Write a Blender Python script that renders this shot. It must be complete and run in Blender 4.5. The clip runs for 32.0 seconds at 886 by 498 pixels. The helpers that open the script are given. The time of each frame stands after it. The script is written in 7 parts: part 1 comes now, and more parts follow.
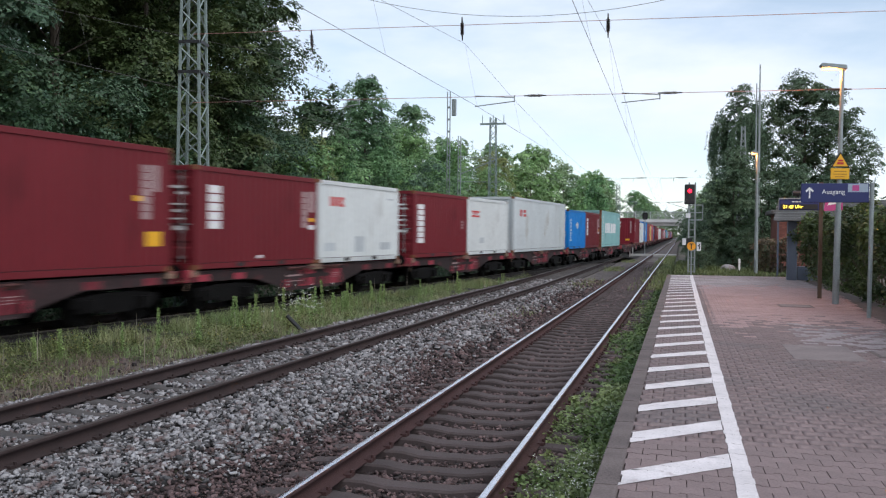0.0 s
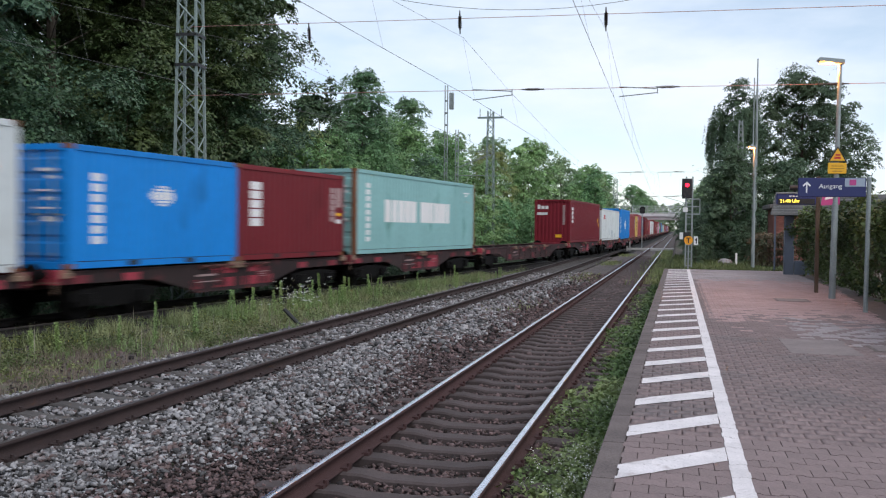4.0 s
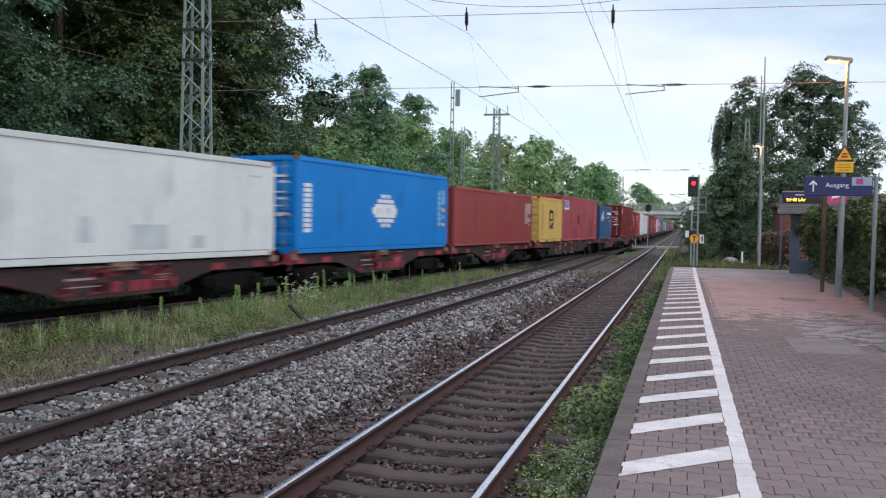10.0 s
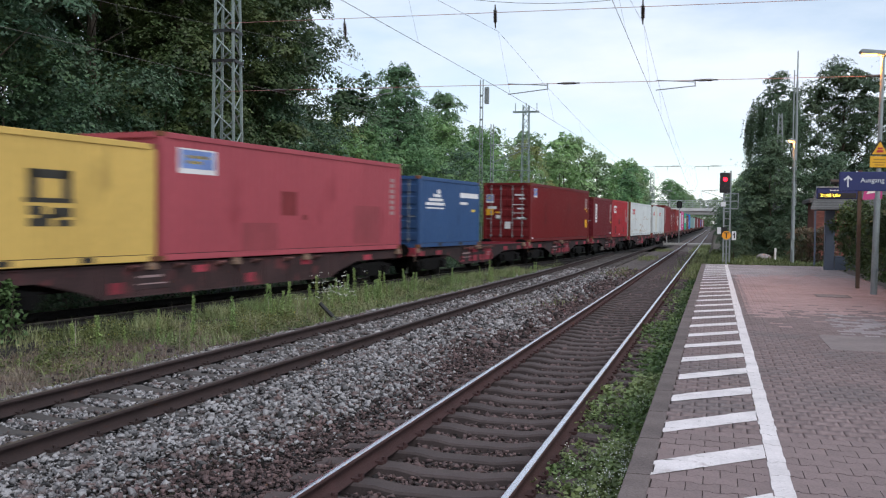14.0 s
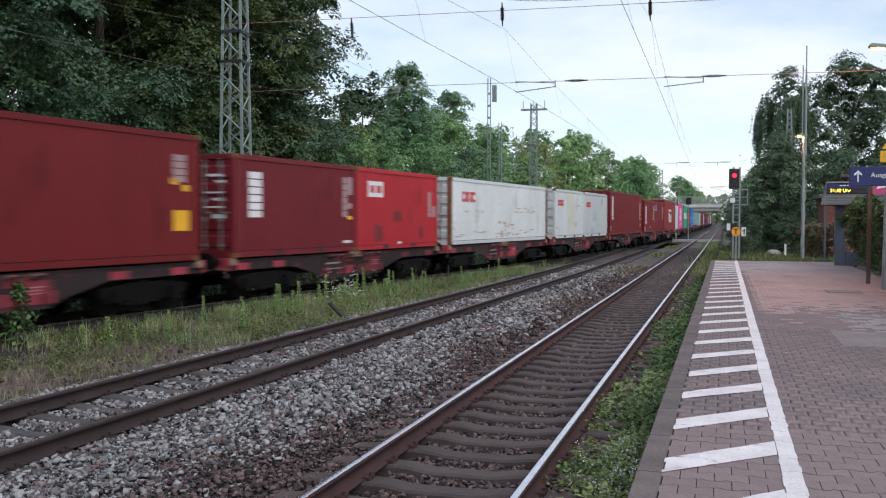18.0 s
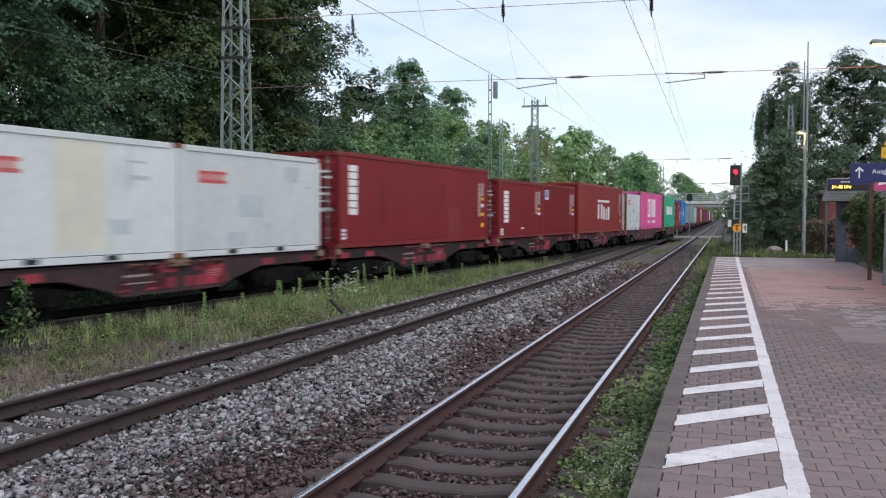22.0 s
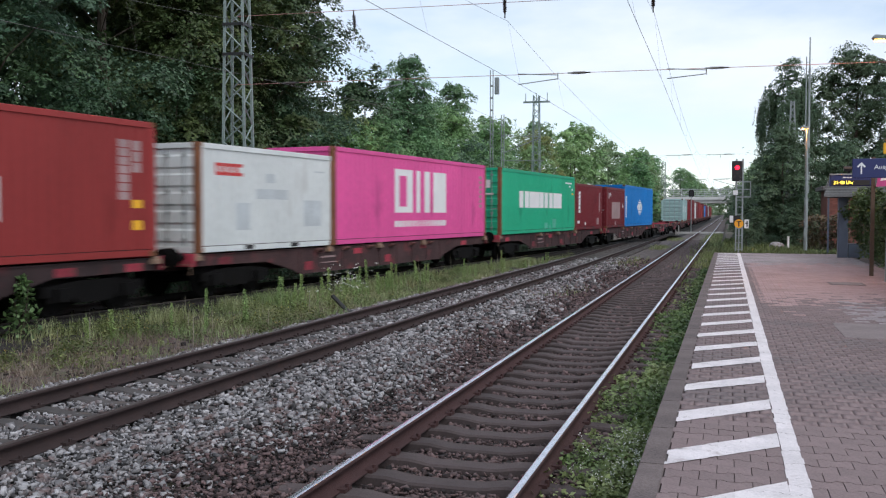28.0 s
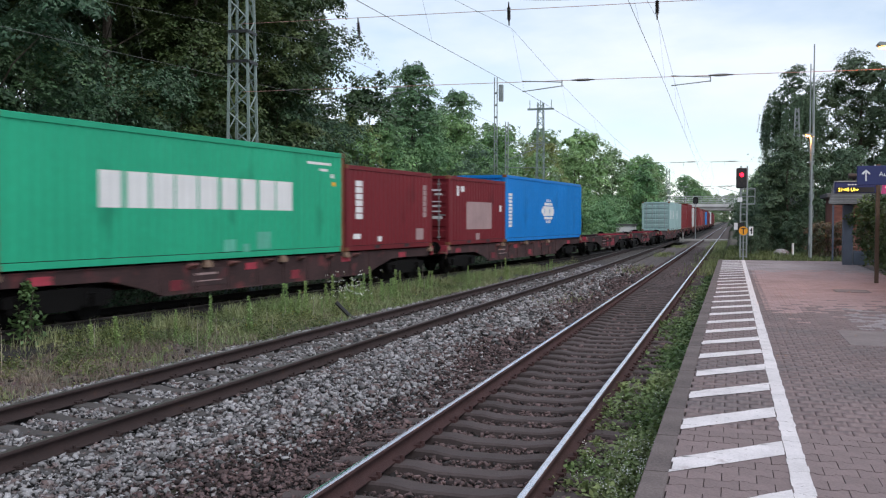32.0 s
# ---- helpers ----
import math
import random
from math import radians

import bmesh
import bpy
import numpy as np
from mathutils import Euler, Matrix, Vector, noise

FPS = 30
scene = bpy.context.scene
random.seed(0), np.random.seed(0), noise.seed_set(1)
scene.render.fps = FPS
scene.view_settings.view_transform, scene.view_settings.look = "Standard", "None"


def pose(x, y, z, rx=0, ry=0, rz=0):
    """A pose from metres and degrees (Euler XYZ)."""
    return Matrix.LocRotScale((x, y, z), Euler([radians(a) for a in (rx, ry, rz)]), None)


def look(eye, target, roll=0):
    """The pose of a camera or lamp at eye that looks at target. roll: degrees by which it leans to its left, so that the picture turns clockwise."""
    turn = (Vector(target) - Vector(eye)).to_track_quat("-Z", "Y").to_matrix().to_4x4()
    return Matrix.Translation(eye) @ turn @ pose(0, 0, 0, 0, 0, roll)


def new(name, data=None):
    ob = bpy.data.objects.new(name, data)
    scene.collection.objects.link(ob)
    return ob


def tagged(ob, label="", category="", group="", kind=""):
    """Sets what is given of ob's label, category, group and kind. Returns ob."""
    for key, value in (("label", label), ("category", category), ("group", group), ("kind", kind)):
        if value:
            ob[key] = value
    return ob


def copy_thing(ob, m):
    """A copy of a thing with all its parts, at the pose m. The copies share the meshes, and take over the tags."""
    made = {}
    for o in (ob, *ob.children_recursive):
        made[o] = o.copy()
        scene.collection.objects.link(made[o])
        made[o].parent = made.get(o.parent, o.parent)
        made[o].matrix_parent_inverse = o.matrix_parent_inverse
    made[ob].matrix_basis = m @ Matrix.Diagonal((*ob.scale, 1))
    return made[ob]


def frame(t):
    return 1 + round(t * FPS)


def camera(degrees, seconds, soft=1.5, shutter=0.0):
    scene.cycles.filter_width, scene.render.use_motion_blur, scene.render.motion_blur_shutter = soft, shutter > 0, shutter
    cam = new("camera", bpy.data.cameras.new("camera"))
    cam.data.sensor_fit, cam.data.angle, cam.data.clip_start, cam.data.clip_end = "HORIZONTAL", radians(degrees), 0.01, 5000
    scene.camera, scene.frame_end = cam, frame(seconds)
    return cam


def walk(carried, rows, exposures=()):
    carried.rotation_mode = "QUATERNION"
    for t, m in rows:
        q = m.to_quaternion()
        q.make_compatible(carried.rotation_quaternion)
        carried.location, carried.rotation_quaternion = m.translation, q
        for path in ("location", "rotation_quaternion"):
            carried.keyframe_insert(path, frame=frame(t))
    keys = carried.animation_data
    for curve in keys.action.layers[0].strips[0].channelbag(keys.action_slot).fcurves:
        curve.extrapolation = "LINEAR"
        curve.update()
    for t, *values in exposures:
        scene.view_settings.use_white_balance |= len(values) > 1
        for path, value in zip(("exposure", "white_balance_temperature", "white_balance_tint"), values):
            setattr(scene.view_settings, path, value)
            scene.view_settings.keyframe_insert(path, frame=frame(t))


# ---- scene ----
# The camera stands on the platform and turns a little.
cam = camera(51.16, 32.0, soft=1.2, shutter=1.0)
EYE = (0.0, 0.0, 2.06)
# seconds, turn to the left, tilt up, lean (degrees)
TURNS = (
    (0, 14.408, -0.965, 0.523), (0.5, 14.319, -0.951, 0.576), (1, 14.271, -0.943, 0.508), (1.5, 14.253, -0.988, 0.396),
    (2, 14.328, -1.103, 0.557), (2.5, 14.296, -1.196, 0.447), (3, 14.236, -1.262, 0.570), (3.5, 14.250, -1.310, 0.570),
    (5.5, 14.127, -1.480, 0.912), (6, 14.175, -1.520, 0.762), (6.5, 14.220, -1.547, 0.693), (7, 14.267, -1.552, 0.878),
    (7.5, 14.205, -1.562, 0.955), (8, 14.179, -1.520, 0.883), (8.5, 14.248, -1.537, 0.900), (9, 14.360, -1.569, 0.889),
    (9.5, 14.429, -1.583, 0.841), (10, 14.562, -1.556, 0.954), (10.5, 14.763, -1.550, 0.682), (11, 15.346, -1.517, 0.781),
    (11.5, 15.769, -1.473, 0.349), (12, 16.131, -1.398, 0.378), (12.5, 16.162, -1.387, 0.408), (13, 16.314, -1.468, 0.532),
    (13.5, 16.343, -1.594, 0.645), (14, 16.401, -1.704, 0.631), (14.5, 16.486, -1.748, 0.638), (16.5, 16.847, -1.758, 0.048),
    (17, 16.800, -1.748, 0.130), (17.5, 16.855, -1.736, 0.127), (18, 16.947, -1.795, 0.147), (18.5, 17.019, -1.914, 0.314),
    (19, 17.044, -2.013, 0.275), (19.5, 16.998, -2.107, 0.316), (20, 16.982, -2.144, 0.228), (20.5, 16.992, -2.189, 0.197),
    (21, 17.044, -2.133, 0.185), (21.5, 17.029, -2.075, 0.067), (22, 17.006, -2.007, 0.120), (22.5, 17.099, -2.014, 0.139),
    (23, 17.143, -2.031, 0.194), (23.5, 17.152, -2.029, 0.182), (24, 17.180, -1.994, 0.183), (24.5, 17.151, -1.978, 0.187),
    (25, 17.181, -1.978, 0.176), (25.5, 17.160, -2.049, 0.089), (27.5, 17.134, -2.192, 0.139), (28, 17.108, -2.251, 0.071),
    (28.5, 17.137, -2.237, 0.174), (29, 17.109, -2.186, 0.137), (29.5, 17.148, -2.147, 0.067), (30, 17.254, -2.108, 0.085),
    (30.5, 17.296, -2.033, 0.102), (31, 17.311, -1.939, 0.121), (31.5, 17.323, -1.838, 0.109), (32, 17.361, -1.822, 0.102),
)
walk(cam, [(t, Matrix.Translation(EYE) @ pose(0, 0, 0, 90 + tilt, 0, turn) @ pose(0, 0, 0, 0, 0, lean)) for t, turn, tilt, lean in TURNS],
     exposures=[(0.0, 0.0), (32.0, 0.0)])

# ---------------------------------------------------------------- light
world = bpy.data.worlds.new("evening_sky")
scene.world = world
world.use_nodes = True
wn, wl = world.node_tree.nodes, world.node_tree.links
wn.clear()
SUN_UP, SUN_TURN = radians(44), radians(130)
w_out = wn.new("ShaderNodeOutputWorld")
w_bg = wn.new("ShaderNodeBackground")
w_sky = wn.new("ShaderNodeTexSky")
w_sky.sky_type, w_sky.sun_disc = "NISHITA", False
w_sky.sun_elevation, w_sky.sun_rotation = SUN_UP, SUN_TURN
w_sky.air_density, w_sky.dust_density = 1.0, 0.15
w_scale = wn.new("ShaderNodeVectorMath")
w_scale.operation = "SCALE"
w_scale.inputs["Scale"].default_value = 0.15
w_co = wn.new("ShaderNodeTexCoord")
w_map = wn.new("ShaderNodeMapping")
w_map.inputs["Scale"].default_value = (1.0, 1.0, 3.2)
w_noise = wn.new("ShaderNodeTexNoise")
w_noise.inputs["Scale"].default_value = 3.0
w_noise.inputs["Detail"].default_value = 7.0
w_noise.inputs["Roughness"].default_value = 0.52
w_ramp = wn.new("ShaderNodeValToRGB")
w_ramp.color_ramp.elements[0].position, w_ramp.color_ramp.elements[0].color = 0.36, (0.32, 0.32, 0.32, 1)
w_ramp.color_ramp.elements[1].position, w_ramp.color_ramp.elements[1].color = 0.62, (1.0, 1.0, 1.0, 1)
w_mix = wn.new("ShaderNodeMixRGB")
w_mix.inputs["Color2"].default_value = (0.945, 1.025, 1.155, 1)
wl.new(w_co.outputs["Generated"], w_map.inputs["Vector"])
wl.new(w_map.outputs["Vector"], w_noise.inputs["Vector"])
wl.new(w_noise.outputs["Fac"], w_ramp.inputs["Fac"])
wl.new(w_ramp.outputs["Color"], w_mix.inputs["Fac"])
wl.new(w_sky.outputs["Color"], w_scale.inputs[0])
wl.new(w_scale.outputs["Vector"], w_mix.inputs["Color1"])
wl.new(w_mix.outputs["Color"], w_bg.inputs["Color"])
w_bg.inputs["Strength"].default_value = 1.0
wl.new(w_bg.outputs["Background"], w_out.inputs["Surface"])

sun_data = bpy.data.lights.new("sun", "SUN")
sun_data.energy, sun_data.angle, sun_data.color = 1.55, radians(30), (1.0, 0.96, 0.92)
sun = new("sun", sun_data)
sun.matrix_world = look((34.1, -28.6, 43.0), (0, 0, 0))


# ---------------------------------------------------------------- materials
def mat(name, base, rough=0.8, metal=0.0, var=0.22, scale=(1.5, 30.0), bump=0.25, stain=None, stain_at=0.62, rand=0.0, island=0.0,
        stretch=(1, 1, 1), clear=0.0):
    m = bpy.data.materials.new(name)
    m.use_nodes = True
    nt = m.node_tree
    n, l = nt.nodes, nt.links
    b = n["Principled BSDF"]
    b.inputs["Roughness"].default_value, b.inputs["Metallic"].default_value = rough, metal
    co = n.new("ShaderNodeTexCoord")
    mp = n.new("ShaderNodeMapping")
    mp.inputs["Scale"].default_value = stretch
    l.new(co.outputs["Object"], mp.inputs["Vector"])
    big = n.new("ShaderNodeTexNoise")
    big.inputs["Scale"].default_value, big.inputs["Detail"].default_value = scale[0], 4
    fine = n.new("ShaderNodeTexNoise")
    fine.inputs["Scale"].default_value, fine.inputs["Detail"].default_value = scale[1], 5
    l.new(mp.outputs["Vector"], big.inputs["Vector"])
    l.new(mp.outputs["Vector"], fine.inputs["Vector"])
    add = n.new("ShaderNodeMath")
    add.operation = "ADD"
    l.new(big.outputs["Fac"], add.inputs[0])
    l.new(fine.outputs["Fac"], add.inputs[1])
    rng = n.new("ShaderNodeMapRange")
    rng.inputs["From Min"].default_value, rng.inputs["From Max"].default_value = 0.65, 1.35
    rng.inputs["To Min"].default_value, rng.inputs["To Max"].default_value = 1 - var, 1 + var
    l.new(add.outputs[0], rng.inputs["Value"])
    value = rng.outputs[0]
    for amount, node, socket in ((rand, "ShaderNodeObjectInfo", "Random"), (island, "ShaderNodeNewGeometry", "Random Per Island")):
        if amount:
            src = n.new(node)
            r2 = n.new("ShaderNodeMapRange")
            r2.inputs["To Min"].default_value, r2.inputs["To Max"].default_value = 1 - amount, 1 + amount
            l.new(src.outputs[socket], r2.inputs["Value"])
            mul = n.new("ShaderNodeMath")
            mul.operation = "MULTIPLY"
            l.new(value, mul.inputs[0])
            l.new(r2.outputs[0], mul.inputs[1])
            value = mul.outputs[0]
    hsv = n.new("ShaderNodeHueSaturation")
    hsv.inputs["Color"].default_value = (*base, 1)
    l.new(value, hsv.inputs["Value"])
    colour = hsv.outputs["Color"]
    if stain:
        st = n.new("ShaderNodeTexNoise")
        st.inputs["Scale"].default_value, st.inputs["Detail"].default_value = scale[0] * 1.7, 6
        l.new(mp.outputs["Vector"], st.inputs["Vector"])
        ramp = n.new("ShaderNodeMapRange")
        ramp.inputs["From Min"].default_value, ramp.inputs["From Max"].default_value = stain_at, stain_at + 0.12
        l.new(st.outputs["Fac"], ramp.inputs["Value"])
        mx = n.new("ShaderNodeMixRGB")
        mx.inputs["Color2"].default_value = (*stain, 1)
        l.new(ramp.outputs[0], mx.inputs["Fac"])
        l.new(colour, mx.inputs["Color1"])
        colour = mx.outputs["Color"]
    l.new(colour, b.inputs["Base Color"])
    if bump:
        bp = n.new("ShaderNodeBump")
        bp.inputs["Strength"].default_value, bp.inputs["Distance"].default_value = bump, 0.02
        l.new(fine.outputs["Fac"], bp.inputs["Height"])
        l.new(bp.outputs["Normal"], b.inputs["Normal"])
    if clear:
        b.inputs["Coat Weight"].default_value = clear
    return m


def leaf_mat(name, base, spread=0.45, second=None):
    m = bpy.data.materials.new(name)
    m.use_nodes = True
    n, l = m.node_tree.nodes, m.node_tree.links
    b = n["Principled BSDF"]
    b.inputs["Roughness"].default_value = 0.55
    geo = n.new("ShaderNodeNewGeometry")
    info = n.new("ShaderNodeObjectInfo")
    r1 = n.new("ShaderNodeMapRange")
    r1.inputs["To Min"].default_value, r1.inputs["To Max"].default_value = 1 - 0.65 * spread, 1 + 0.65 * spread
    l.new(geo.outputs["Random Per Island"], r1.inputs["Value"])
    co = n.new("ShaderNodeTexCoord")
    noi = n.new("ShaderNodeTexNoise")
    noi.inputs["Scale"].default_value = 0.55
    l.new(co.outputs["Object"], noi.inputs["Vector"])
    mx = n.new("ShaderNodeMixRGB")
    mx.inputs["Color1"].default_value = (*base, 1)
    mx.inputs["Color2"].default_value = (*(second or [c * 1.4 for c in base]), 1)
    r2 = n.new("ShaderNodeMapRange")
    r2.inputs["From Min"].default_value, r2.inputs["From Max"].default_value = 0.38, 0.66
    l.new(noi.outputs["Fac"], r2.inputs["Value"])
    l.new(r2.outputs[0], mx.inputs["Fac"])
    hsv = n.new("ShaderNodeHueSaturation")
    r3 = n.new("ShaderNodeMapRange")
    r3.inputs["To Min"].default_value, r3.inputs["To Max"].default_value = 0.494, 0.521
    l.new(info.outputs["Random"], r3.inputs["Value"])
    l.new(r3.outputs[0], hsv.inputs["Hue"])
    l.new(mx.outputs["Color"], hsv.inputs["Color"])
    l.new(r1.outputs[0], hsv.inputs["Value"])
    l.new(hsv.outputs["Color"], b.inputs["Base Color"])
    tr = n.new("ShaderNodeBsdfTranslucent")
    l.new(hsv.outputs["Color"], tr.inputs["Color"])
    ms = n.new("ShaderNodeMixShader")
    ms.inputs["Fac"].default_value = 0.27
    l.new(b.outputs[0], ms.inputs[1])
    l.new(tr.outputs[0], ms.inputs[2])
    l.new(ms.outputs[0], n["Material Output"].inputs["Surface"])
    return m


def glow(name, colour, strength):
    m = bpy.data.materials.new(name)
    m.use_nodes = True
    b = m.node_tree.nodes["Principled BSDF"]
    b.inputs["Base Color"].default_value = (*colour, 1)
    b.inputs["Emission Color"].default_value = (*colour, 1)
    b.inputs["Emission Strength"].default_value = strength
    return m


M_GROUND = mat("trackside_soil", (0.112, 0.09, 0.078), 0.95, var=0.55, scale=(0.9, 28), bump=1.0, stain=(0.085, 0.09, 0.045), stain_at=0.5)
M_BED = mat("ballast_bed", (0.036, 0.03, 0.028), 0.95, var=0.55, scale=(2.0, 26), bump=1.0)
M_BED_PALER = mat("paler_ballast_bed", (0.098, 0.08, 0.076), 0.95, var=0.6, scale=(2.0, 26), bump=1.0)
M_STONE = mat("grey_ballast", (0.222, 0.214, 0.218), 0.9, var=0.25, scale=(3, 60), island=0.95, bump=0.3, stain=(0.15, 0.105, 0.1), stain_at=0.53)
M_STONE_RUST = mat("rust_dusted_ballast", (0.092, 0.061, 0.06), 0.9, var=0.3, scale=(3, 60), island=0.9, bump=0.3)
M_RAIL_SIDE = mat("rusty_rail", (0.052, 0.022, 0.0215), 0.85, 0.0, var=0.3, scale=(4, 80), bump=0.3)
M_RAIL_HEAD = mat("polished_rail_head", (0.66, 0.67, 0.72), 0.25, 1.0, var=0.12, scale=(5, 120), bump=0.03)
M_RAIL_BROWN = mat("brown_rail", (0.031, 0.0175, 0.0165), 0.85, var=0.35, scale=(4, 80), bump=0.3, stain=(0.05, 0.024, 0.018))
M_RAIL_DULL = mat("dull_rail_head", (0.075, 0.06, 0.054), 0.5, 0.4, var=0.3, scale=(5, 90), bump=0.1)
M_SLEEPER_A = mat("dusted_concrete_sleeper", (0.066, 0.049, 0.048), 0.9, var=0.3, scale=(3, 50), rand=0.2, stain=(0.062, 0.05, 0.046))
M_SLEEPER_B = mat("grey_concrete_sleeper", (0.074, 0.066, 0.063), 0.9, var=0.3, scale=(3, 50), rand=0.2, stain=(0.10, 0.075, 0.06))
M_KERB = mat("concrete_edge_stone", (0.126, 0.1, 0.096), 0.9, var=0.4, scale=(2.2, 60), rand=0.12, stain=(0.085, 0.08, 0.07))
M_PAVER = mat("red_brown_paver", (0.205, 0.151, 0.149), 0.85, var=0.24, scale=(0.35, 60), rand=0.08, island=0.09, stain=(0.165, 0.13, 0.13), stain_at=0.52)
M_PAVER_RED = mat("rose_red_paver", (0.365, 0.246, 0.24), 0.85, var=0.2, scale=(0.4, 60), island=0.10, stain=(0.30, 0.20, 0.19), stain_at=0.55)
M_PAVER_GREY = mat("grey_violet_paver", (0.315, 0.272, 0.28), 0.85, var=0.2, scale=(0.4, 60), island=0.10, stain=(0.20, 0.17, 0.17), stain_at=0.55)
M_JOINT = mat("paver_joint_sand", (0.12, 0.095, 0.09), 0.95, var=0.3, scale=(3, 60))
M_PAINT = mat("worn_white_paint", (0.69, 0.64, 0.648), 0.7, var=0.18, scale=(4, 60), bump=0.25, island=0.05, stain=(0.44, 0.37, 0.37), stain_at=0.64)
M_BARK = mat("bark", (0.09, 0.07, 0.055), 0.95, var=0.4, scale=(3, 40), bump=0.8, stretch=(1, 1, 0.3))
M_LEAF_DARK = leaf_mat("dark_leaves", (0.043, 0.083, 0.039), 0.6, (0.099, 0.138, 0.054))
M_LEAF_OLIVE_DARK = leaf_mat("dark_olive_leaves", (0.056, 0.094, 0.034), 0.6, (0.112, 0.148, 0.05))
M_LEAF_BLUE = leaf_mat("blue_green_leaves", (0.0576, 0.1167, 0.0708), 0.6, (0.1008, 0.1696, 0.0948))
M_LEAF_BUSH = leaf_mat("shaded_bush_leaves", (0.06, 0.115, 0.058), 0.6, (0.105, 0.17, 0.075))
M_LEAF_CONE = leaf_mat("deep_green_leaves", (0.1125, 0.2116, 0.1076), 0.6, (0.1719, 0.2843, 0.1311))
M_LEAF = leaf_mat("mid_leaves", (0.1443, 0.2666, 0.121), 0.6, (0.2215, 0.3606, 0.1505))
M_LEAF_LIGHT = leaf_mat("light_leaves", (0.2033, 0.3386, 0.1331), 0.6, (0.2772, 0.4099, 0.1633))
M_LEAF_OLIVE = leaf_mat("olive_leaves", (0.2013, 0.2552, 0.0924), 0.6, (0.3091, 0.3322, 0.1166))
M_LEAF_GREY = leaf_mat("grey_green_leaves", (0.0932, 0.1633, 0.1016), 0.6, (0.1476, 0.2226, 0.1254))
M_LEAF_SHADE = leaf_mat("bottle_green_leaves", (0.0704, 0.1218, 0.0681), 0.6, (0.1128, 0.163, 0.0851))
M_LEAF_HEDGE = leaf_mat("hedge_leaves", (0.0341, 0.0589, 0.021), 0.6, (0.1178, 0.1519, 0.045))
M_WEED = leaf_mat("weed_leaves", (0.125, 0.19, 0.062), 0.7, (0.28, 0.32, 0.13))
M_GRASS = leaf_mat("trackside_grass", (0.1976, 0.2635, 0.1008), 0.55, (0.3221, 0.3294, 0.1656))
M_GRASS_DRY = leaf_mat("dry_grass", (0.1875, 0.141, 0.111), 0.55, (0.27, 0.213, 0.165))
M_STALK = leaf_mat("pale_stalks", (0.30, 0.27, 0.21), 0.4)
M_WEED_STRIP = leaf_mat("strip_weed_leaves", (0.1625, 0.198, 0.0744), 0.6, (0.2937, 0.3, 0.132))
M_SAPLING = leaf_mat("sapling_leaves", (0.075, 0.14, 0.05), 0.5, (0.12, 0.2, 0.07))
M_CUSHION = leaf_mat("olive_weed_leaves", (0.095, 0.125, 0.045), 0.55, (0.15, 0.18, 0.06))
# the shade beneath the train is put into these sleeper, rail and bed colours
M_SLEEPER_SHADED = mat("shaded_sleeper", (0.02, 0.017, 0.016), 0.9, var=0.4, scale=(3, 50), rand=0.2)
M_RAIL_SHADED = mat("shaded_rail", (0.016, 0.013, 0.012), 0.8, var=0.3, scale=(4, 60), bump=0.2)
M_BED_FAR = mat("shaded_bed", (0.018, 0.016, 0.015), 0.95, var=0.5, scale=(2.0, 26), bump=1.0)
M_SPIKE = leaf_mat("weed_spike_leaves", (0.25, 0.35, 0.12), 0.5, (0.34, 0.43, 0.17))
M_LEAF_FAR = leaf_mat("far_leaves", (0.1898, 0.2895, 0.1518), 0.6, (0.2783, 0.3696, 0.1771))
M_LEAF_RED = leaf_mat("reddish_hedge_leaves", (0.095, 0.082, 0.05), 0.55, (0.155, 0.125, 0.075))
M_FLOWER = mat("white_petals", (0.75, 0.75, 0.70), 0.8, var=0.1, bump=0)
M_FLOWER_Y = mat("yellow_petals", (0.65, 0.50, 0.06), 0.8, var=0.1, bump=0)
M_GALV = mat("galvanised_steel", (0.30, 0.33, 0.33), 0.55, 0.5, var=0.2, scale=(3, 40), bump=0.1)
M_MAST = mat("grey_green_mast_paint", (0.22, 0.275, 0.26), 0.65, 0.2, var=0.25, scale=(2, 40), bump=0.15, stain=(0.14, 0.12, 0.09), stain_at=0.66)
M_CONCRETE = mat("weathered_concrete", (0.34, 0.335, 0.32), 0.9, var=0.2, scale=(0.6, 20))
M_PALE = mat("pale_concrete", (0.56, 0.56, 0.55), 0.9, var=0.15, scale=(0.5, 12))
M_RAILING = mat("pale_zinc_railing", (0.5, 0.52, 0.53), 0.6, 0.2, bump=0)
M_WIRE = mat("overhead_wire", (0.15, 0.145, 0.14), 0.6, 0.3, bump=0)
M_WIRE_RED = mat("red_brown_span_wire", (0.45, 0.24, 0.21), 0.6, 0.3, bump=0)
M_INSUL = mat("dark_porcelain", (0.03, 0.022, 0.02), 0.3, bump=0)
M_BLACK = mat("black_paint", (0.015, 0.015, 0.016), 0.55, bump=0.05)
M_WHITE = mat("white_paint", (0.74, 0.74, 0.74), 0.6, var=0.08)
M_BLUE_SIGN = mat("dark_blue_enamel", (0.022, 0.028, 0.115), 0.4, var=0.05, bump=0)
M_YELLOW = mat("warning_yellow", (0.80, 0.42, 0.02), 0.5, var=0.08, bump=0)
M_ORANGE = mat("signal_orange", (0.85, 0.36, 0.02), 0.5, var=0.08, bump=0)
M_MAGENTA = mat("magenta_enamel", (0.45, 0.06, 0.22), 0.5, var=0.05, bump=0)
M_BLUE_STEEL = mat("blue_grey_steel", (0.10, 0.125, 0.17), 0.55, 0.1, var=0.15)
M_BRICK = mat("red_brick", (0.21, 0.085, 0.068), 0.9, var=0.25, rand=0.25)
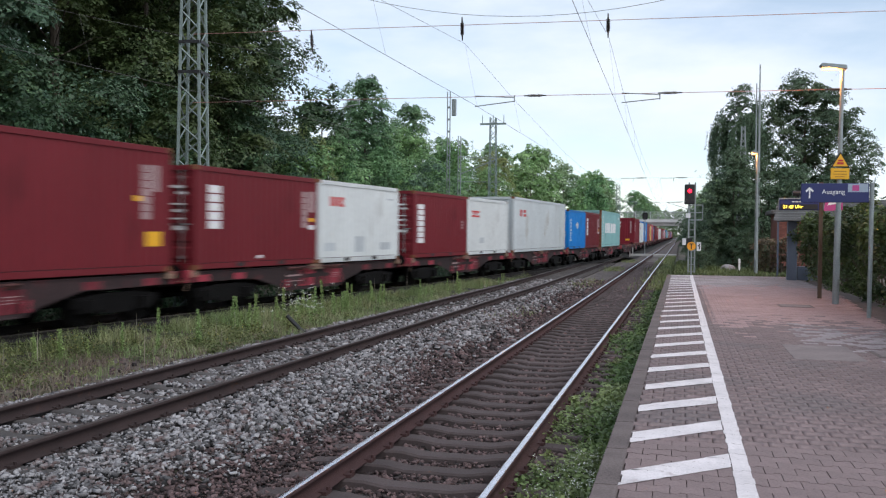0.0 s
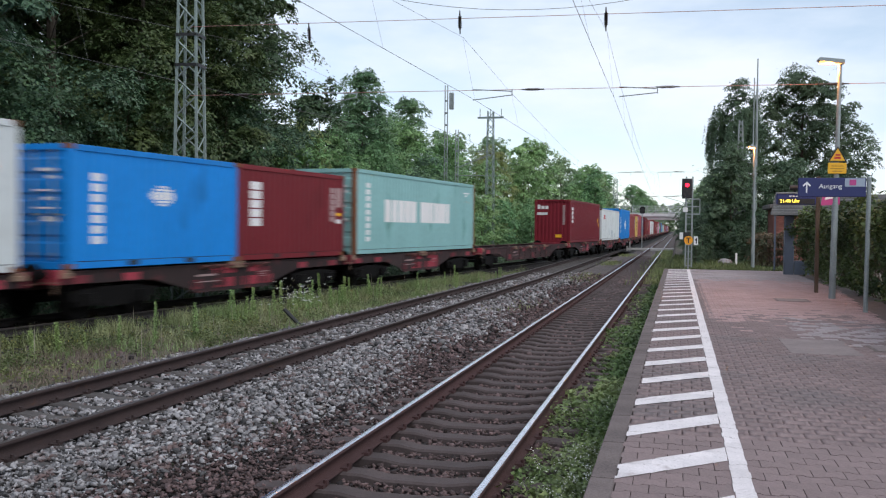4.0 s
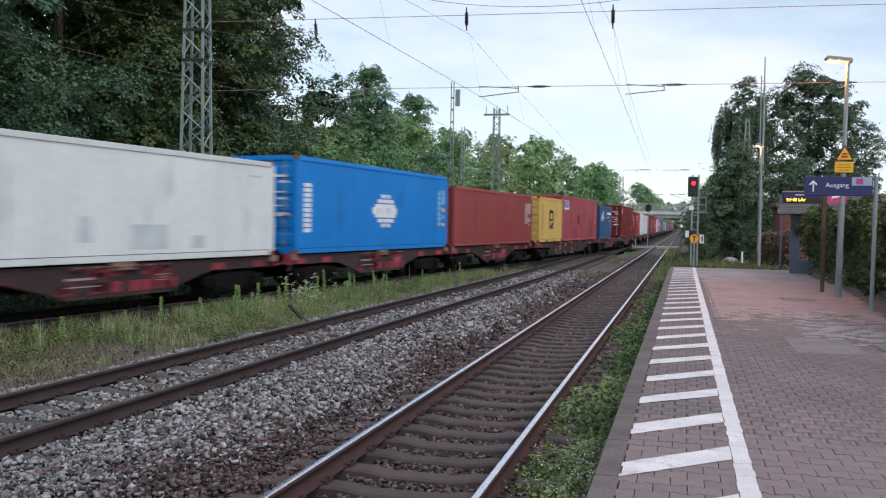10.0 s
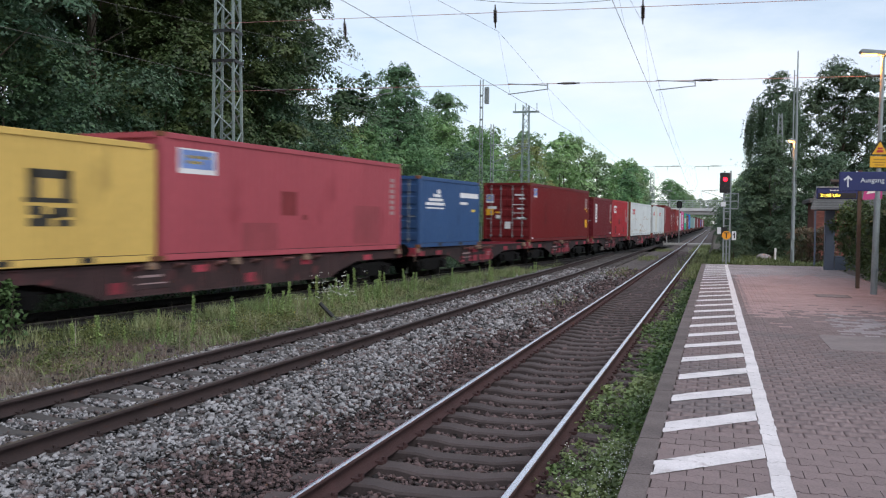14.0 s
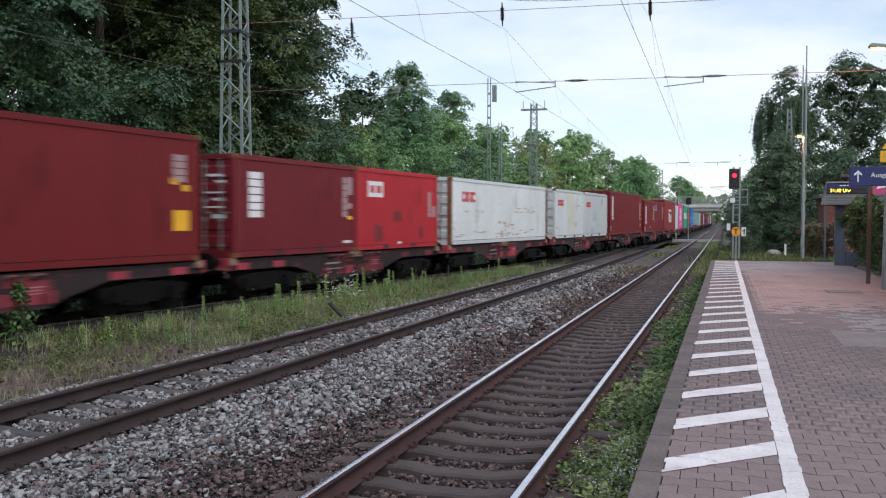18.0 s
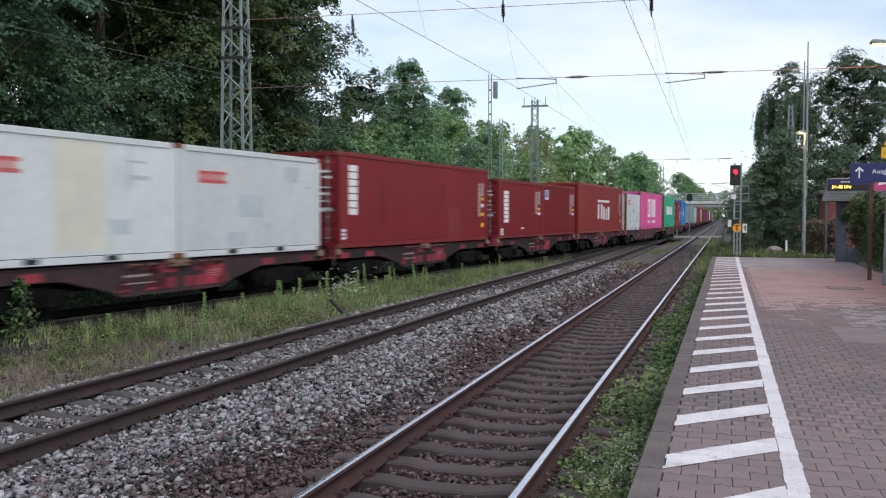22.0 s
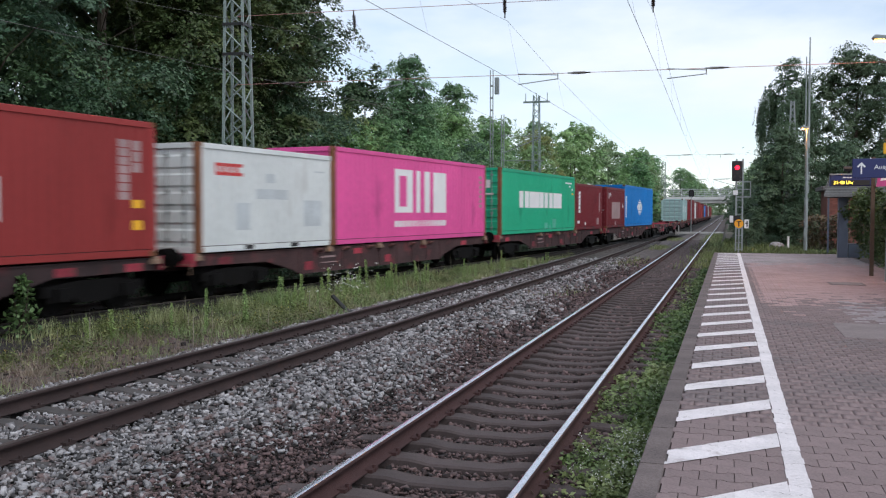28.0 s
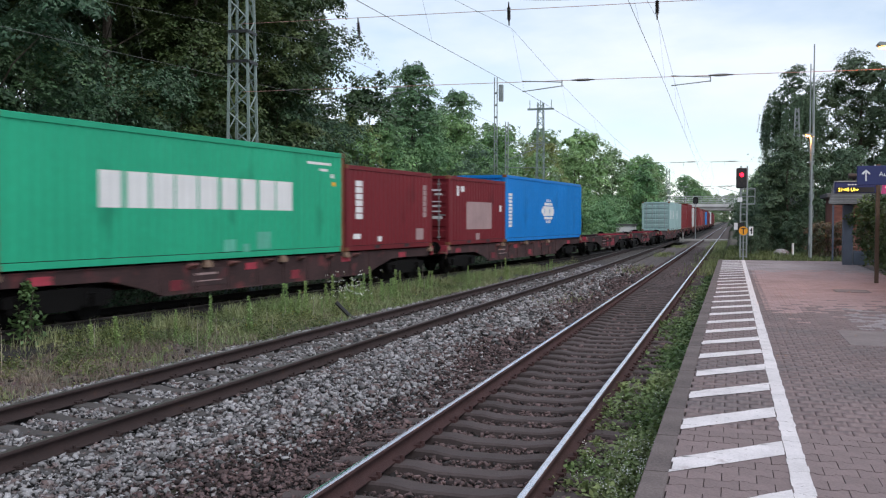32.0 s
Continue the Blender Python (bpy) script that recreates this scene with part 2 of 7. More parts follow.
M_ROOF = mat("weathered_roof_sheet", (0.105, 0.105, 0.105), 0.8, var=0.3, scale=(1, 18))
M_WOOD = mat("grey_wooden_post", (0.085, 0.062, 0.045), 0.9, var=0.35, scale=(2, 40), stretch=(1, 1, 0.2))
M_WAGON = mat("grimy_wagon_steel", (0.035, 0.02, 0.021), 0.85, 0.1, var=0.5, scale=(1.2, 22), bump=0.3, stain=(0.10, 0.024, 0.028), stain_at=0.58, rand=0.4)
M_WAGON_RED = mat("faded_red_wagon_paint", (0.26, 0.026, 0.044), 0.75, var=0.35, scale=(2.5, 25), stain=(0.14, 0.05, 0.045), stain_at=0.58, rand=0.55)
M_WAGON_BROWN = mat("dusty_brown_wagon_steel", (0.056, 0.027, 0.028), 0.88, 0.05, var=0.5, scale=(1.0, 22), bump=0.3, stain=(0.14, 0.034, 0.038), stain_at=0.58, rand=0.3)
M_WAGON_FADE = mat("faded_maroon_steel", (0.17, 0.07, 0.065), 0.85, var=0.4, scale=(3, 30), rand=0.4)
M_BOGIE = mat("near_black_bogie", (0.0055, 0.005, 0.005), 0.7, 0.2, var=0.4)
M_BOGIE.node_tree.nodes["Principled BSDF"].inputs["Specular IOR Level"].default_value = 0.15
M_PAD = mat("tan_worn_steel", (0.26, 0.17, 0.12), 0.85, var=0.35)
M_COVER = mat("paved_cover", (0.20, 0.165, 0.164), 0.85, var=0.25, scale=(2, 30))
M_RUST = mat("rust", (0.19, 0.075, 0.035), 0.9, var=0.4)


# ---------------------------------------------------------------- mesh helpers
def box(bm, x0, x1, y0, y1, z0, z1):
    v = [bm.verts.new(p) for p in ((x0, y0, z0), (x1, y0, z0), (x1, y1, z0), (x0, y1, z0), (x0, y0, z1), (x1, y0, z1), (x1, y1, z1), (x0, y1, z1))]
    for f in ((3, 2, 1, 0), (4, 5, 6, 7), (0, 1, 5, 4), (1, 2, 6, 5), (2, 3, 7, 6), (3, 0, 4, 7)):
        bm.faces.new([v[i] for i in f])
    return v


def tube(bm, a, b, r0, r1=None, n=8):
    a, b = Vector(a), Vector(b)
    r1 = r0 if r1 is None else r1
    q = (b - a).to_track_quat("Z", "Y")
    rings = []
    for c, r in ((a, r0), (b, r1)):
        rings.append([bm.verts.new(c + q @ Vector((r * math.cos(k * math.tau / n), r * math.sin(k * math.tau / n), 0))) for k in range(n)])
    for k in range(n):
        bm.faces.new((rings[0][k], rings[0][(k + 1) % n], rings[1][(k + 1) % n], rings[1][k]))
    bm.faces.new(rings[0][::-1])
    bm.faces.new(rings[1])


def prism(bm, pts, axis, lo, hi):
    """A polygon of (a, b) points, pushed along an axis from lo to hi. x: (y, z); y: (x, z); z: (x, y)."""
    def at(p, w):
        return {"x": (w, p[0], p[1]), "y": (p[0], w, p[1]), "z": (p[0], p[1], w)}[axis]
    lower = [bm.verts.new(at(p, lo)) for p in pts]
    upper = [bm.verts.new(at(p, hi)) for p in pts]
    bm.faces.new(lower[::-1])
    bm.faces.new(upper)
    for k in range(len(pts)):
        j = (k + 1) % len(pts)
        bm.faces.new((lower[k], lower[j], upper[j], upper[k]))


def bevelled(bm, w, seg=1):
    bmesh.ops.recalc_face_normals(bm, faces=bm.faces)
    edges = [e for e in bm.edges if len(e.link_faces) == 2 and e.calc_face_angle(0) > 0.5]
    bmesh.ops.bevel(bm, geom=edges, offset=w, segments=seg, affect="EDGES", clamp_overlap=True)
    return bm


def mesh_of(bm, name, material, smooth=False):
    bmesh.ops.recalc_face_normals(bm, faces=bm.faces)
    me = bpy.data.meshes.new(name)
    bm.to_mesh(me)
    bm.free()
    me.materials.append(material)
    if smooth:
        me.shade_smooth()
    return me


def part(name, data, material, parent, label="", m=None, smooth=False):
    me = mesh_of(data, name, material, smooth) if isinstance(data, bmesh.types.BMesh) else data
    ob = new(name, me)
    ob.parent = parent
    if m is not None:
        ob.matrix_basis = m
    if label:
        ob["label"] = label
    return ob


def empty(name, m, label, category, group="", kind=""):
    ob = new(name)
    ob.empty_display_size = 0.2
    ob.matrix_basis = m
    return tagged(ob, label, category, group, kind)


def fast_mesh(name, verts, faces, material):
    """A mesh from numpy arrays; all faces have the same number of corners."""
    me = bpy.data.meshes.new(name)
    nv, (nf, k) = len(verts), faces.shape
    me.vertices.add(nv)
    me.vertices.foreach_set("co", np.ascontiguousarray(verts, dtype=np.float32).ravel())
    me.loops.add(nf * k)
    me.loops.foreach_set("vertex_index", np.ascontiguousarray(faces, dtype=np.int32).ravel())
    me.polygons.add(nf)
    me.polygons.foreach_set("loop_start", np.arange(0, nf * k, k, dtype=np.int32))
    me.update(calc_edges=True)
    me.validate()
    me.materials.append(material)
    return me


def wire(name, pts, r, material, parent=None):
    cu = bpy.data.curves.new(name, "CURVE")
    cu.dimensions, cu.bevel_depth, cu.bevel_resolution = "3D", r, 1
    sp = cu.splines.new("POLY")
    sp.points.add(len(pts) - 1)
    for p, q in zip(sp.points, pts):
        p.co = (*q, 1)
    cu.materials.append(material)
    ob = new(name, cu)
    ob.parent = parent
    return ob


# ---------------------------------------------------------------- lines of the tracks
A_X = -2.23


def b_x(y):
    y = np.asarray(y, float)
    near = -6.98 + 0.0185 * y
    return np.where(y < 38, near, -6.277 + 0.0 * y)


TY = np.linspace(-80, 1000, 5401)
_u = (TY - 30) / 30
_slope = (3.591 - 0.171 * _u - 0.8637 * _u * _u) / 30
_slope = np.where(TY < 10, np.interp(10, TY, _slope), _slope)
_w = np.clip((TY - 62) / 48, 0, 1)
_slope = np.where(TY > 62, np.interp(62, TY, _slope) * (1 - _w * _w * (3 - 2 * _w)), _slope)
TX = np.concatenate([[0], np.cumsum((_slope[1:] + _slope[:-1]) / 2 * np.diff(TY))])
TX += -10.371 - np.interp(30, TY, TX) - 1.225
TS = np.concatenate([[0], np.cumsum(np.hypot(np.diff(TX), np.diff(TY)))])
TS -= np.interp(0, TY, TS)


def c_x(y):
    return np.interp(y, TY, TX)


def on_track(s, z=0.0):
    """The pose at s metres along the train's track; its y axis points away along the rails."""
    e = 0.4
    dx, dy = (np.interp(s + e, TS, TX) - np.interp(s - e, TS, TX)), (np.interp(s + e, TS, TY) - np.interp(s - e, TS, TY))
    return pose(float(np.interp(s, TS, TX)), float(np.interp(s, TS, TY)), z, 0, 0, -math.degrees(math.atan2(dx, dy)))


# ---------------------------------------------------------------- ground, ballast, rails
def ground_z(x, y):
    """Height of the ground sheet: track level to the left, the platform's bank to the right."""
    k = np.clip((x + 0.62) / 0.5, 0, 1)
    bank = -0.34 + 0.76 * k * k * (3 - 2 * k)
    return bank + 0.03 * np.sin(x * 1.7 + y * 0.6) * np.cos(y * 0.9 - x * 0.4) * (np.abs(x + 4) > 4.6)


def build_ground():
    xs = np.unique(np.concatenate([np.array([-2500, -900, -300, -120, -60, -40, 30, 60, 120, 300, 900, 2500.0]), np.arange(-30, 20, 0.5), np.arange(-1.4, 0.6, 0.1)]).round(3))
    ys = np.unique(np.concatenate([np.array([-600, -200, -80, -40, 150, 200, 300, 450, 700, 1100, 2800.0]), np.arange(-20, 120, 1.0)]))
    gx, gy = np.meshgrid(xs, ys)
    v = np.stack([gx.ravel(), gy.ravel(), ground_z(gx, gy).ravel()], -1)
    nx, ny = len(xs), len(ys)
    i, j = np.meshgrid(np.arange(nx - 1), np.arange(ny - 1))
    a = (j * nx + i).ravel()
    ob = new("ground", fast_mesh("ground", v, np.stack([a, a + 1, a + nx + 1, a + nx], -1), M_GROUND))
    tagged(ob, "brown trackside soil with thin grass and weeds", "ground", kind="structure")


def build_bed(name, fx, half, y0, y1, label, material=None):
    """A ballast bed: flat top with sloped shoulders along a track."""
    ys = np.unique(np.concatenate([np.arange(y0, min(y1, 120), 2.0), np.arange(120, y1, 20.0), [y1]]))
    prof = ((-half - 0.45, -0.46), (-half, -0.265), (half, -0.265), (half + 0.45, -0.46))
    v = np.array([(float(fx(y)) + px, y, pz) for y in ys for px, pz in prof])
    f = [(k * 4 + i, k * 4 + i + 1, k * 4 + i + 5, k * 4 + i + 4) for k in range(len(ys) - 1) for i in range(3)]
    tagged(new(name, fast_mesh(name, v, np.array(f), material or M_BED)), label, "ballast", kind="structure")


BLOCK = np.array([(x, y, z) for z in (-0.7, 0.7) for y in (-0.7, 0.7) for x in (-0.7, 0.7)])
BLOCK_F = np.array([(0, 2, 1), (1, 2, 3), (4, 5, 6), (5, 7, 6), (0, 1, 4), (1, 5, 4), (2, 6, 3), (3, 6, 7), (0, 4, 2), (2, 4, 6), (1, 3, 5), (3, 7, 5)])
OCT = np.array([(0, 0, 1), (1, 0, 0), (0, 1, 0), (-1, 0, 0), (0, -1, 0), (0, 0, -1.0)])
OCT_F = np.array([(0, 1, 2), (0, 2, 3), (0, 3, 4), (0, 4, 1), (5, 2, 1), (5, 3, 2), (5, 4, 3), (5, 1, 4)])


def stones(name, pts, size, material, label, rng):
    """Broken stones joined into one mesh: each a squashed, chipped lump."""
    n = len(pts)
    s = size * (0.5 + 0.95 * rng.uniform(0, 1, n) ** 1.6)
    ax = rng.uniform(0.5, 1.4, (n, 3)) * np.array([1.1, 1.1, 0.6])
    base, faces = (BLOCK, BLOCK_F) if size < 0.058 else (OCT, OCT_F)
    k = len(base)
    wob = rng.uniform(0.4, 1.25, (n, k, 3))
    v = base[None] * wob * ax[:, None]
    a = rng.uniform(0, math.tau, n)
    t = rng.uniform(-1.1, 1.1, n)
    c, d, ct, dt = np.cos(a)[:, None], np.sin(a)[:, None], np.cos(t)[:, None], np.sin(t)[:, None]
    x, y, z = v[..., 0], v[..., 1], v[..., 2]
    y, z = y * ct - z * dt, y * dt + z * ct
    v = np.stack([x * c - y * d, x * d + y * c, z], -1) * s[:, None, None] + pts[:, None]
    f = (faces[None] + k * np.arange(n)[:, None, None]).reshape(-1, 3)
    tagged(new(name, fast_mesh(name, v.reshape(-1, 3), f, material)), label, "ballast", kind="stuff")


def build_ballast():
    rng = np.random.default_rng(5)
    grey, rust = [], []
    for y0, y1, per, size in ((-8, 3.5, 70, 0.06), (3.5, 9, 760, 0.0295), (9, 16, 470, 0.033), (16, 28, 170, 0.048), (28, 46, 55, 0.064)):
        area = (y1 - y0) * 8.4
        n = int(area * per)
        x, y = rng.uniform(-9.0, -0.75, n), rng.uniform(y0, y1, n)
        bx = b_x(y)
        z = np.where(np.abs(x - A_X) < 0.8, -0.245, np.where(np.abs(x - A_X) < 1.3, -0.2, np.where(np.abs(x - bx) < 0.8, -0.205, np.where(np.abs(x - bx) < 1.3, -0.185, -0.2)))) + rng.uniform(-0.02, 0.02, n)
        z = np.where(x < bx - 1.35, -0.2 - 0.16 * (bx - 1.35 - x), z)
        z = np.where(x > -1.25, z - 0.12 * (x + 1.25) / 0.5, z)
        # heaped a little between the tracks
        z = z + 0.05 * np.exp(-((x + 4.7) / 0.8) ** 2)
        keep = (x > bx - 2.15 - 0.2 * np.sin(y * 0.9)) & (np.abs(np.abs(x - A_X) - 0.753) > 0.09) & (np.abs(np.abs(x - bx) - 0.753) > 0.09)
        # sleepers stay bare
        for cx, first, gap in ((A_X, 7.95, 0.588), (bx, 8.64, 0.64)):
            ph = np.abs(((y - first) / gap + 0.5) % 1.0 - 0.5) * gap
            cover = np.where(np.abs(x - cx) < 0.72, 0.97, 0.5)
            keep &= ~((np.abs(x - cx) < 1.28) & (ph < 0.125) & (rng.uniform(0, 1, n) < cover))
        left = (x < -4.15 + 0.35 * np.sin(y * 0.7) + rng.normal(0, 0.35, n))
        p = np.stack([x, y, z], -1)
        grey.append((p[keep & left], size))
        rust.append((p[keep & ~left], size * 0.9))
    n = 2600
    y = 8 + 24 * rng.uniform(0, 1, n) ** 1.3
    lo, hi = c_x(y) + 1.3, b_x(y) - 1.6
    x = lo + (hi - lo) * rng.uniform(0, 1, n)
    stones("pebbles", np.stack([x, y, ground_z(x, y) + 0.005], -1), 0.038, M_STONE_RUST, "loose brown stones on the soil between the tracks", rng)
    for name, sets, material, label in (("grey_ballast", grey, M_STONE, "loose light grey crushed stone ballast between the tracks"),
                                         ("rusty_ballast", rust, M_STONE_RUST, "crushed stone ballast browned by rust and brake dust")):
        for p, size in sets:
            stones(name, p, size, material, label, rng)


RAIL = ((-0.036, 0.0), (0.036, 0.0), (0.036, -0.032), (0.012, -0.045), (0.010, -0.135), (0.066, -0.15), (0.07, -0.165), (-0.07, -0.165), (-0.066, -0.15), (-0.010, -0.135), (-0.012, -0.045), (-0.036, -0.032))


def sweep(name, prof, fx, ys, material):
    k = len(prof)
    v, f = [], []
    for y in ys:
        x = float(fx(y))
        v += [(x + px, y, pz) for px, pz in prof]
    for j in range(len(ys) - 1):
        for i in range(k):
            f.append((j * k + i, j * k + (i + 1) % k, (j + 1) * k + (i + 1) % k, (j + 1) * k + i))
    return fast_mesh(name, np.array(v), np.array(f), material)


def build_track(name, fx, head, sleeper_mat, y0, y1, first, gap, sleepers_to, label, rail_mat=None):
    thing = empty(name, Matrix(), label, "railway track", kind="structure")
    ys = np.unique(np.concatenate([np.arange(y0, min(y1, 140), 1.5), np.arange(140, y1, 15.0), [y1]]))
    for side in (-0.7535, 0.7535):
        rail = part("rail", sweep("rail", RAIL, lambda y: fx(y) + side, ys, rail_mat or M_RAIL_SIDE), None, thing, "rust-brown steel rail")
        top = ((-0.031, 0.001), (0.031, 0.001), (0.031, 0.0035), (0.022, 0.006), (-0.022, 0.006), (-0.031, 0.0035))
        part("rail_head", sweep("rail_head", top, lambda y: fx(y) + side, ys, head), None, rail, "worn running surface")
    bm = bmesh.new()
    w = 0.11 if sleeper_mat is M_SLEEPER_B else 0.12
    prism(bm, ((-1.3, -0.30), (1.3, -0.30), (1.3, -0.185), (1.15, -0.175), (0.9, -0.166), (0.5, -0.168), (0.3, -0.20), (-0.3, -0.20), (-0.5, -0.168), (-0.9, -0.166), (-1.15, -0.175), (-1.3, -0.185)), "y", -w, w)
    sl = mesh_of(bevelled(bm, 0.02), "sleeper", sleeper_mat)
    bm = bmesh.new()
    for s in (-0.7535, 0.7535):
        for d in (-1, 1):
            box(bm, s + d * 0.075 - 0.035, s + d * 0.075 + 0.035, -0.07, 0.07, -0.17, -0.135)
            tube(bm, (s + d * 0.1, 0, -0.17), (s + d * 0.1, 0, -0.105), 0.018, n=6)
    clips = mesh_of(bm, "rail_clip", rail_mat or M_RAIL_SIDE)
    y, n = first, 0
    while y < sleepers_to:
        if y > y0 and n < 150:
            ang = math.degrees(math.atan(float(fx(y + 1) - fx(y - 1)) / 2))
            m = pose(float(fx(y)), y, 0, 0, 0, -ang)
            s = part("sleeper", sl, None, thing, m=m)
            part("rail_clip", clips, None, s)
            n += 1
        y += gap


def a_x(y):
    return A_X + 0 * np.asarray(y, float)


build_ground()
build_bed("ballast_bed_near", a_x, 2.0, -30, 46, "brown ballast bed under the platform track")
build_bed("ballast_bed_near_distant", a_x, 2.0, 46, 900, "paler brown ballast bed further along the platform track", M_BED_PALER)
build_bed("ballast_bed_middle", b_x, 1.75, -30, 46, "grey ballast bed under the middle track")
build_bed("ballast_bed_middle_distant", b_x, 1.75, 46, 96, "paler grey ballast bed further along the middle track", M_BED_PALER)
build_bed("ballast_bed_far", c_x, 1.9, -70, 900, "ballast bed under the freight train, coloured dark for its shade", M_BED_FAR)
build_track("track_near", a_x, M_RAIL_HEAD, M_SLEEPER_A, -30, 900, 7.95 - 28 * 0.588, 0.588, 80, "platform track with shiny rails on dusty concrete sleepers")
build_track("track_middle", b_x, M_RAIL_DULL, M_SLEEPER_B, -30, 92, 8.64 - 26 * 0.64, 0.64, 75, "little-used middle track with rust-brown rails", M_RAIL_BROWN)
build_track("track_far", c_x, M_RAIL_DULL, M_SLEEPER_SHADED, -70, 900, 8.0, 0.6, 60, "track that carries the freight train", M_RAIL_SHADED)
build_ballast()


# ---------------------------------------------------------------- platform
P_TOP, P_EDGE, P_END = 0.508, -0.507, 37.8


def plat_right(y):
    """The platform's uneven border along the hedge."""
    return 3.62 + 0.55 * np.clip((y - 18) / 8, 0, 1)


def build_platform():
    slab = empty("platform", Matrix(), "low platform paved with red-brown interlocking blocks", "platform", kind="structure")
    bm = bmesh.new()
    box(bm, P_EDGE + 0.03, 4.6, -12, P_END, -0.3, P_TOP - 0.03)
    part("foundation", bm, M_JOINT, slab, "dark sand and concrete body")
    # edge stones
    bm = bmesh.new()
    box(bm, P_EDGE, -0.352, 0.0012, 0.9988, P_TOP - 0.22, P_TOP + 0.004)
    stone = mesh_of(bevelled(bm, 0.006, 2), "edge_stone", M_KERB)
    for k in range(-12, 37):
        part("edge_stone", stone, None, slab, m=pose(0, k + 0.8, 0))
    return slab


def paver_rows(x0, x1, y0, y1):
    """Wavy interlocking blocks in half-offset rows: centre and row of each."""
    w, d = 0.2, 0.165
    r = 0
    y = y0
    while y < y1:
        x = x0 + (0.0 if r % 2 else -w / 2)
        while x < x1:
            yield x, y, w, d
            x += w
        y += d
        r += 1


def build_pavers(slab):
    w, d, g, a = 0.2, 0.165, 0.0026, 0.013
    xs = (g, 0.2 * w, 0.3 * w, 0.7 * w, 0.8 * w, w - g)
    wave = (-a, -a, a, a, -a, -a)
    outline = tuple((x, g + k) for x, k in zip(xs, wave)) + tuple((x, d - g - k) for x, k in zip(xs[::-1], wave[::-1]))
    bm = bmesh.new()
    prism(bm, outline, "z", P_TOP - 0.05, P_TOP)
    one = mesh_of(bm, "paver", M_PAVER)
    top = np.array([(x, y, 0.0) for x, y in outline])
    inset = top.copy()
    c = top.mean(0)
    inset = c + (top - c) * np.array([0.98, 0.975, 1])
    rng = random.Random(8)
    far_v, far_f = [], []
    n = 0
    for x, y, _, _ in paver_rows(-0.345, 4.2, -0.55 - 40 * 0.165, P_END - 0.1):
        if x + w > float(plat_right(y)) or x < -0.5:
            continue
        if 4.6 < y < 7.2 and x < 1.9 and n < 300:
            part("paver", one, None, slab, m=pose(x, y, rng.uniform(-0.003, 0.001)))
            n += 1
            continue
        far_v.append((x, y, P_TOP + rng.uniform(-0.003, 0.001)))
    o = np.array(far_v)
    k = len(outline)
    # sides as quads, tops as quads between opposite corners
    quads = [(i, (i + 1) % k, k + (i + 1) % k, k + i) for i in range(k)]
    quads += [(k + 0, k + 1, k + 10, k + 11), (k + 1, k + 2, k + 9, k + 10), (k + 2, k + 3, k + 8, k + 9), (k + 3, k + 4, k + 7, k + 8), (k + 4, k + 5, k + 6, k + 7)]
    # three colours of blocks: brown near, rose further on, grey round the repairs and at the end
    wander = o[:, 1] + 0.35 * np.round(3 * np.sin(o[:, 0] * 2.1)) / 3 + np.random.default_rng(3).normal(0, 0.9, len(o))
    grey = ((o[:, 0] > 1.75) & (np.abs(wander - 14.6) < 1.0)) | (wander > 30)
    rose = ~grey & (wander > 17.2) & (o[:, 0] > 0.47)
    for pick, material, label in ((~grey & ~rose, M_PAVER, "red-brown interlocking paving blocks"), (rose, M_PAVER_RED, "rose-red interlocking paving blocks"), (grey, M_PAVER_GREY, "grey-violet interlocking paving blocks")):
        q = o[pick]
        v = np.concatenate([top[None] + q[:, None] - np.array([0, 0, 0.012]), inset[None] + q[:, None]], 1)
        f = (np.array(quads)[None] + (2 * k * np.arange(len(q)))[:, None, None]).reshape(-1, 4)
        part("paver_field", fast_mesh("paver_field", v.reshape(-1, 3), f, material), None, slab, label)["kind"] = "stuff"
    # a flat concrete repair slab by the cover
    bm = bmesh.new()
    box(bm, 1.42, 2.28, 12.45, 14.1, P_TOP - 0.02, P_TOP + 0.004)
    part("repair_slab", bevelled(bm, 0.003), M_COVER, slab, "smooth grey repair slab")
    # the paint lies on the blocks one by one and leaves their joints open
    blocks = [(x, y) for x, y, _, _ in paver_rows(-0.345, 0.55, -0.55 - 40 * 0.165, P_END - 0.1) if x > -0.5]
    line = ((0.35, -7.1), (0.47, -7.1), (0.47, P_END), (0.35, P_END))
    part("white_line", paint_mesh("white_line", line, blocks, outline, rng, 0.005), None, slab, "worn white painted safety line")
    for n in range(-10, 30):
        y = 5.82 + 1.222 * n
        if -7.0 < y < P_END - 1.1:
            j = [rng.uniform(-0.02, 0.02) for _ in range(4)]
            poly = ((-0.345 + j[0], y + j[1]), (0.346, y + 0.66 + j[2]), (0.346, y + 1.04 + j[3]), (-0.345 + j[0], y + 0.35 + j[2]))
            part("white_stripe", paint_mesh("white_stripe", poly, blocks, outline, rng, 0.005), None, slab)


def clip(poly, a, b):
    """The part of a polygon on the left of the line from a to b."""
    def side(p):
        return (b[0] - a[0]) * (p[1] - a[1]) - (b[1] - a[1]) * (p[0] - a[0])
    out = []
    for p, q in zip(poly, poly[1:] + poly[:1]):
        s, t = side(p), side(q)
        if s >= 0:
            out.append(p)
        if (s >= 0) != (t >= 0):
            f = s / (s - t)
            out.append((p[0] + (q[0] - p[0]) * f, p[1] + (q[1] - p[1]) * f))
    return out


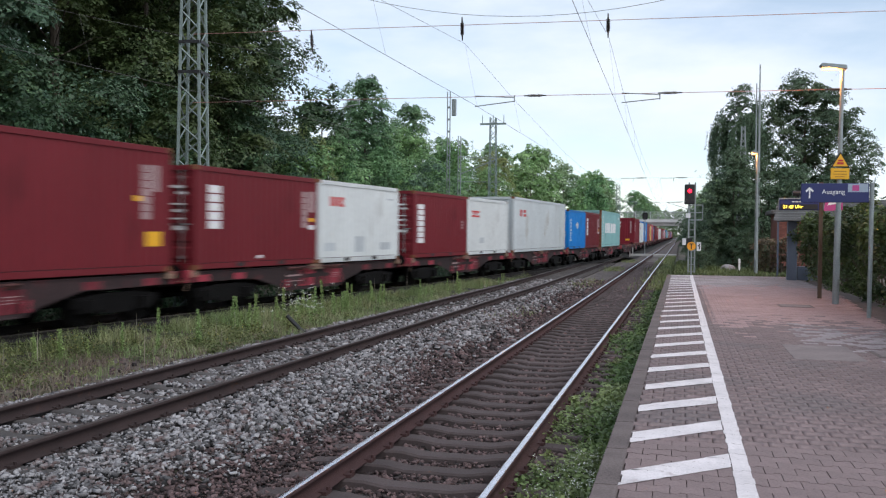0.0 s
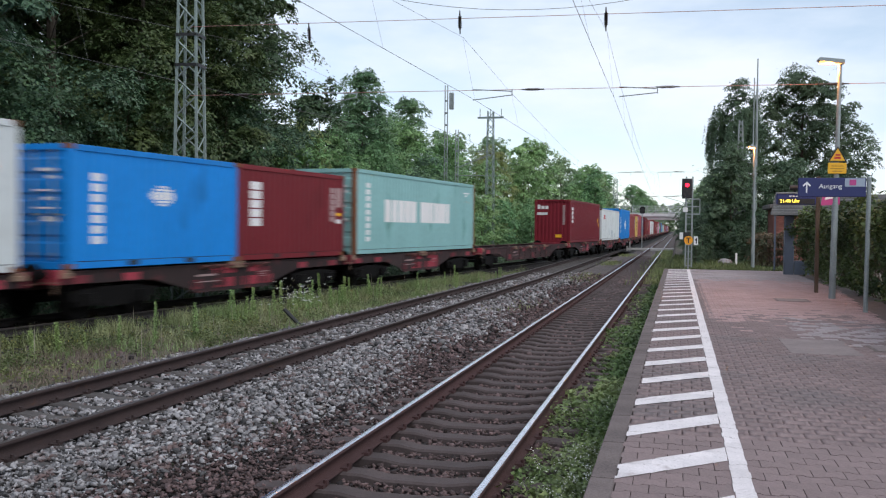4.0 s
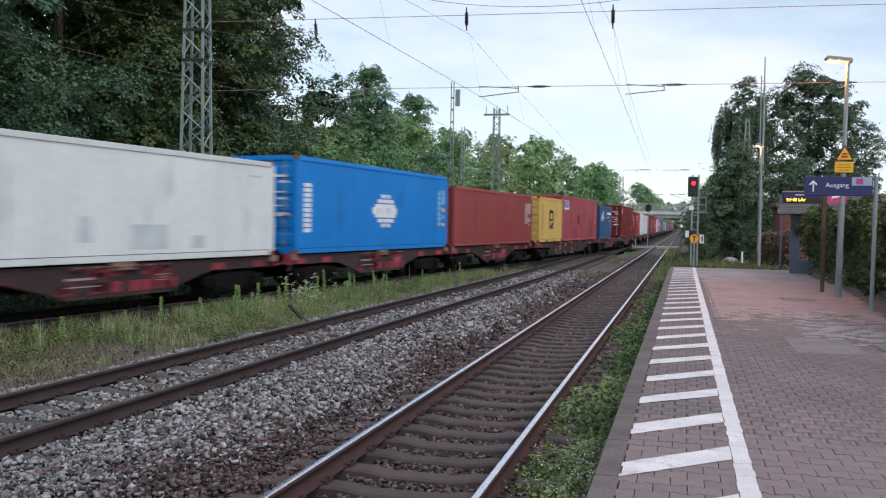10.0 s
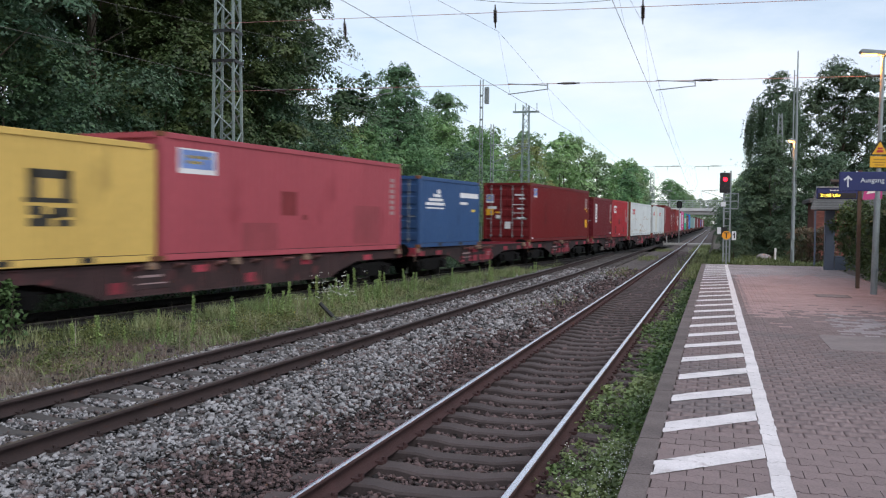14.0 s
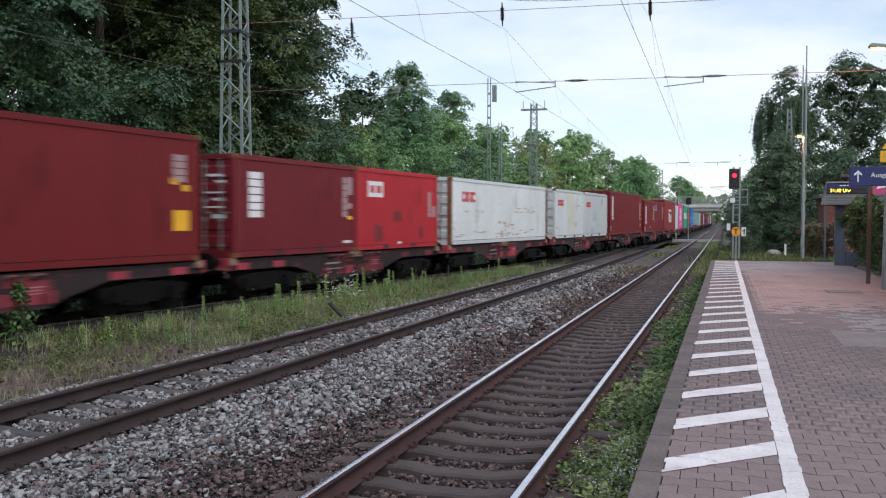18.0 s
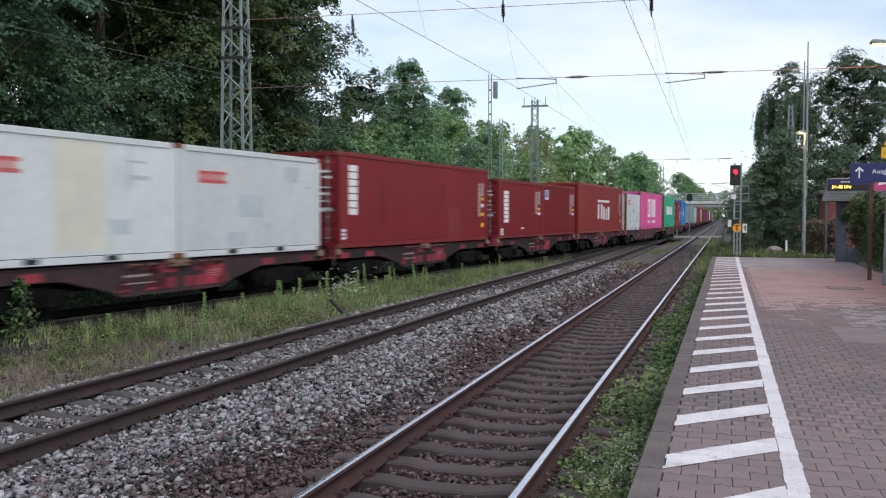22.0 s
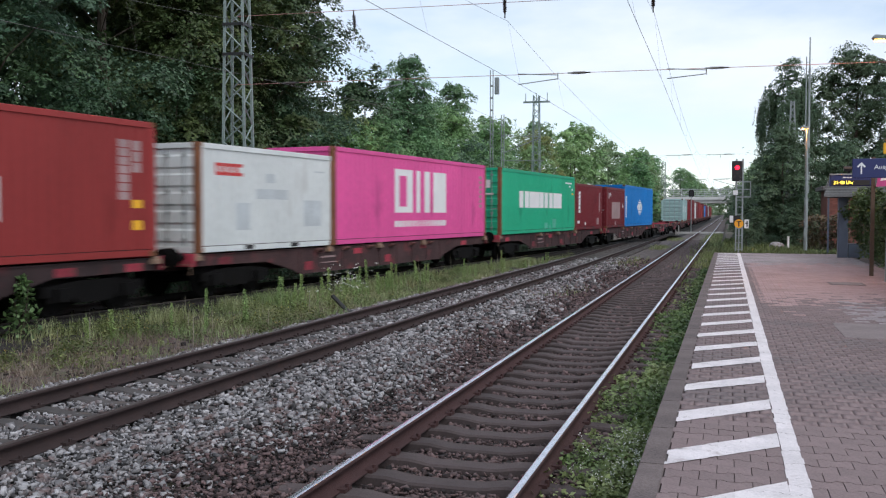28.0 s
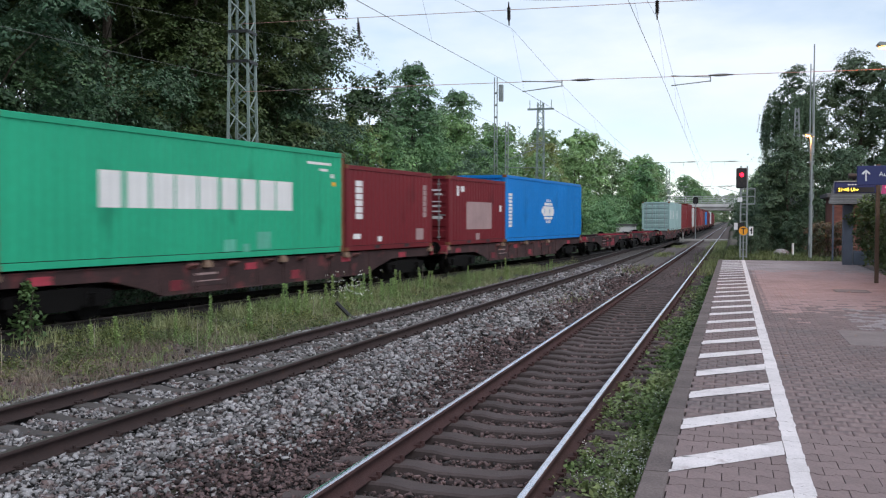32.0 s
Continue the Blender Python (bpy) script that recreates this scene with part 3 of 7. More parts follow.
def paint_mesh(name, area, blocks, outline, rng, wear):
    bm = bmesh.new()
    y0, y1 = min(p[1] for p in area) - 0.2, max(p[1] for p in area) + 0.05
    x0 = min(p[0] for p in area) - 0.2
    for x, y in blocks:
        if not (y0 < y < y1 and x > x0):
            continue
        piece = [(x + 0.1 + (px - 0.1) * 1.032, y + 0.0825 + (py - 0.0825) * 1.034) for px, py in outline]
        for a, b in zip(area, area[1:] + area[:1]):
            dx, dy = rng.uniform(-wear, wear), rng.uniform(-wear, wear)
            piece = clip(piece, (a[0] + dx, a[1] + dy), (b[0] + dx, b[1] + dy)) if len(piece) > 2 else []
        pts = []
        for p in piece:
            if not pts or math.hypot(p[0] - pts[-1][0], p[1] - pts[-1][1]) > 0.002:
                pts.append(p)
        if len(pts) > 2:
            z = P_TOP + rng.uniform(0.003, 0.0045)
            bm.faces.new([bm.verts.new((px, py, z)) for px, py in pts])
    bmesh.ops.triangulate(bm, faces=bm.faces)
    return mesh_of(bm, name, M_PAINT)


PLATFORM = build_platform()


# ---------------------------------------------------------------- the freight train
def gone(t):
    """Metres that the slowing train has gone since the start."""
    k = t / 10
    return 112.783 * k - 3.449 * k ** 2 - 1.4675 * k ** 3 + 0.4271 * k ** 4 - 0.08443 * k ** 5


DECK = 1.105
WHEEL = 0.46
PAINTS = {
    "crimson": (0.19, 0.017, 0.028), "deep": (0.15, 0.014, 0.016), "maroon": (0.16, 0.018, 0.025), "red": (0.2, 0.021, 0.025), "bright": (0.42, 0.028, 0.038), "rust": (0.275, 0.037, 0.036),
    "faded": (0.285, 0.062, 0.06), "rose": (0.37, 0.075, 0.095), "white": (0.605, 0.635, 0.63), "grey": (0.55, 0.59, 0.60), "blue": (0.008, 0.205, 0.60),
    "navy": (0.035, 0.085, 0.20), "teal": (0.235, 0.44, 0.44), "pale": (0.33, 0.47, 0.46), "yellow": (0.62, 0.42, 0.12),
    "pink": (0.70, 0.095, 0.31), "green": (0.022, 0.36, 0.20),
}
STAINS = {"white": (0.53, 0.545, 0.535), "grey": (0.43, 0.42, 0.39), "rose": (0.28, 0.05, 0.065), "teal": (0.13, 0.29, 0.27)}
PAINT = {k: mat(k + "_container_paint", c, 0.55, 0.0, var=0.14, scale=(0.6, 14), bump=0.06, stain=STAINS.get(k, tuple(v * 0.72 for v in c)), stain_at=0.60,
                rand=0.10, stretch=(1, 1, 0.45)) for k, c in PAINTS.items()}
for _m in PAINT.values():
    _m.node_tree.nodes["Principled BSDF"].inputs["Specular IOR Level"].default_value = 0.22
INK = {"w": M_WHITE, "r": mat("red_marking", (0.52, 0.035, 0.035), 0.6, bump=0), "k": mat("black_marking", (0.03, 0.028, 0.022), 0.6, bump=0), "o": M_YELLOW,
       "g": mat("grey_patch", (0.47, 0.51, 0.53), 0.7, bump=0), "d": mat("dark_patch", (0.19, 0.022, 0.026), 0.7, bump=0), "s": mat("faded_white_marking", (0.36, 0.25, 0.25), 0.7, bump=0),
       "p": mat("old_rose_patch", (0.27, 0.05, 0.062), 0.7, bump=0), "y": mat("ochre_marking", (0.75, 0.55, 0.08), 0.6, bump=0), "b": mat("blue_marking", (0.16, 0.25, 0.52), 0.6, bump=0), "l": mat("pale_green_patch", (0.10, 0.42, 0.30), 0.7, bump=0), "u": mat("pale_blue_marking", (0.22, 0.40, 0.60), 0.6, bump=0), "q": mat("newer_red_patch", (0.235, 0.03, 0.034), 0.6, bump=0), "e": mat("brown_marking", (0.36, 0.24, 0.08), 0.7, bump=0), "c": mat("cream_patch", (0.64, 0.62, 0.53), 0.7, var=0.12, bump=0), "t": mat("pale_rust", (0.44, 0.345, 0.27), 0.85, var=0.35, scale=(4, 30))}
CACHE = {}


def cached(key, make):
    if key not in CACHE:
        CACHE[key] = make()
    return CACHE[key]


def wavy(length, height, material):
    """One pressed side wall: trapezoidal upright folds, lying in the x = 0 plane, folds 36 mm deep."""
    pitch = 0.278
    n = max(1, int(round((length - 0.3) / pitch)))
    ys = []
    run = (length - 0.3) / n
    for k in range(n):
        a = -length / 2 + 0.15 + k * run
        ys += [(a, 0.0), (a + run * 0.26, 0.0), (a + run * 0.5, -0.036), (a + run * 0.76, -0.036)]
    ys = [(-length / 2, 0.0)] + ys + [(length / 2 - 0.15, 0.0), (length / 2, 0.0)]
    v = np.array([(x, y, z) for y, x in ys for z in (0.0, height)])
    k = np.arange(len(ys) - 1)
    return fast_mesh("side_wall", v, np.stack([2 * k, 2 * k + 2, 2 * k + 3, 2 * k + 1], -1), material)


def fold_at(length, y):
    """Depth of the pressed wall at y."""
    run = (length - 0.3) / max(1, int(round((length - 0.3) / 0.278)))
    q = ((y + length / 2 - 0.15) / run) % 1.0
    if abs(y) > length / 2 - 0.15:
        return 0.0
    return -0.036 * (0.0 if q < 0.26 else (q - 0.26) / 0.24 if q < 0.5 else 1.0 if q < 0.76 else (1 - q) / 0.24)


def painted(length, bits, material):
    """Paint on a pressed wall: sheets that follow its folds, each (y0, y1, z0, z1, lift)."""
    run = (length - 0.3) / max(1, int(round((length - 0.3) / 0.278)))
    v, f = [], []
    for y0, y1, z0, z1, lift in bits:
        k0, k1 = int(math.floor((y0 + length / 2) / run)) - 1, int(math.ceil((y1 + length / 2) / run)) + 1
        inner = [-length / 2 + 0.15 + (k + e) * run for k in range(k0, k1) for e in (0.0, 0.26, 0.5, 0.76)]
        ys = [y0] + [y for y in inner if y0 + 0.004 < y < y1 - 0.004] + [y1]
        n = len(v)
        v += [(fold_at(length, y) + lift, y, z) for y in ys for z in (z0, z1)]
        f += [(n + 2 * k, n + 2 * k + 2, n + 2 * k + 3, n + 2 * k + 1) for k in range(len(ys) - 1)]
    return fast_mesh("marking", np.array(v), np.array(f), material)


def simple(name, material, *boxes, bevel=0.008):
    bm = bmesh.new()
    for b in boxes:
        box(bm, *b)
    if bevel:
        bevelled(bm, bevel)
    return mesh_of(bm, name, material)


def container(paint, length, high, label, marks=(), door_near=True, rods="g", rusty=False, end_marks=()):
    H = 2.896 if high else 2.591
    W = 1.219
    L2 = length / 2
    P = PAINT[paint]
    post_mat = M_RUST if rusty else P
    kind = "forty-foot" if length > 8 else "twenty-foot"
    thing = empty("shipping_container", Matrix(), label, "shipping container", "containers on the freight train")
    key = (paint, length, high, rusty)
    wall = cached(("wall",) + key, lambda: wavy(length - 0.2, H - 0.29, P))
    part("side_wall", wall, None, thing, m=pose(W - 0.012, 0, 0.165))
    part("side_wall", wall, None, thing, m=pose(-W + 0.012, 0, 0.165, 0, 0, 180))
    rail = cached(("rail",) + key, lambda: simple("bottom_rail", P, (-0.07, -0.022, -L2 + 0.1, L2 - 0.1, 0.008, 0.148)))
    top = cached(("top",) + key, lambda: simple("top_rail", P, (-0.06, 0.0, -L2 + 0.1, L2 - 0.1, -0.13, 0.0)))
    post = cached(("post",) + key, lambda: simple("corner_post", post_mat, (-0.15, 0.0, 0.0, 0.14, 0.118, H - 0.118)))
    cast = cached("cast", lambda: simple("corner_casting", M_RUST, (-0.162, 0.003, -0.003, 0.178, 0.0, 0.118), bevel=0.012))
    for s, a in ((1, 0), (-1, 180)):
        part("bottom_rail", rail, None, thing, m=pose(s * W, 0, 0, 0, 0, a))
        part("top_rail", top, None, thing, m=pose(s * W, 0, H - 0.01, 0, 0, a))
    for x, y, a, flip in ((W, -L2, 0, 0), (-W, L2, 180, 0), (-W, -L2, 0, 1), (W, L2, 180, 1)):
        dx = 0.15 if flip else 0
        sgn = 1 if a == 0 else -1
        part("corner_post", post, None, thing, m=pose(x + sgn * dx, y, 0, 0, 0, a))
        for z in (0.0, H - 0.118):
            part("corner_casting", cast, None, thing, m=pose(x + sgn * (0.162 if flip else 0), y, z, 0, 0, a))

    def roof():
        bm = bmesh.new()
        n = int((length - 0.2) / 0.28)
        run = (length - 0.2) / n
        for k in range(n):
            y = -L2 + 0.1 + k * run
            box(bm, -W + 0.05, W - 0.05, y, y + run * 0.62, H - 0.05, H - 0.022)
        box(bm, -W + 0.05, W - 0.05, -L2 + 0.1, L2 - 0.1, H - 0.075, H - 0.05)
        return mesh_of(bm, "roof", P)
    part("roof", cached(("roof",) + key, roof), None, thing)
    part("floor", cached(("floor",) + key, lambda: simple("floor", M_WAGON, (-W + 0.05, W - 0.05, -L2 + 0.1, L2 - 0.1, 0.05, 0.16), bevel=0)), None, thing)

    def leaf():
        # a door leaf pressed into horizontal panels, outer face towards -y
        bm = bmesh.new()
        hw, hh = W - 0.16, H - 0.30
        rows = 5
        prof = [(0.04, 0.0), (0.0, 0.0)]
        for k in range(rows):
            z = 0.08 + k * (hh - 0.12) / rows
            t = (hh - 0.12) / rows
            prof += [(0.0, z), (-0.03, z + 0.05), (-0.03, z + t * 0.66), (0.0, z + t * 0.66 + 0.05)]
        prof += [(0.0, hh), (0.04, hh)]
        prism(bm, prof, "x", 0.012, hw)
        return mesh_of(bm, "door", P)

    def rod():
        bm = bmesh.new()
        tube(bm, (0, 0, 0.03), (0, 0, H - 0.28), 0.019, n=6)
        for z in (0.12, 0.75, 1.25, H - 0.5):
            box(bm, -0.05, 0.05, -0.02, 0.03, z, z + 0.07)
        box(bm, -0.02, 0.26, -0.03, -0.015, 0.95, 0.99)
        return mesh_of(bm, "lock_rod", M_GALV if rods == "g" else P)

    def blank():
        bm = bmesh.new()
        hh, n = H - 0.30, 8
        prof = [(-W + 0.15, 0.06), (-W + 0.15, 0.03)]
        for k in range(n):
            x, t = -W + 0.19 + k * (2 * W - 0.38) / n, (2 * W - 0.38) / n
            prof += [(x, 0.03), (x + 0.03, 0.0), (x + t * 0.55, 0.0), (x + t * 0.55 + 0.03, 0.03)]
        prof += [(W - 0.15, 0.03), (W - 0.15, 0.06)]
        prism(bm, prof, "z", 0.0, hh)
        return mesh_of(bm, "end_wall", P)
    sill = cached(("sill",) + key, lambda: simple("end_sill", P, (-W + 0.16, W - 0.16, 0.0, 0.1, 0.0, 0.15)))
    head = cached(("header",) + key, lambda: simple("end_header", P, (-W + 0.16, W - 0.16, 0.0, 0.1, H - 0.14, H - 0.01)))
    for name, me in (("end_sill", sill), ("end_header", head)):
        part(name, me, None, thing, m=pose(0, -L2, 0))
        part(name, me, None, thing, m=pose(0, L2, 0, 0, 0, 180))
    for near in (True, False):
        y, a = (-L2 + 0.05, 0) if near else (L2 - 0.05, 180)
        if near == door_near:
            me, rd = cached(("door",) + key, leaf), cached(("rod", high, rods, paint), rod)
            for half in (0, 1):
                turn = pose(0, y, 0.155, 0, 0, a) @ (Matrix.Diagonal((-1, 1, 1, 1)) if half else Matrix())
                d = part("door", me, None, thing, m=turn)
                for rx in (0.3, 0.8):
                    part("lock_rod", rd, None, d, "lock rod with cam keepers", m=pose(rx, -0.045, 0))
        else:
            part("end_wall", cached(("blank",) + key, blank), None, thing, m=pose(0, y, 0.155, 0, 0, a))
    for a0, a1, z0, z1, ink, *over in marks:
        wide, tall = (a1 - a0) * length, (z1 - z0) * H
        mid, up = (a0 + a1 - 1) / 2 * length, (z0 + z1) / 2 * H
        bits = [(mid - wide / 2, mid + wide / 2, up - tall / 2, up + tall / 2, 0.0)]
        if ink == "t":
            # flaking rust: thin uneven streaks
            rnd = random.Random(int(a0 * 1000))
            bits = []
            for k in range(22):
                cy, cz, w, t = mid + rnd.uniform(-0.5, 0.5) * wide, up + rnd.uniform(-0.5, 0.5) * tall, min(0.45, rnd.uniform(0.03, 0.16) * wide), rnd.uniform(0.04, 0.16) * tall
                bits.append((cy - w / 2, cy + w / 2, cz - t / 2, cz + t / 2, 0.0002 * k))
        me = cached(("mark", length, high, a0, a1, z0, z1, ink), lambda: painted(length - 0.2, bits, INK[ink]))
        repaint = ink in "gdltpcq"
        part("patch" if repaint else "marking", me, None, thing, "repainted patch" if repaint else "", m=pose(W - (0.006 if over else 0.009), 0, 0))["kind"] = "stuff" if ink == "t" else ""
    for x0, x1, z0, z1, ink, *over in end_marks:
        wide, tall = (x1 - x0) * 2 * W, (z1 - z0) * H
        me = cached(("endmark", round(wide, 2), round(tall, 2), ink), lambda: simple("marking", INK[ink], (-wide / 2, wide / 2, -0.004, 0.0, -tall / 2, tall / 2), bevel=0))
        part("marking", me, None, thing, m=pose(-W + (x0 + x1) * W, -L2 + (0.012 if door_near else 0.046) - (0.004 if over else 0), (z0 + z1) / 2 * H))
    if length < 8:
        # no real recess: a black plate on the rail paints the pocket's inner shade
        hole = cached("pocket", lambda: simple("fork_pocket", M_BLACK, (-0.021, -0.016, -0.18, 0.18, 0.04, 0.143), bevel=0))
        for y in (-1.03, 1.03):
            part("fork_pocket", hole, None, thing, "flat black plate for the shade in a fork pocket", m=pose(W, y, 0))
    return thing, kind


def column(a, width, z0, z1, n, ink="w", gap=0.35):
    """Lettering that cannot be read, as a column of bars from z1 down to z0."""
    step = (z1 - z0) / n
    return [(a, a + width, z0 + k * step, z0 + (k + 1 - gap) * step, ink) for k in range(n)]


def row(a0, a1, z0, z1, n, ink="w", gap=0.18):
    step = (a1 - a0) / n
    return [(a0 + k * step, a0 + (k + 1 - gap) * step, z0, z1, ink) for k in range(n)]


def rings(a0, a1, z0, z1, ink="r"):
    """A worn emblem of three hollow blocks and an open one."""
    w, t, out = (a1 - a0) / 4, z1 - z0, []
    for k in range(4):
        a = a0 + k * w
        out.append((a + 0.06 * w, a + 0.36 * w, z0, z1, ink))
        out.append((a + 0.36 * w, a + 0.94 * w, z0, z0 + 0.27 * t, ink))
        out.append((a + 0.36 * w, a + 0.94 * w, z1 - 0.27 * t, z1, ink))
        if k < 3:
            out.append((a + 0.66 * w, a + 0.94 * w, z0 + 0.27 * t, z1 - 0.27 * t, ink))
    return out


def disc(a, z, r, length, ink="w"):
    """A round emblem: curved bands above and below a wider row of blocks."""
    out = []
    for k in range(7):
        q = (k - 3) / 3.4
        if abs(q) < 0.25:
            continue
        half = r * 1.45 * math.sqrt(1 - q * q) * 2.9 / length
        for s0, s1 in ((-1.0, -0.38), (-0.28, 0.28), (0.38, 1.0)):
            out.append((a + half * s0, a + half * s1, z + q * r - 0.11 * r, z + q * r + 0.11 * r, ink))
    w = r * 1.75 * 2.9 / length
    return out + row(a - w, a + w, z - 0.2 * r, z + 0.2 * r, 5, ink, 0.14)


RIGHT = column(0.91, 0.025, 0.42, 0.86, 7, "s", 0.12) + column(0.945, 0.02, 0.62, 0.86, 3, "s", 0.12)
RIGHT_20 = column(0.86, 0.05, 0.42, 0.84, 6, "s", 0.12) + [(0.92, 0.975, 0.60, 0.84, "s"), (0.92, 0.975, 0.49, 0.53, "o"), (0.92, 0.975, 0.40, 0.45, "w")]
RED_LOGO = rings(0.12, 0.30, 0.675, 0.785)
PLACARDS = [(0.66, 0.86, 0.78, 0.805, "w"), (0.76, 0.88, 0.72, 0.745, "w"), (0.62, 0.86, 0.62, 0.635, "w"), (0.72, 0.86, 0.55, 0.575, "w"), (0.62, 0.86, 0.48, 0.495, "w"), (0.72, 0.88, 0.38, 0.42, "w"), (0.10, 0.28, 0.55, 0.60, "w")]


def plate(a0, a1, z0, z1):
    """A white plate with a blue and yellow emblem."""
    w, t = a1 - a0, z1 - z0
    return [(a0, a1, z0, z1, "w")], [(a0 + w * 0.08, a1 - w * 0.08, z0 + t * 0.2, z1 - t * 0.06, "b"), (a0 + w * 0.22, a1 - w * 0.2, z0 + t * 0.62, z0 + t * 0.74, "y"), (a0 + w * 0.18, a0 + w * 0.62, z0 + t * 0.40, z0 + t * 0.52, "y")]


def with_plate(*box_):
    base, top = plate(*box_)
    return base + [(*m, 1) for m in top]


EMBLEM = disc(0.51, 0.475, 0.20, 12.19) + column(0.04, 0.035, 0.22, 0.74, 10, "w", 0.25)
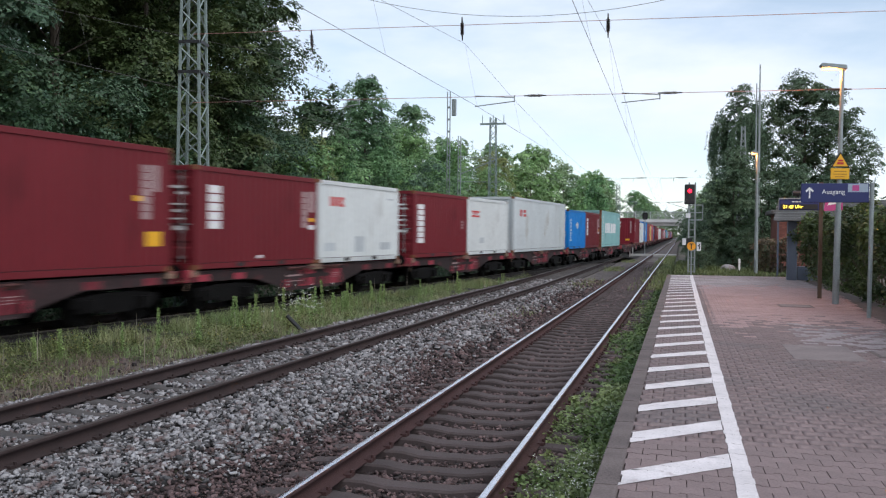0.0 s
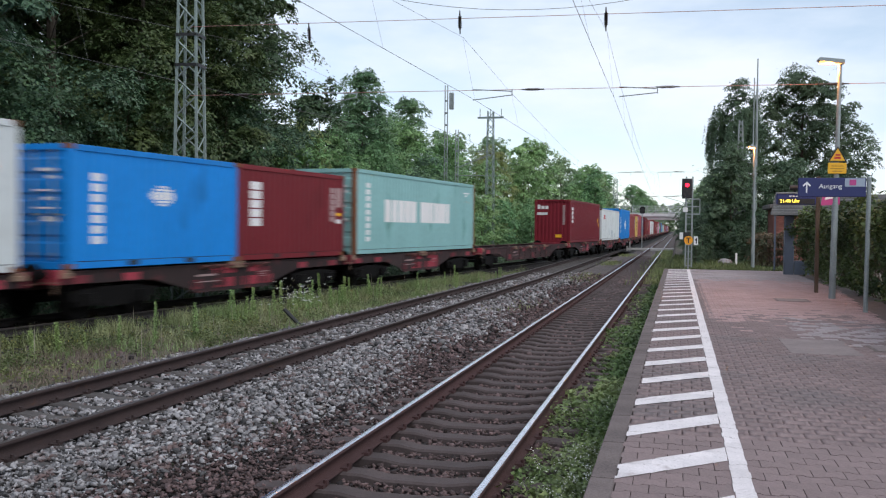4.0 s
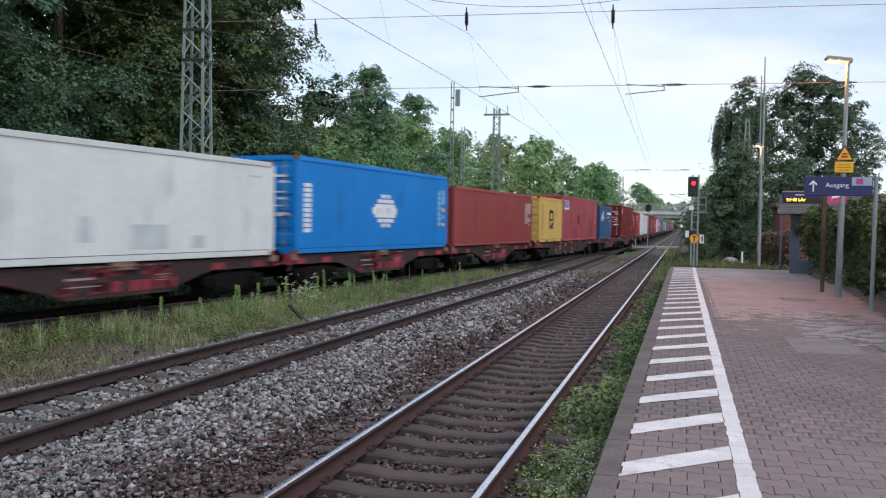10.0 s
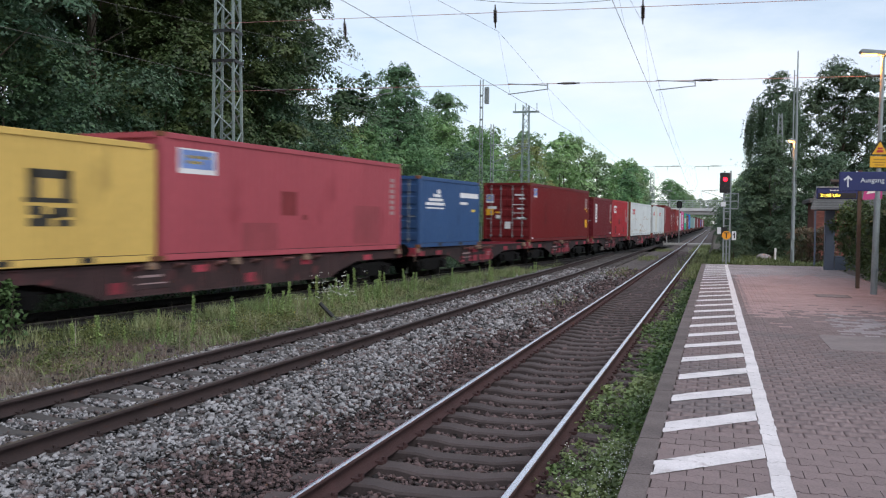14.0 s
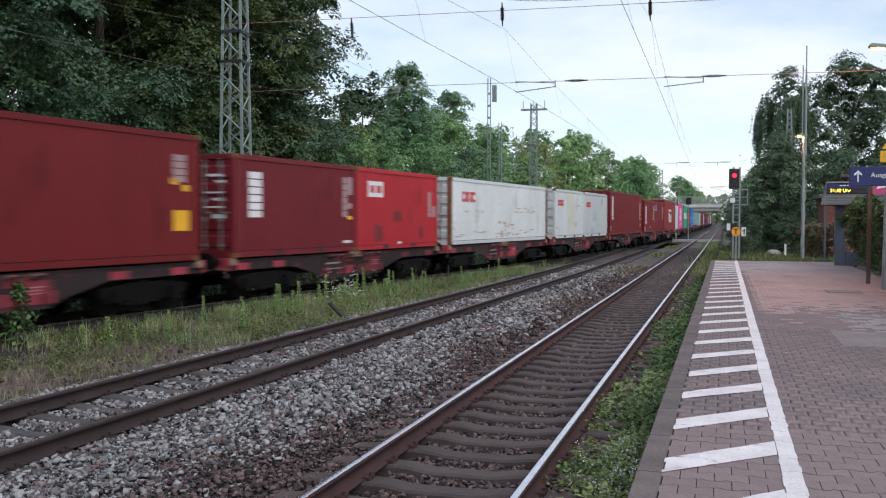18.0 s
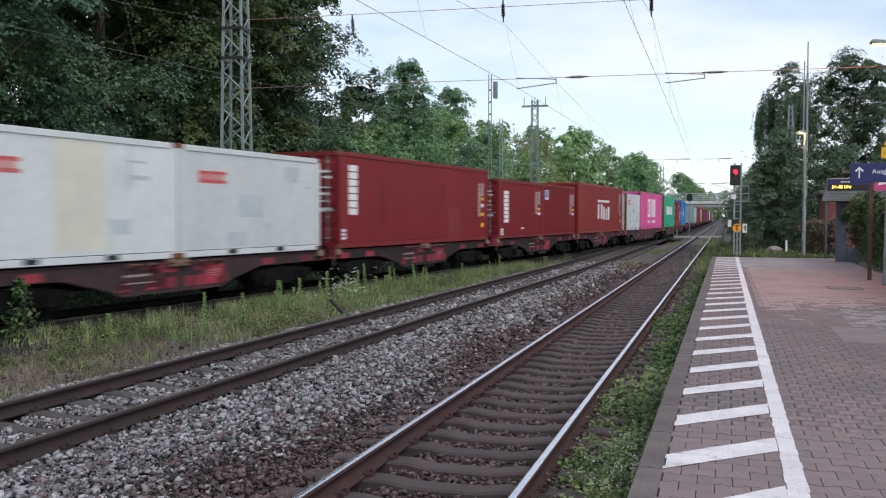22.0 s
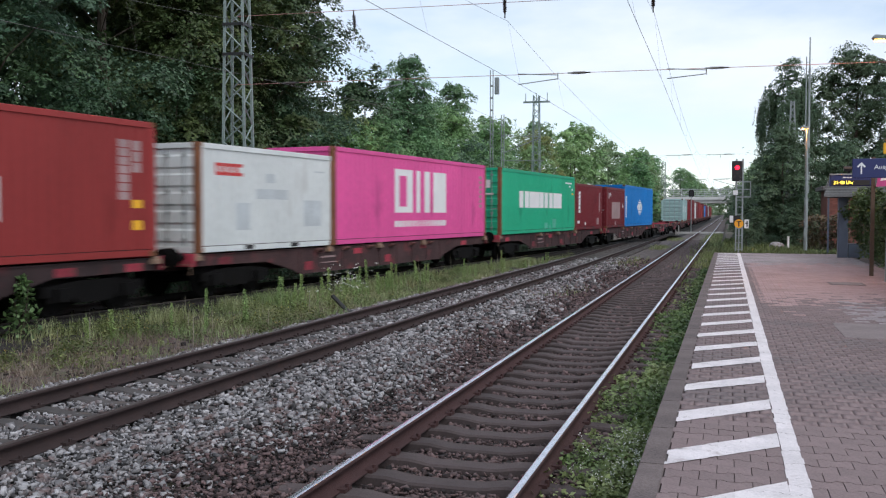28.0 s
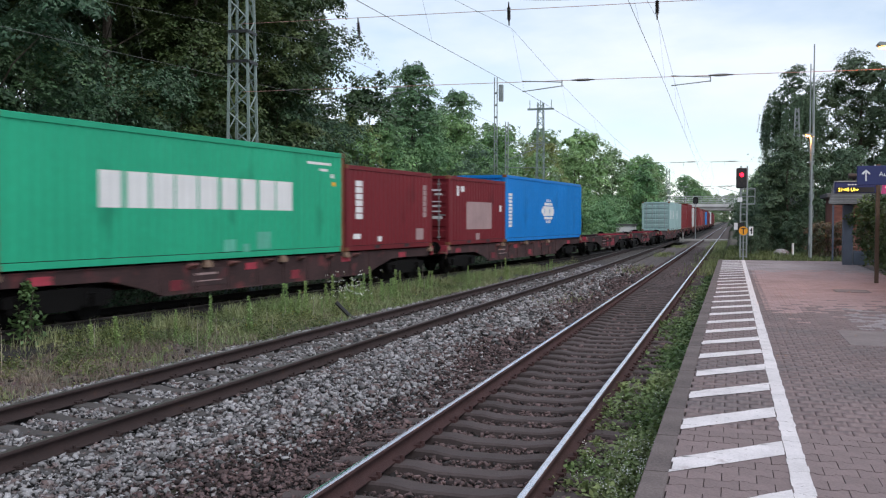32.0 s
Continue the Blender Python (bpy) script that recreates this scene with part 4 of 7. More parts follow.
# paint, place along the train, length in feet, high cube, label, markings, doors on the near end, markings on the near end
LOAD = [
    ("maroon", 7.59, 40, 1, "dark red steel container with faded markings", column(0.915, 0.03, 0.42, 0.85, 7, "s", 0.1) + [(0.95, 0.97, 0.64, 0.85, "s"), (0.93, 0.975, 0.206, 0.323, "o"), (0.895, 0.915, 0.56, 0.6, "o")], 0),
    ("maroon", 20.72, 20, 0, "dark red steel container with white column of lettering", column(0.087, 0.09, 0.395, 0.832, 5, "w", 0.15) + RIGHT_20 + [(0.46, 0.5, 0.09, 0.12, "w")], 1),
    ("white", 26.86, 20, 0, "off-white steel container with red emblem", rings(0.129, 0.302, 0.69, 0.806) + [(0.08, 0.2, 0.14, 0.24, "g"), (0.42, 0.54, 0.12, 0.32, "g"), (0.75, 0.9, 0.14, 0.24, "g"), (0.84, 0.92, 0.82, 0.84, "g")], 1),
    ("maroon", 34.36, 20, 0, "dark red steel container with white column of lettering", column(0.075, 0.10, 0.223, 0.816, 7, "w", 0.15) + column(0.88, 0.05, 0.45, 0.6, 3, "s"), 1),
    ("white", 40.50, 20, 0, "off-white steel container with red emblem", rings(0.098, 0.283, 0.66, 0.771) + [(0.3, 0.4, 0.2, 0.3, "g")], 1),
    ("grey", 47.60, 40, 1, "light grey steel container with small red emblem", [(0.11, 0.15, 0.656, 0.78, "r"), (0.16, 0.205, 0.73, 0.78, "r"), (0.17, 0.218, 0.656, 0.70, "r"), (0.93, 0.96, 0.86, 0.88, "g")], 0),
    ("blue", 61.07, 20, 0, "bright blue steel container with white emblem", column(0.12, 0.05, 0.2, 0.8, 7, "w", 0.25) + disc(0.5, 0.62, 0.09, 6.06), 1),
    ("maroon", 67.15, 20, 0, "dark red steel container with white column of lettering", column(0.10, 0.09, 0.36, 0.84, 5, "w", 0.15) + RIGHT_20, 0),
    ("teal", 74.05, 40, 1, "weathered rust-edged teal steel container with white lettering blocks", row(0.20, 0.44, 0.385, 0.665, 5, "w", 0.08) + row(0.475, 0.745, 0.385, 0.665, 7, "w", 0.08) + column(0.07, 0.03, 0.15, 0.87, 9, "w", 0.3) + [(0.885, 0.95, 0.84, 0.86, "w"), (0.89, 0.92, 0.80, 0.82, "w"), (0.885, 0.95, 0.70, 0.725, "t")], 1),
    ("crimson", 106.93, 40, 1, "dark red steel container with plain near end", column(0.06, 0.04, 0.46, 0.85, 4, "w", 0.2) + [(0.93, 0.95, 0.50, 0.60, "o"), (0.94, 0.965, 0.39, 0.47, "o")] + column(0.965, 0.012, 0.35, 0.8, 7, "s"), 0,
     [(0.08, 0.16, 0.78, 0.88, "w"), (0.18, 0.27, 0.78, 0.85, "w"), (0.29, 0.38, 0.78, 0.85, "w"), (0.06, 0.36, 0.64, 0.70, "w"), (0.58, 0.76, 0.12, 0.19, "o")] + column(0.78, 0.07, 0.42, 0.88, 10, "s", 0.2)),
    ("white", 120.21, 40, 0, "off-white steel container with red emblem and grey patches", rings(0.094, 0.209, 0.68, 0.81) + [(0.385, 0.42, 0.17, 0.38, "g"), (0.52, 0.62, 0.10, 0.32, "g"), (0.70, 0.74, 0.1, 0.22, "g"), (0.90, 0.95, 0.82, 0.84, "g")], 1),
    ("blue", 133.60, 40, 1, "bright blue steel container with round white emblem", EMBLEM + column(0.925, 0.022, 0.30, 0.80, 7, "u", 0.2) + [(0.955, 0.978, 0.60, 0.80, "u"), (0.955, 0.978, 0.50, 0.55, "o"), (0.955, 0.978, 0.40, 0.45, "u"), (0.955, 0.978, 0.30, 0.34, "o")], 1),
    ("faded", 146.62, 40, 0, "faded red steel container with faded columns of lettering", column(0.905, 0.035, 0.40, 0.82, 8, "s", 0.1) + [(0.95, 0.985, 0.60, 0.82, "s"), (0.95, 0.985, 0.44, 0.52, "s"), (0.955, 0.975, 0.36, 0.40, "o"), (0.53, 0.69, 0.12, 0.45, "q")], 0),
    ("yellow", 160.27, 20, 0, "yellow steel container with black emblem blocks", [(0.425, 0.60, 0.655, 0.72, "k"), (0.425, 0.465, 0.50, 0.72, "k"), (0.565, 0.60, 0.50, 0.72, "k"), (0.41, 0.61, 0.475, 0.51, "k"), (0.43, 0.49, 0.385, 0.45, "k"), (0.52, 0.60, 0.37, 0.44, "k"), (0.43, 0.51, 0.30, 0.36, "k"), (0.54, 0.60, 0.30, 0.35, "k"), (0.46, 0.56, 0.36, 0.39, "k")] + column(0.115, 0.03, 0.17, 0.855, 14, "e", 0.3) + column(0.155, 0.02, 0.3, 0.855, 11, "e", 0.3), 1, []),
    ("rose", 166.48, 40, 1, "faded rose-red steel container with darker repaint patches", with_plate(0.05, 0.166, 0.69, 0.89) + [(0.40, 0.465, 0.37, 0.595, "d"), (0.25, 0.385, 0.035, 0.30, "p"), (0.73, 0.875, 0.08, 0.49, "p"), (0.49, 0.505, 0.33, 0.38, "d")] + column(0.935, 0.025, 0.4, 0.84, 7, "s"), 0),
    ("navy", 180.16, 20, 0, "dark blue steel container with white emblem and plate", [(0.10, 0.40, 0.60, 0.64, "w"), (0.15, 0.36, 0.66, 0.70, "w"), (0.22, 0.33, 0.72, 0.76, "w"), (0.27, 0.32, 0.77, 0.83, "w"), (0.12, 0.38, 0.55, 0.57, "w"), (0.66, 0.975, 0.735, 0.81, "w"), (0.66, 0.78, 0.63, 0.67, "w"), (0.86, 0.92, 0.52, 0.56, "y")], 1, [(0.1, 0.5, 0.5, 0.6, "w"), (0.1, 0.6, 0.35, 0.4, "w"), (0.1, 0.6, 0.64, 0.67, "w")]),
    ("deep", 193.17, 40, 1, "red steel container with rodded doors on its near end", with_plate(0.055, 0.10, 0.76, 0.91) + [(0.93, 0.975, 0.24, 0.40, "o"), (0.925, 0.945, 0.60, 0.65, "o"), (0.955, 0.975, 0.55, 0.6, "o"), (0.025, 0.05, 0.05, 0.075, "w")] + column(0.93, 0.035, 0.62, 0.84, 4, "s", 0.12), 1,
     PLACARDS + with_plate(0.06, 0.22, 0.66, 0.80) + [(0.06, 0.22, 0.45, 0.56, "o"), (0.27, 0.36, 0.48, 0.51, "o"), (0.27, 0.36, 0.40, 0.45, "w"), (0.46, 0.58, 0.22, 0.34, "w")]),
    ("maroon", 206.72, 20, 0, "dark red steel container with white column of lettering", column(0.102, 0.09, 0.39, 0.848, 6, "w", 0.15) + column(0.874, 0.045, 0.40, 0.865, 6, "s", 0.1) + [(0.93, 0.968, 0.66, 0.865, "s"), (0.92, 0.967, 0.372, 0.41, "o"), (0.93, 0.965, 0.5, 0.56, "s"), (0.88, 0.96, 0.10, 0.13, "w")], 1),
    ("bright", 212.86, 20, 0, "bright red steel container with white square emblem", [(0.128, 0.304, 0.649, 0.841, "w"), (0.155, 0.195, 0.70, 0.79, "r", 1), (0.22, 0.27, 0.70, 0.79, "r", 1), (0.41, 0.525, 0.35, 0.48, "d"), (0.47, 0.53, 0.06, 0.09, "w"), (0.20, 0.30, 0.10, 0.30, "d"), (0.74, 0.80, 0.12, 0.28, "d")] + column(0.865, 0.045, 0.41, 0.762, 5, "s", 0.1) + [(0.93, 0.968, 0.41, 0.56, "s")], 0),
    ("white", 220.12, 40, 0, "off-white rust-streaked steel container with red emblem", rings(0.097, 0.215, 0.645, 0.80) + [(0.46, 0.565, 0.29, 0.335, "t"), (0.49, 0.55, 0.23, 0.29, "t"), (0.50, 0.56, 0.10, 0.16, "t"), (0.10, 0.30, 0.48, 0.53, "t"), (0.02, 0.06, 0.08, 0.32, "t"), (0.0, 0.9, 0.08, 0.2, "t"), (0.44, 0.6, 0.08, 0.36, "t"), (0.6, 0.85, 0.5, 0.6, "t")], 1, []),
    ("white", 233.80, 20, 0, "off-white steel container with red emblem and yellowed patch", rings(0.117, 0.298, 0.667, 0.782) + [(0.42, 0.645, 0.10, 0.955, "c"), (0.74, 0.84, 0.80, 0.82, "g"), (0.76, 0.86, 0.66, 0.70, "g"), (0.66, 0.76, 0.22, 0.34, "g"), (0.02, 0.12, 0.20, 0.24, "g")], 1, []),
    ("white", 239.92, 20, 0, "off-white steel container with red emblem", rings(0.12, 0.295, 0.668, 0.779) + [(0.36, 0.54, 0.36, 0.58, "g"), (0.70, 0.82, 0.72, 0.88, "g"), (0.30, 0.42, 0.08, 0.22, "g"), (0.86, 0.94, 0.66, 0.69, "g"), (0.56, 0.60, 0.15, 0.30, "g")], 0),
    ("red", 247.06, 40, 1, "red steel container with white column of lettering", column(0.045, 0.044, 0.348, 0.878, 7, "w", 0.15) + column(0.01, 0.026, 0.09, 0.21, 3, "w", 0.3) + column(0.911, 0.022, 0.33, 0.80, 8, "s", 0.1) + [(0.938, 0.96, 0.62, 0.80, "s"), (0.938, 0.96, 0.56, 0.60, "o"), (0.938, 0.96, 0.46, 0.51, "w"), (0.938, 0.962, 0.34, 0.385, "o"), (0.938, 0.962, 0.185, 0.24, "o"), (0.666, 0.755, 0.045, 0.446, "d")], 1),
    ("red", 260.55, 20, 0, "red steel container with white column of lettering", column(0.124, 0.095, 0.272, 0.815, 8, "w", 0.15) + column(0.04, 0.06, 0.06, 0.18, 3, "w", 0.3) + RIGHT_20 + [(0.50, 0.56, 0.15, 0.18, "w")], 1),
    ("red", 266.70, 20, 0, "red steel container with one small blue and yellow plate", with_plate(0.115, 0.215, 0.70, 0.88) + RIGHT_20, 0),
    ("rust", 273.71, 40, 1, "orange-red steel container with white emblem blocks", [(0.39, 0.43, 0.29, 0.60, "w"), (0.46, 0.50, 0.29, 0.60, "w"), (0.52, 0.555, 0.27, 0.55, "w"), (0.575, 0.61, 0.27, 0.50, "w"), (0.63, 0.667, 0.27, 0.55, "w"), (0.395, 0.66, 0.64, 0.69, "w"), (0.945, 0.97, 0.20, 0.27, "o"), (0.945, 0.97, 0.36, 0.42, "o")] + RIGHT, 0, column(0.75, 0.12, 0.5, 0.9, 8, "s", 0.15) + [(0.74, 0.86, 0.36, 0.41, "o"), (0.74, 0.88, 0.22, 0.28, "o")]),
    ("white", 287.34, 20, 0, "off-white steel container with rusty posts and red emblem", rings(0.11, 0.289, 0.712, 0.827) + [(0.451, 0.519, 0.662, 0.754, "g"), (0.38, 0.62, 0.50, 0.60, "g"), (0.752, 0.90, 0.22, 0.497, "g"), (0.24, 0.34, 0.20, 0.46, "g"), (0.84, 0.92, 0.80, 0.815, "g")], 1, []),
    ("pink", 293.43, 40, 1, "bright pink rusty-edged steel container with white emblem blocks", [(0.325, 0.435, 0.755, 0.83, "w"), (0.325, 0.435, 0.33, 0.40, "w"), (0.325, 0.357, 0.40, 0.755, "w"), (0.403, 0.435, 0.40, 0.755, "w"), (0.458, 0.49, 0.33, 0.83, "w"), (0.518, 0.55, 0.33, 0.83, "w"), (0.58, 0.675, 0.33, 0.83, "w")] + row(0.325, 0.675, 0.165, 0.235, 16, "w", 0.25) + column(0.945, 0.02, 0.40, 0.86, 7, "s"), 0),
    ("green", 307.28, 40, 1, "green rust-edged steel container with white row of lettering blocks", row(0.208, 0.785, 0.41, 0.673, 9, "w", 0.13) + [(0.65, 0.70, 0.07, 0.22, "l"), (0.54, 0.575, 0.06, 0.16, "l"), (0.60, 0.62, 0.05, 0.12, "l"), (0.84, 0.94, 0.86, 0.885, "w"), (0.89, 0.93, 0.80, 0.825, "w"), (0.94, 0.955, 0.74, 0.78, "w"), (0.95, 0.965, 0.66, 0.70, "o")], 1, [(0.62, 0.80, 0.70, 0.82, "w"), (0.66, 0.86, 0.60, 0.62, "w")]),
    ("maroon", 319.60, 20, 0, "dark red steel container with white column of lettering", column(0.097, 0.076, 0.372, 0.835, 6, "w", 0.15) + column(0.88, 0.05, 0.40, 0.84, 6, "s", 0.1) + [(0.08, 0.16, 0.14, 0.2, "w"), (0.34, 0.38, 0.1, 0.16, "w"), (0.80, 0.9, 0.1, 0.25, "s")], 1),
    ("maroon", 327.08, 20, 0, "dark red steel container with repainted square", [(0.288, 0.733, 0.223, 0.639, "s"), (0.13, 0.17, 0.72, 0.86, "w"), (0.2, 0.26, 0.78, 0.86, "w"), (0.9, 0.94, 0.5, 0.6, "w"), (0.45, 0.52, 0.06, 0.16, "s")], 1),
    ("blue", 333.18, 40, 1, "bright blue steel container with round white emblem", EMBLEM, 0),
    ("pale", 380.0, 20, 0, "pale green steel container with paneled doors", [(0.2, 0.3, 0.4, 0.7, "w"), (0.55, 0.65, 0.4, 0.7, "w")], 1),
    ("pale", 386.1, 20, 0, "pale green steel container", [(0.2, 0.3, 0.4, 0.7, "w")], 0),
    ("red", 393.6, 40, 0, "red steel container", RIGHT, 0), ("red", 406.9, 40, 1, "red steel container", RIGHT, 1), ("white", 420.4, 20, 0, "off-white steel container", RED_LOGO, 1),
    ("maroon", 426.5, 40, 0, "dark red steel container", RIGHT, 0), ("red", 440.2, 40, 1, "red steel container", RIGHT, 1), ("rust", 453.6, 40, 0, "orange-red steel container", RIGHT, 0),
    ("maroon", 467.2, 40, 1, "dark red steel container", RIGHT, 1), ("blue", 480.8, 40, 0, "bright blue steel container", disc(0.56, 0.55, 0.15, 12.19), 0), ("red", 494.4, 40, 1, "red steel container", RIGHT, 1),
    ("maroon", 508.0, 40, 0, "dark red steel container", RIGHT, 0), ("grey", 521.6, 40, 1, "light grey steel container", (), 1), ("red", 535.2, 40, 0, "red steel container", RIGHT, 0),
    ("maroon", 548.8, 40, 1, "dark red steel container", RIGHT, 1), ("rust", 562.4, 40, 0, "orange-red steel container", RIGHT, 0),
]
# start, end of each wagon's loading deck
WAGONS = [(7.59, 19.78), (20.72, 32.93), (34.36, 46.57), (47.60, 59.80), (61.07, 73.24), (74.05, 86.25), (87.5, 105.7), (106.93, 119.12), (120.21, 132.40), (133.60, 145.80),
          (146.62, 158.82), (160.27, 178.67), (180.16, 192.36), (193.17, 205.37), (206.72, 218.93), (220.12, 232.32), (233.80, 246.0), (247.06, 259.26), (260.55, 272.78),
          (273.71, 285.91), (287.34, 305.63), (307.28, 325.67), (327.08, 345.38), (346.7, 358.9), (360.2, 372.4), (373.8, 392.2)] + \
         [(393.6, 405.8), (406.9, 419.1), (420.4, 438.7), (440.2, 452.4), (453.6, 465.8), (467.2, 479.4), (480.8, 493.0), (494.4, 506.6), (508.0, 520.2), (521.6, 533.8), (535.2, 547.4), (548.8, 561.0), (562.4, 574.6)]


def wagon(length, label, steel=None):
    """A flat wagon with deep fish-bellied sills, two bogies, buffers and container pads."""
    thing = empty("container_wagon", Matrix(), label, "freight wagon", "wagons of the freight train")
    h = length / 2
    bog = h - 1.75
    a, b = bog - 1.55, bog - 2.75

    def side():
        bm = bmesh.new()
        prism(bm, ((-h, 1.055), (-h, 0.80), (-a - 0.35, 0.78), (-a, 0.70), (-b - 0.35, 0.50), (-b, 0.365), (b, 0.365), (b + 0.35, 0.50), (a, 0.70), (a + 0.35, 0.78), (h, 0.80), (h, 1.055)), "x", 0.0, 0.03)
        box(bm, -0.10, 0.05, -h, h, 1.04, 1.068)
        prism(bm, ((-b - 0.05, 0.36), (b + 0.05, 0.36), (b + 0.05, 0.385), (-b - 0.05, 0.385)), "x", -0.09, 0.06)
        n = max(3, int(2 * b / 1.05))
        for k in range(n + 1):
            y = -b + k * 2 * b / n
            box(bm, 0.03, 0.05, y - 0.02, y + 0.02, 0.385, 1.04)
        return mesh_of(bm, "side_sill", steel or M_WAGON)
    me = side()
    part("side_sill", me, None, thing, "grimy fish-bellied side sill", m=pose(1.08, 0, 0))
    part("side_sill", me, None, thing, "grimy fish-bellied side sill", m=pose(-1.08, 0, 0, 0, 0, 180))
    panel = simple("painted_panel", M_WAGON_RED, (0.0, 0.008, -0.38, 0.38, 0.0, 0.46))
    tall = simple("painted_panel", M_WAGON_RED, (0.0, 0.008, -0.2, 0.2, 0.0, 0.24))
    plate = simple("text_plate", M_WAGON, (0.0, 0.008, -0.7, 0.7, 0.05, 0.46))
    words = simple("lettering_bar", INK["s"], (0.008, 0.011, -0.5, 0.3, 0.31, 0.36), (0.008, 0.011, -0.5, 0.45, 0.16, 0.185), bevel=0)
    small = simple("painted_panel", M_WAGON_RED, (0.0, 0.008, -0.26, 0.26, 0.0, 0.17))
    bars = simple("lettering_bar", INK["s"], (0.008, 0.011, -0.22, 0.22, 0.32, 0.34), (0.008, 0.011, -0.22, 0.12, 0.26, 0.275), (0.008, 0.011, -0.22, 0.18, 0.20, 0.215), bevel=0)
    spots = [(-b * 0.95, tall), (-b * 0.42, tall), (-b * 0.12, tall), (b * 0.55, tall), (b * 0.82, panel), (-h + 2.2, small), (-h + 0.6, small), (h - 0.7, small), (h - 2.6, small)]
    p = part("text_plate", plate, None, thing, "dark lettered plate", m=pose(1.112, -b * 0.66, 0.45))
    part("lettering_bar", words, None, p, "grey lettering bars")
    spots += [(-b * 0.42, small), (-b * 0.12, small), (b * 0.55, small), (b * 0.3, tall), (b * 0.98, tall), (-b * 0.28, tall)]
    if length > 15:
        spots = [(-b * 0.9, tall), (-b * 0.3, small), (b * 0.12, tall), (b * 0.7, small), (-h + 1.2, small), (h - 2.2, small)]
    for y, me in spots:
        z = 0.80 if me is small else 0.45
        p = part("painted_panel", me, None, thing, "faded red panel with small lettering" if me is panel else "faded red panel", m=pose(1.112, y, z))
        if me is panel:
            part("lettering_bar", bars, None, p, "pale lettering bars")
    bm = bmesh.new()
    prism(bm, ((0.0, 0.0), (0.14, 0.0), (0.14, -0.03), (0.0, -0.11)), "y", -0.13, 0.13)
    hinge = mesh_of(bm, "folding_bracket", M_WAGON_FADE)
    for k in range(6):
        for s, ang in ((1, 0), (-1, 180)):
            part("folding_bracket", hinge, None, thing, m=pose(s * 1.13, -b * 0.8 + k * b * 0.32, 1.04, 0, 0, ang))
    beam = simple("cross_beam", M_WAGON, (-1.08, 1.08, -0.09, 0.09, 0.80, 0.985))
    n = int(length / 2.0)
    for k in range(n + 1):
        part("cross_beam", beam, None, thing, m=pose(0, -h + 0.12 + k * (length - 0.24) / n, 0))
    centre = simple("centre_sill", M_WAGON, (-0.25, 0.25, -h, h, 0.66, 0.96))
    part("centre_sill", centre, None, thing)
    pad = simple("container_pad", M_PAD, (1.04, 1.23, -0.13, 0.13, 0.93, 1.04), (1.04, 1.20, -0.10, 0.10, 1.03, 1.10), bevel=0.012)
    for y in (-h + 0.09, -h + 6.0, -0.1, h - 6.0, h - 0.09):
        part("container_pad", pad, None, thing, m=pose(0, y, 0))
        part("container_pad", pad, None, thing, m=pose(0, y, 0, 0, 0, 180))
    head = simple("headstock", M_WAGON_RED, (-1.2, 1.2, -0.05, 0.05, 0.80, 1.10))
    bm = bmesh.new()
    tube(bm, (0, 0, 1.02), (0, -0.36, 1.02), 0.09, n=10)
    tube(bm, (0, -0.36, 1.02), (0, -0.41, 1.02), 0.23, n=14)
    buf = mesh_of(bm, "buffer", M_BOGIE)
    bm = bmesh.new()
    tube(bm, (0, 0, 1.0), (0, -0.42, 0.98), 0.035, n=6)
    box(bm, -0.06, 0.06, -0.44, -0.3, 0.82, 1.05)
    hook = mesh_of(bm, "coupling_hook", M_BOGIE)
    lever = bmesh.new()
    tube(lever, (-1.22, -0.1, 0.85), (1.22, -0.1, 0.85), 0.009, n=5)
    tube(lever, (1.2, -0.1, 0.85), (1.25, -0.16, 0.62), 0.009, n=5)
    lever = mesh_of(lever, "shunter_handle", M_PAD)
    for s, ang in ((-1, 0), (1, 180)):
        part("headstock", head, None, thing, m=pose(0, s * (h + 0.05), 0))
        for x in (-0.88, 0.88):
            part("buffer", buf, None, thing, m=pose(x, s * (h + 0.1), 0, 0, 0, ang))
        part("coupling_hook", hook, None, thing, m=pose(0, s * (h + 0.1), 0, 0, 0, ang))
        part("shunter_handle", lever, None, thing, m=pose(0, s * (h + 0.1), 0, 0, 0, ang))

    def frame_mesh():
        bm = bmesh.new()
        for x in (-1.0, 1.0):
            prism(bm, ((-1.35, 0.62), (-1.35, 0.42), (-0.65, 0.42), (-0.42, 0.26), (0.42, 0.26), (0.65, 0.42), (1.35, 0.42), (1.35, 0.62), (0.5, 0.70), (-0.5, 0.70)), "x", x - 0.05, x + 0.05)
            for y in (-0.9, 0.9):
                box(bm, x - 0.14, x + 0.14, y - 0.16, y + 0.16, 0.32, 0.58)
                for d in (-0.24, 0.24):
                    tube(bm, (x, y + d, 0.30), (x, y + d, 0.60), 0.075, n=8)
        box(bm, -1.0, 1.0, -0.25, 0.25, 0.5, 0.68)
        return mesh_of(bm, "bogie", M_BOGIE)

    def wheel_mesh():
        bm = bmesh.new()
        for a0, a1, r0, r1 in ((-0.07, 0.05, 0.46, 0.455), (-0.1, -0.07, 0.49, 0.485), (0.05, 0.075, 0.40, 0.38), (0.05, 0.11, 0.13, 0.11)):
            tube(bm, (a0, 0, 0), (a1, 0, 0), r0, r1, n=16)
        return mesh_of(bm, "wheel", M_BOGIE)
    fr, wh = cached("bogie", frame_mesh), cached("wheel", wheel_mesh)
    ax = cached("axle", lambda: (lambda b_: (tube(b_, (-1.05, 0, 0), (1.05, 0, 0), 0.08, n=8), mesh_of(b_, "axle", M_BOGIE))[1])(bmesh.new()))
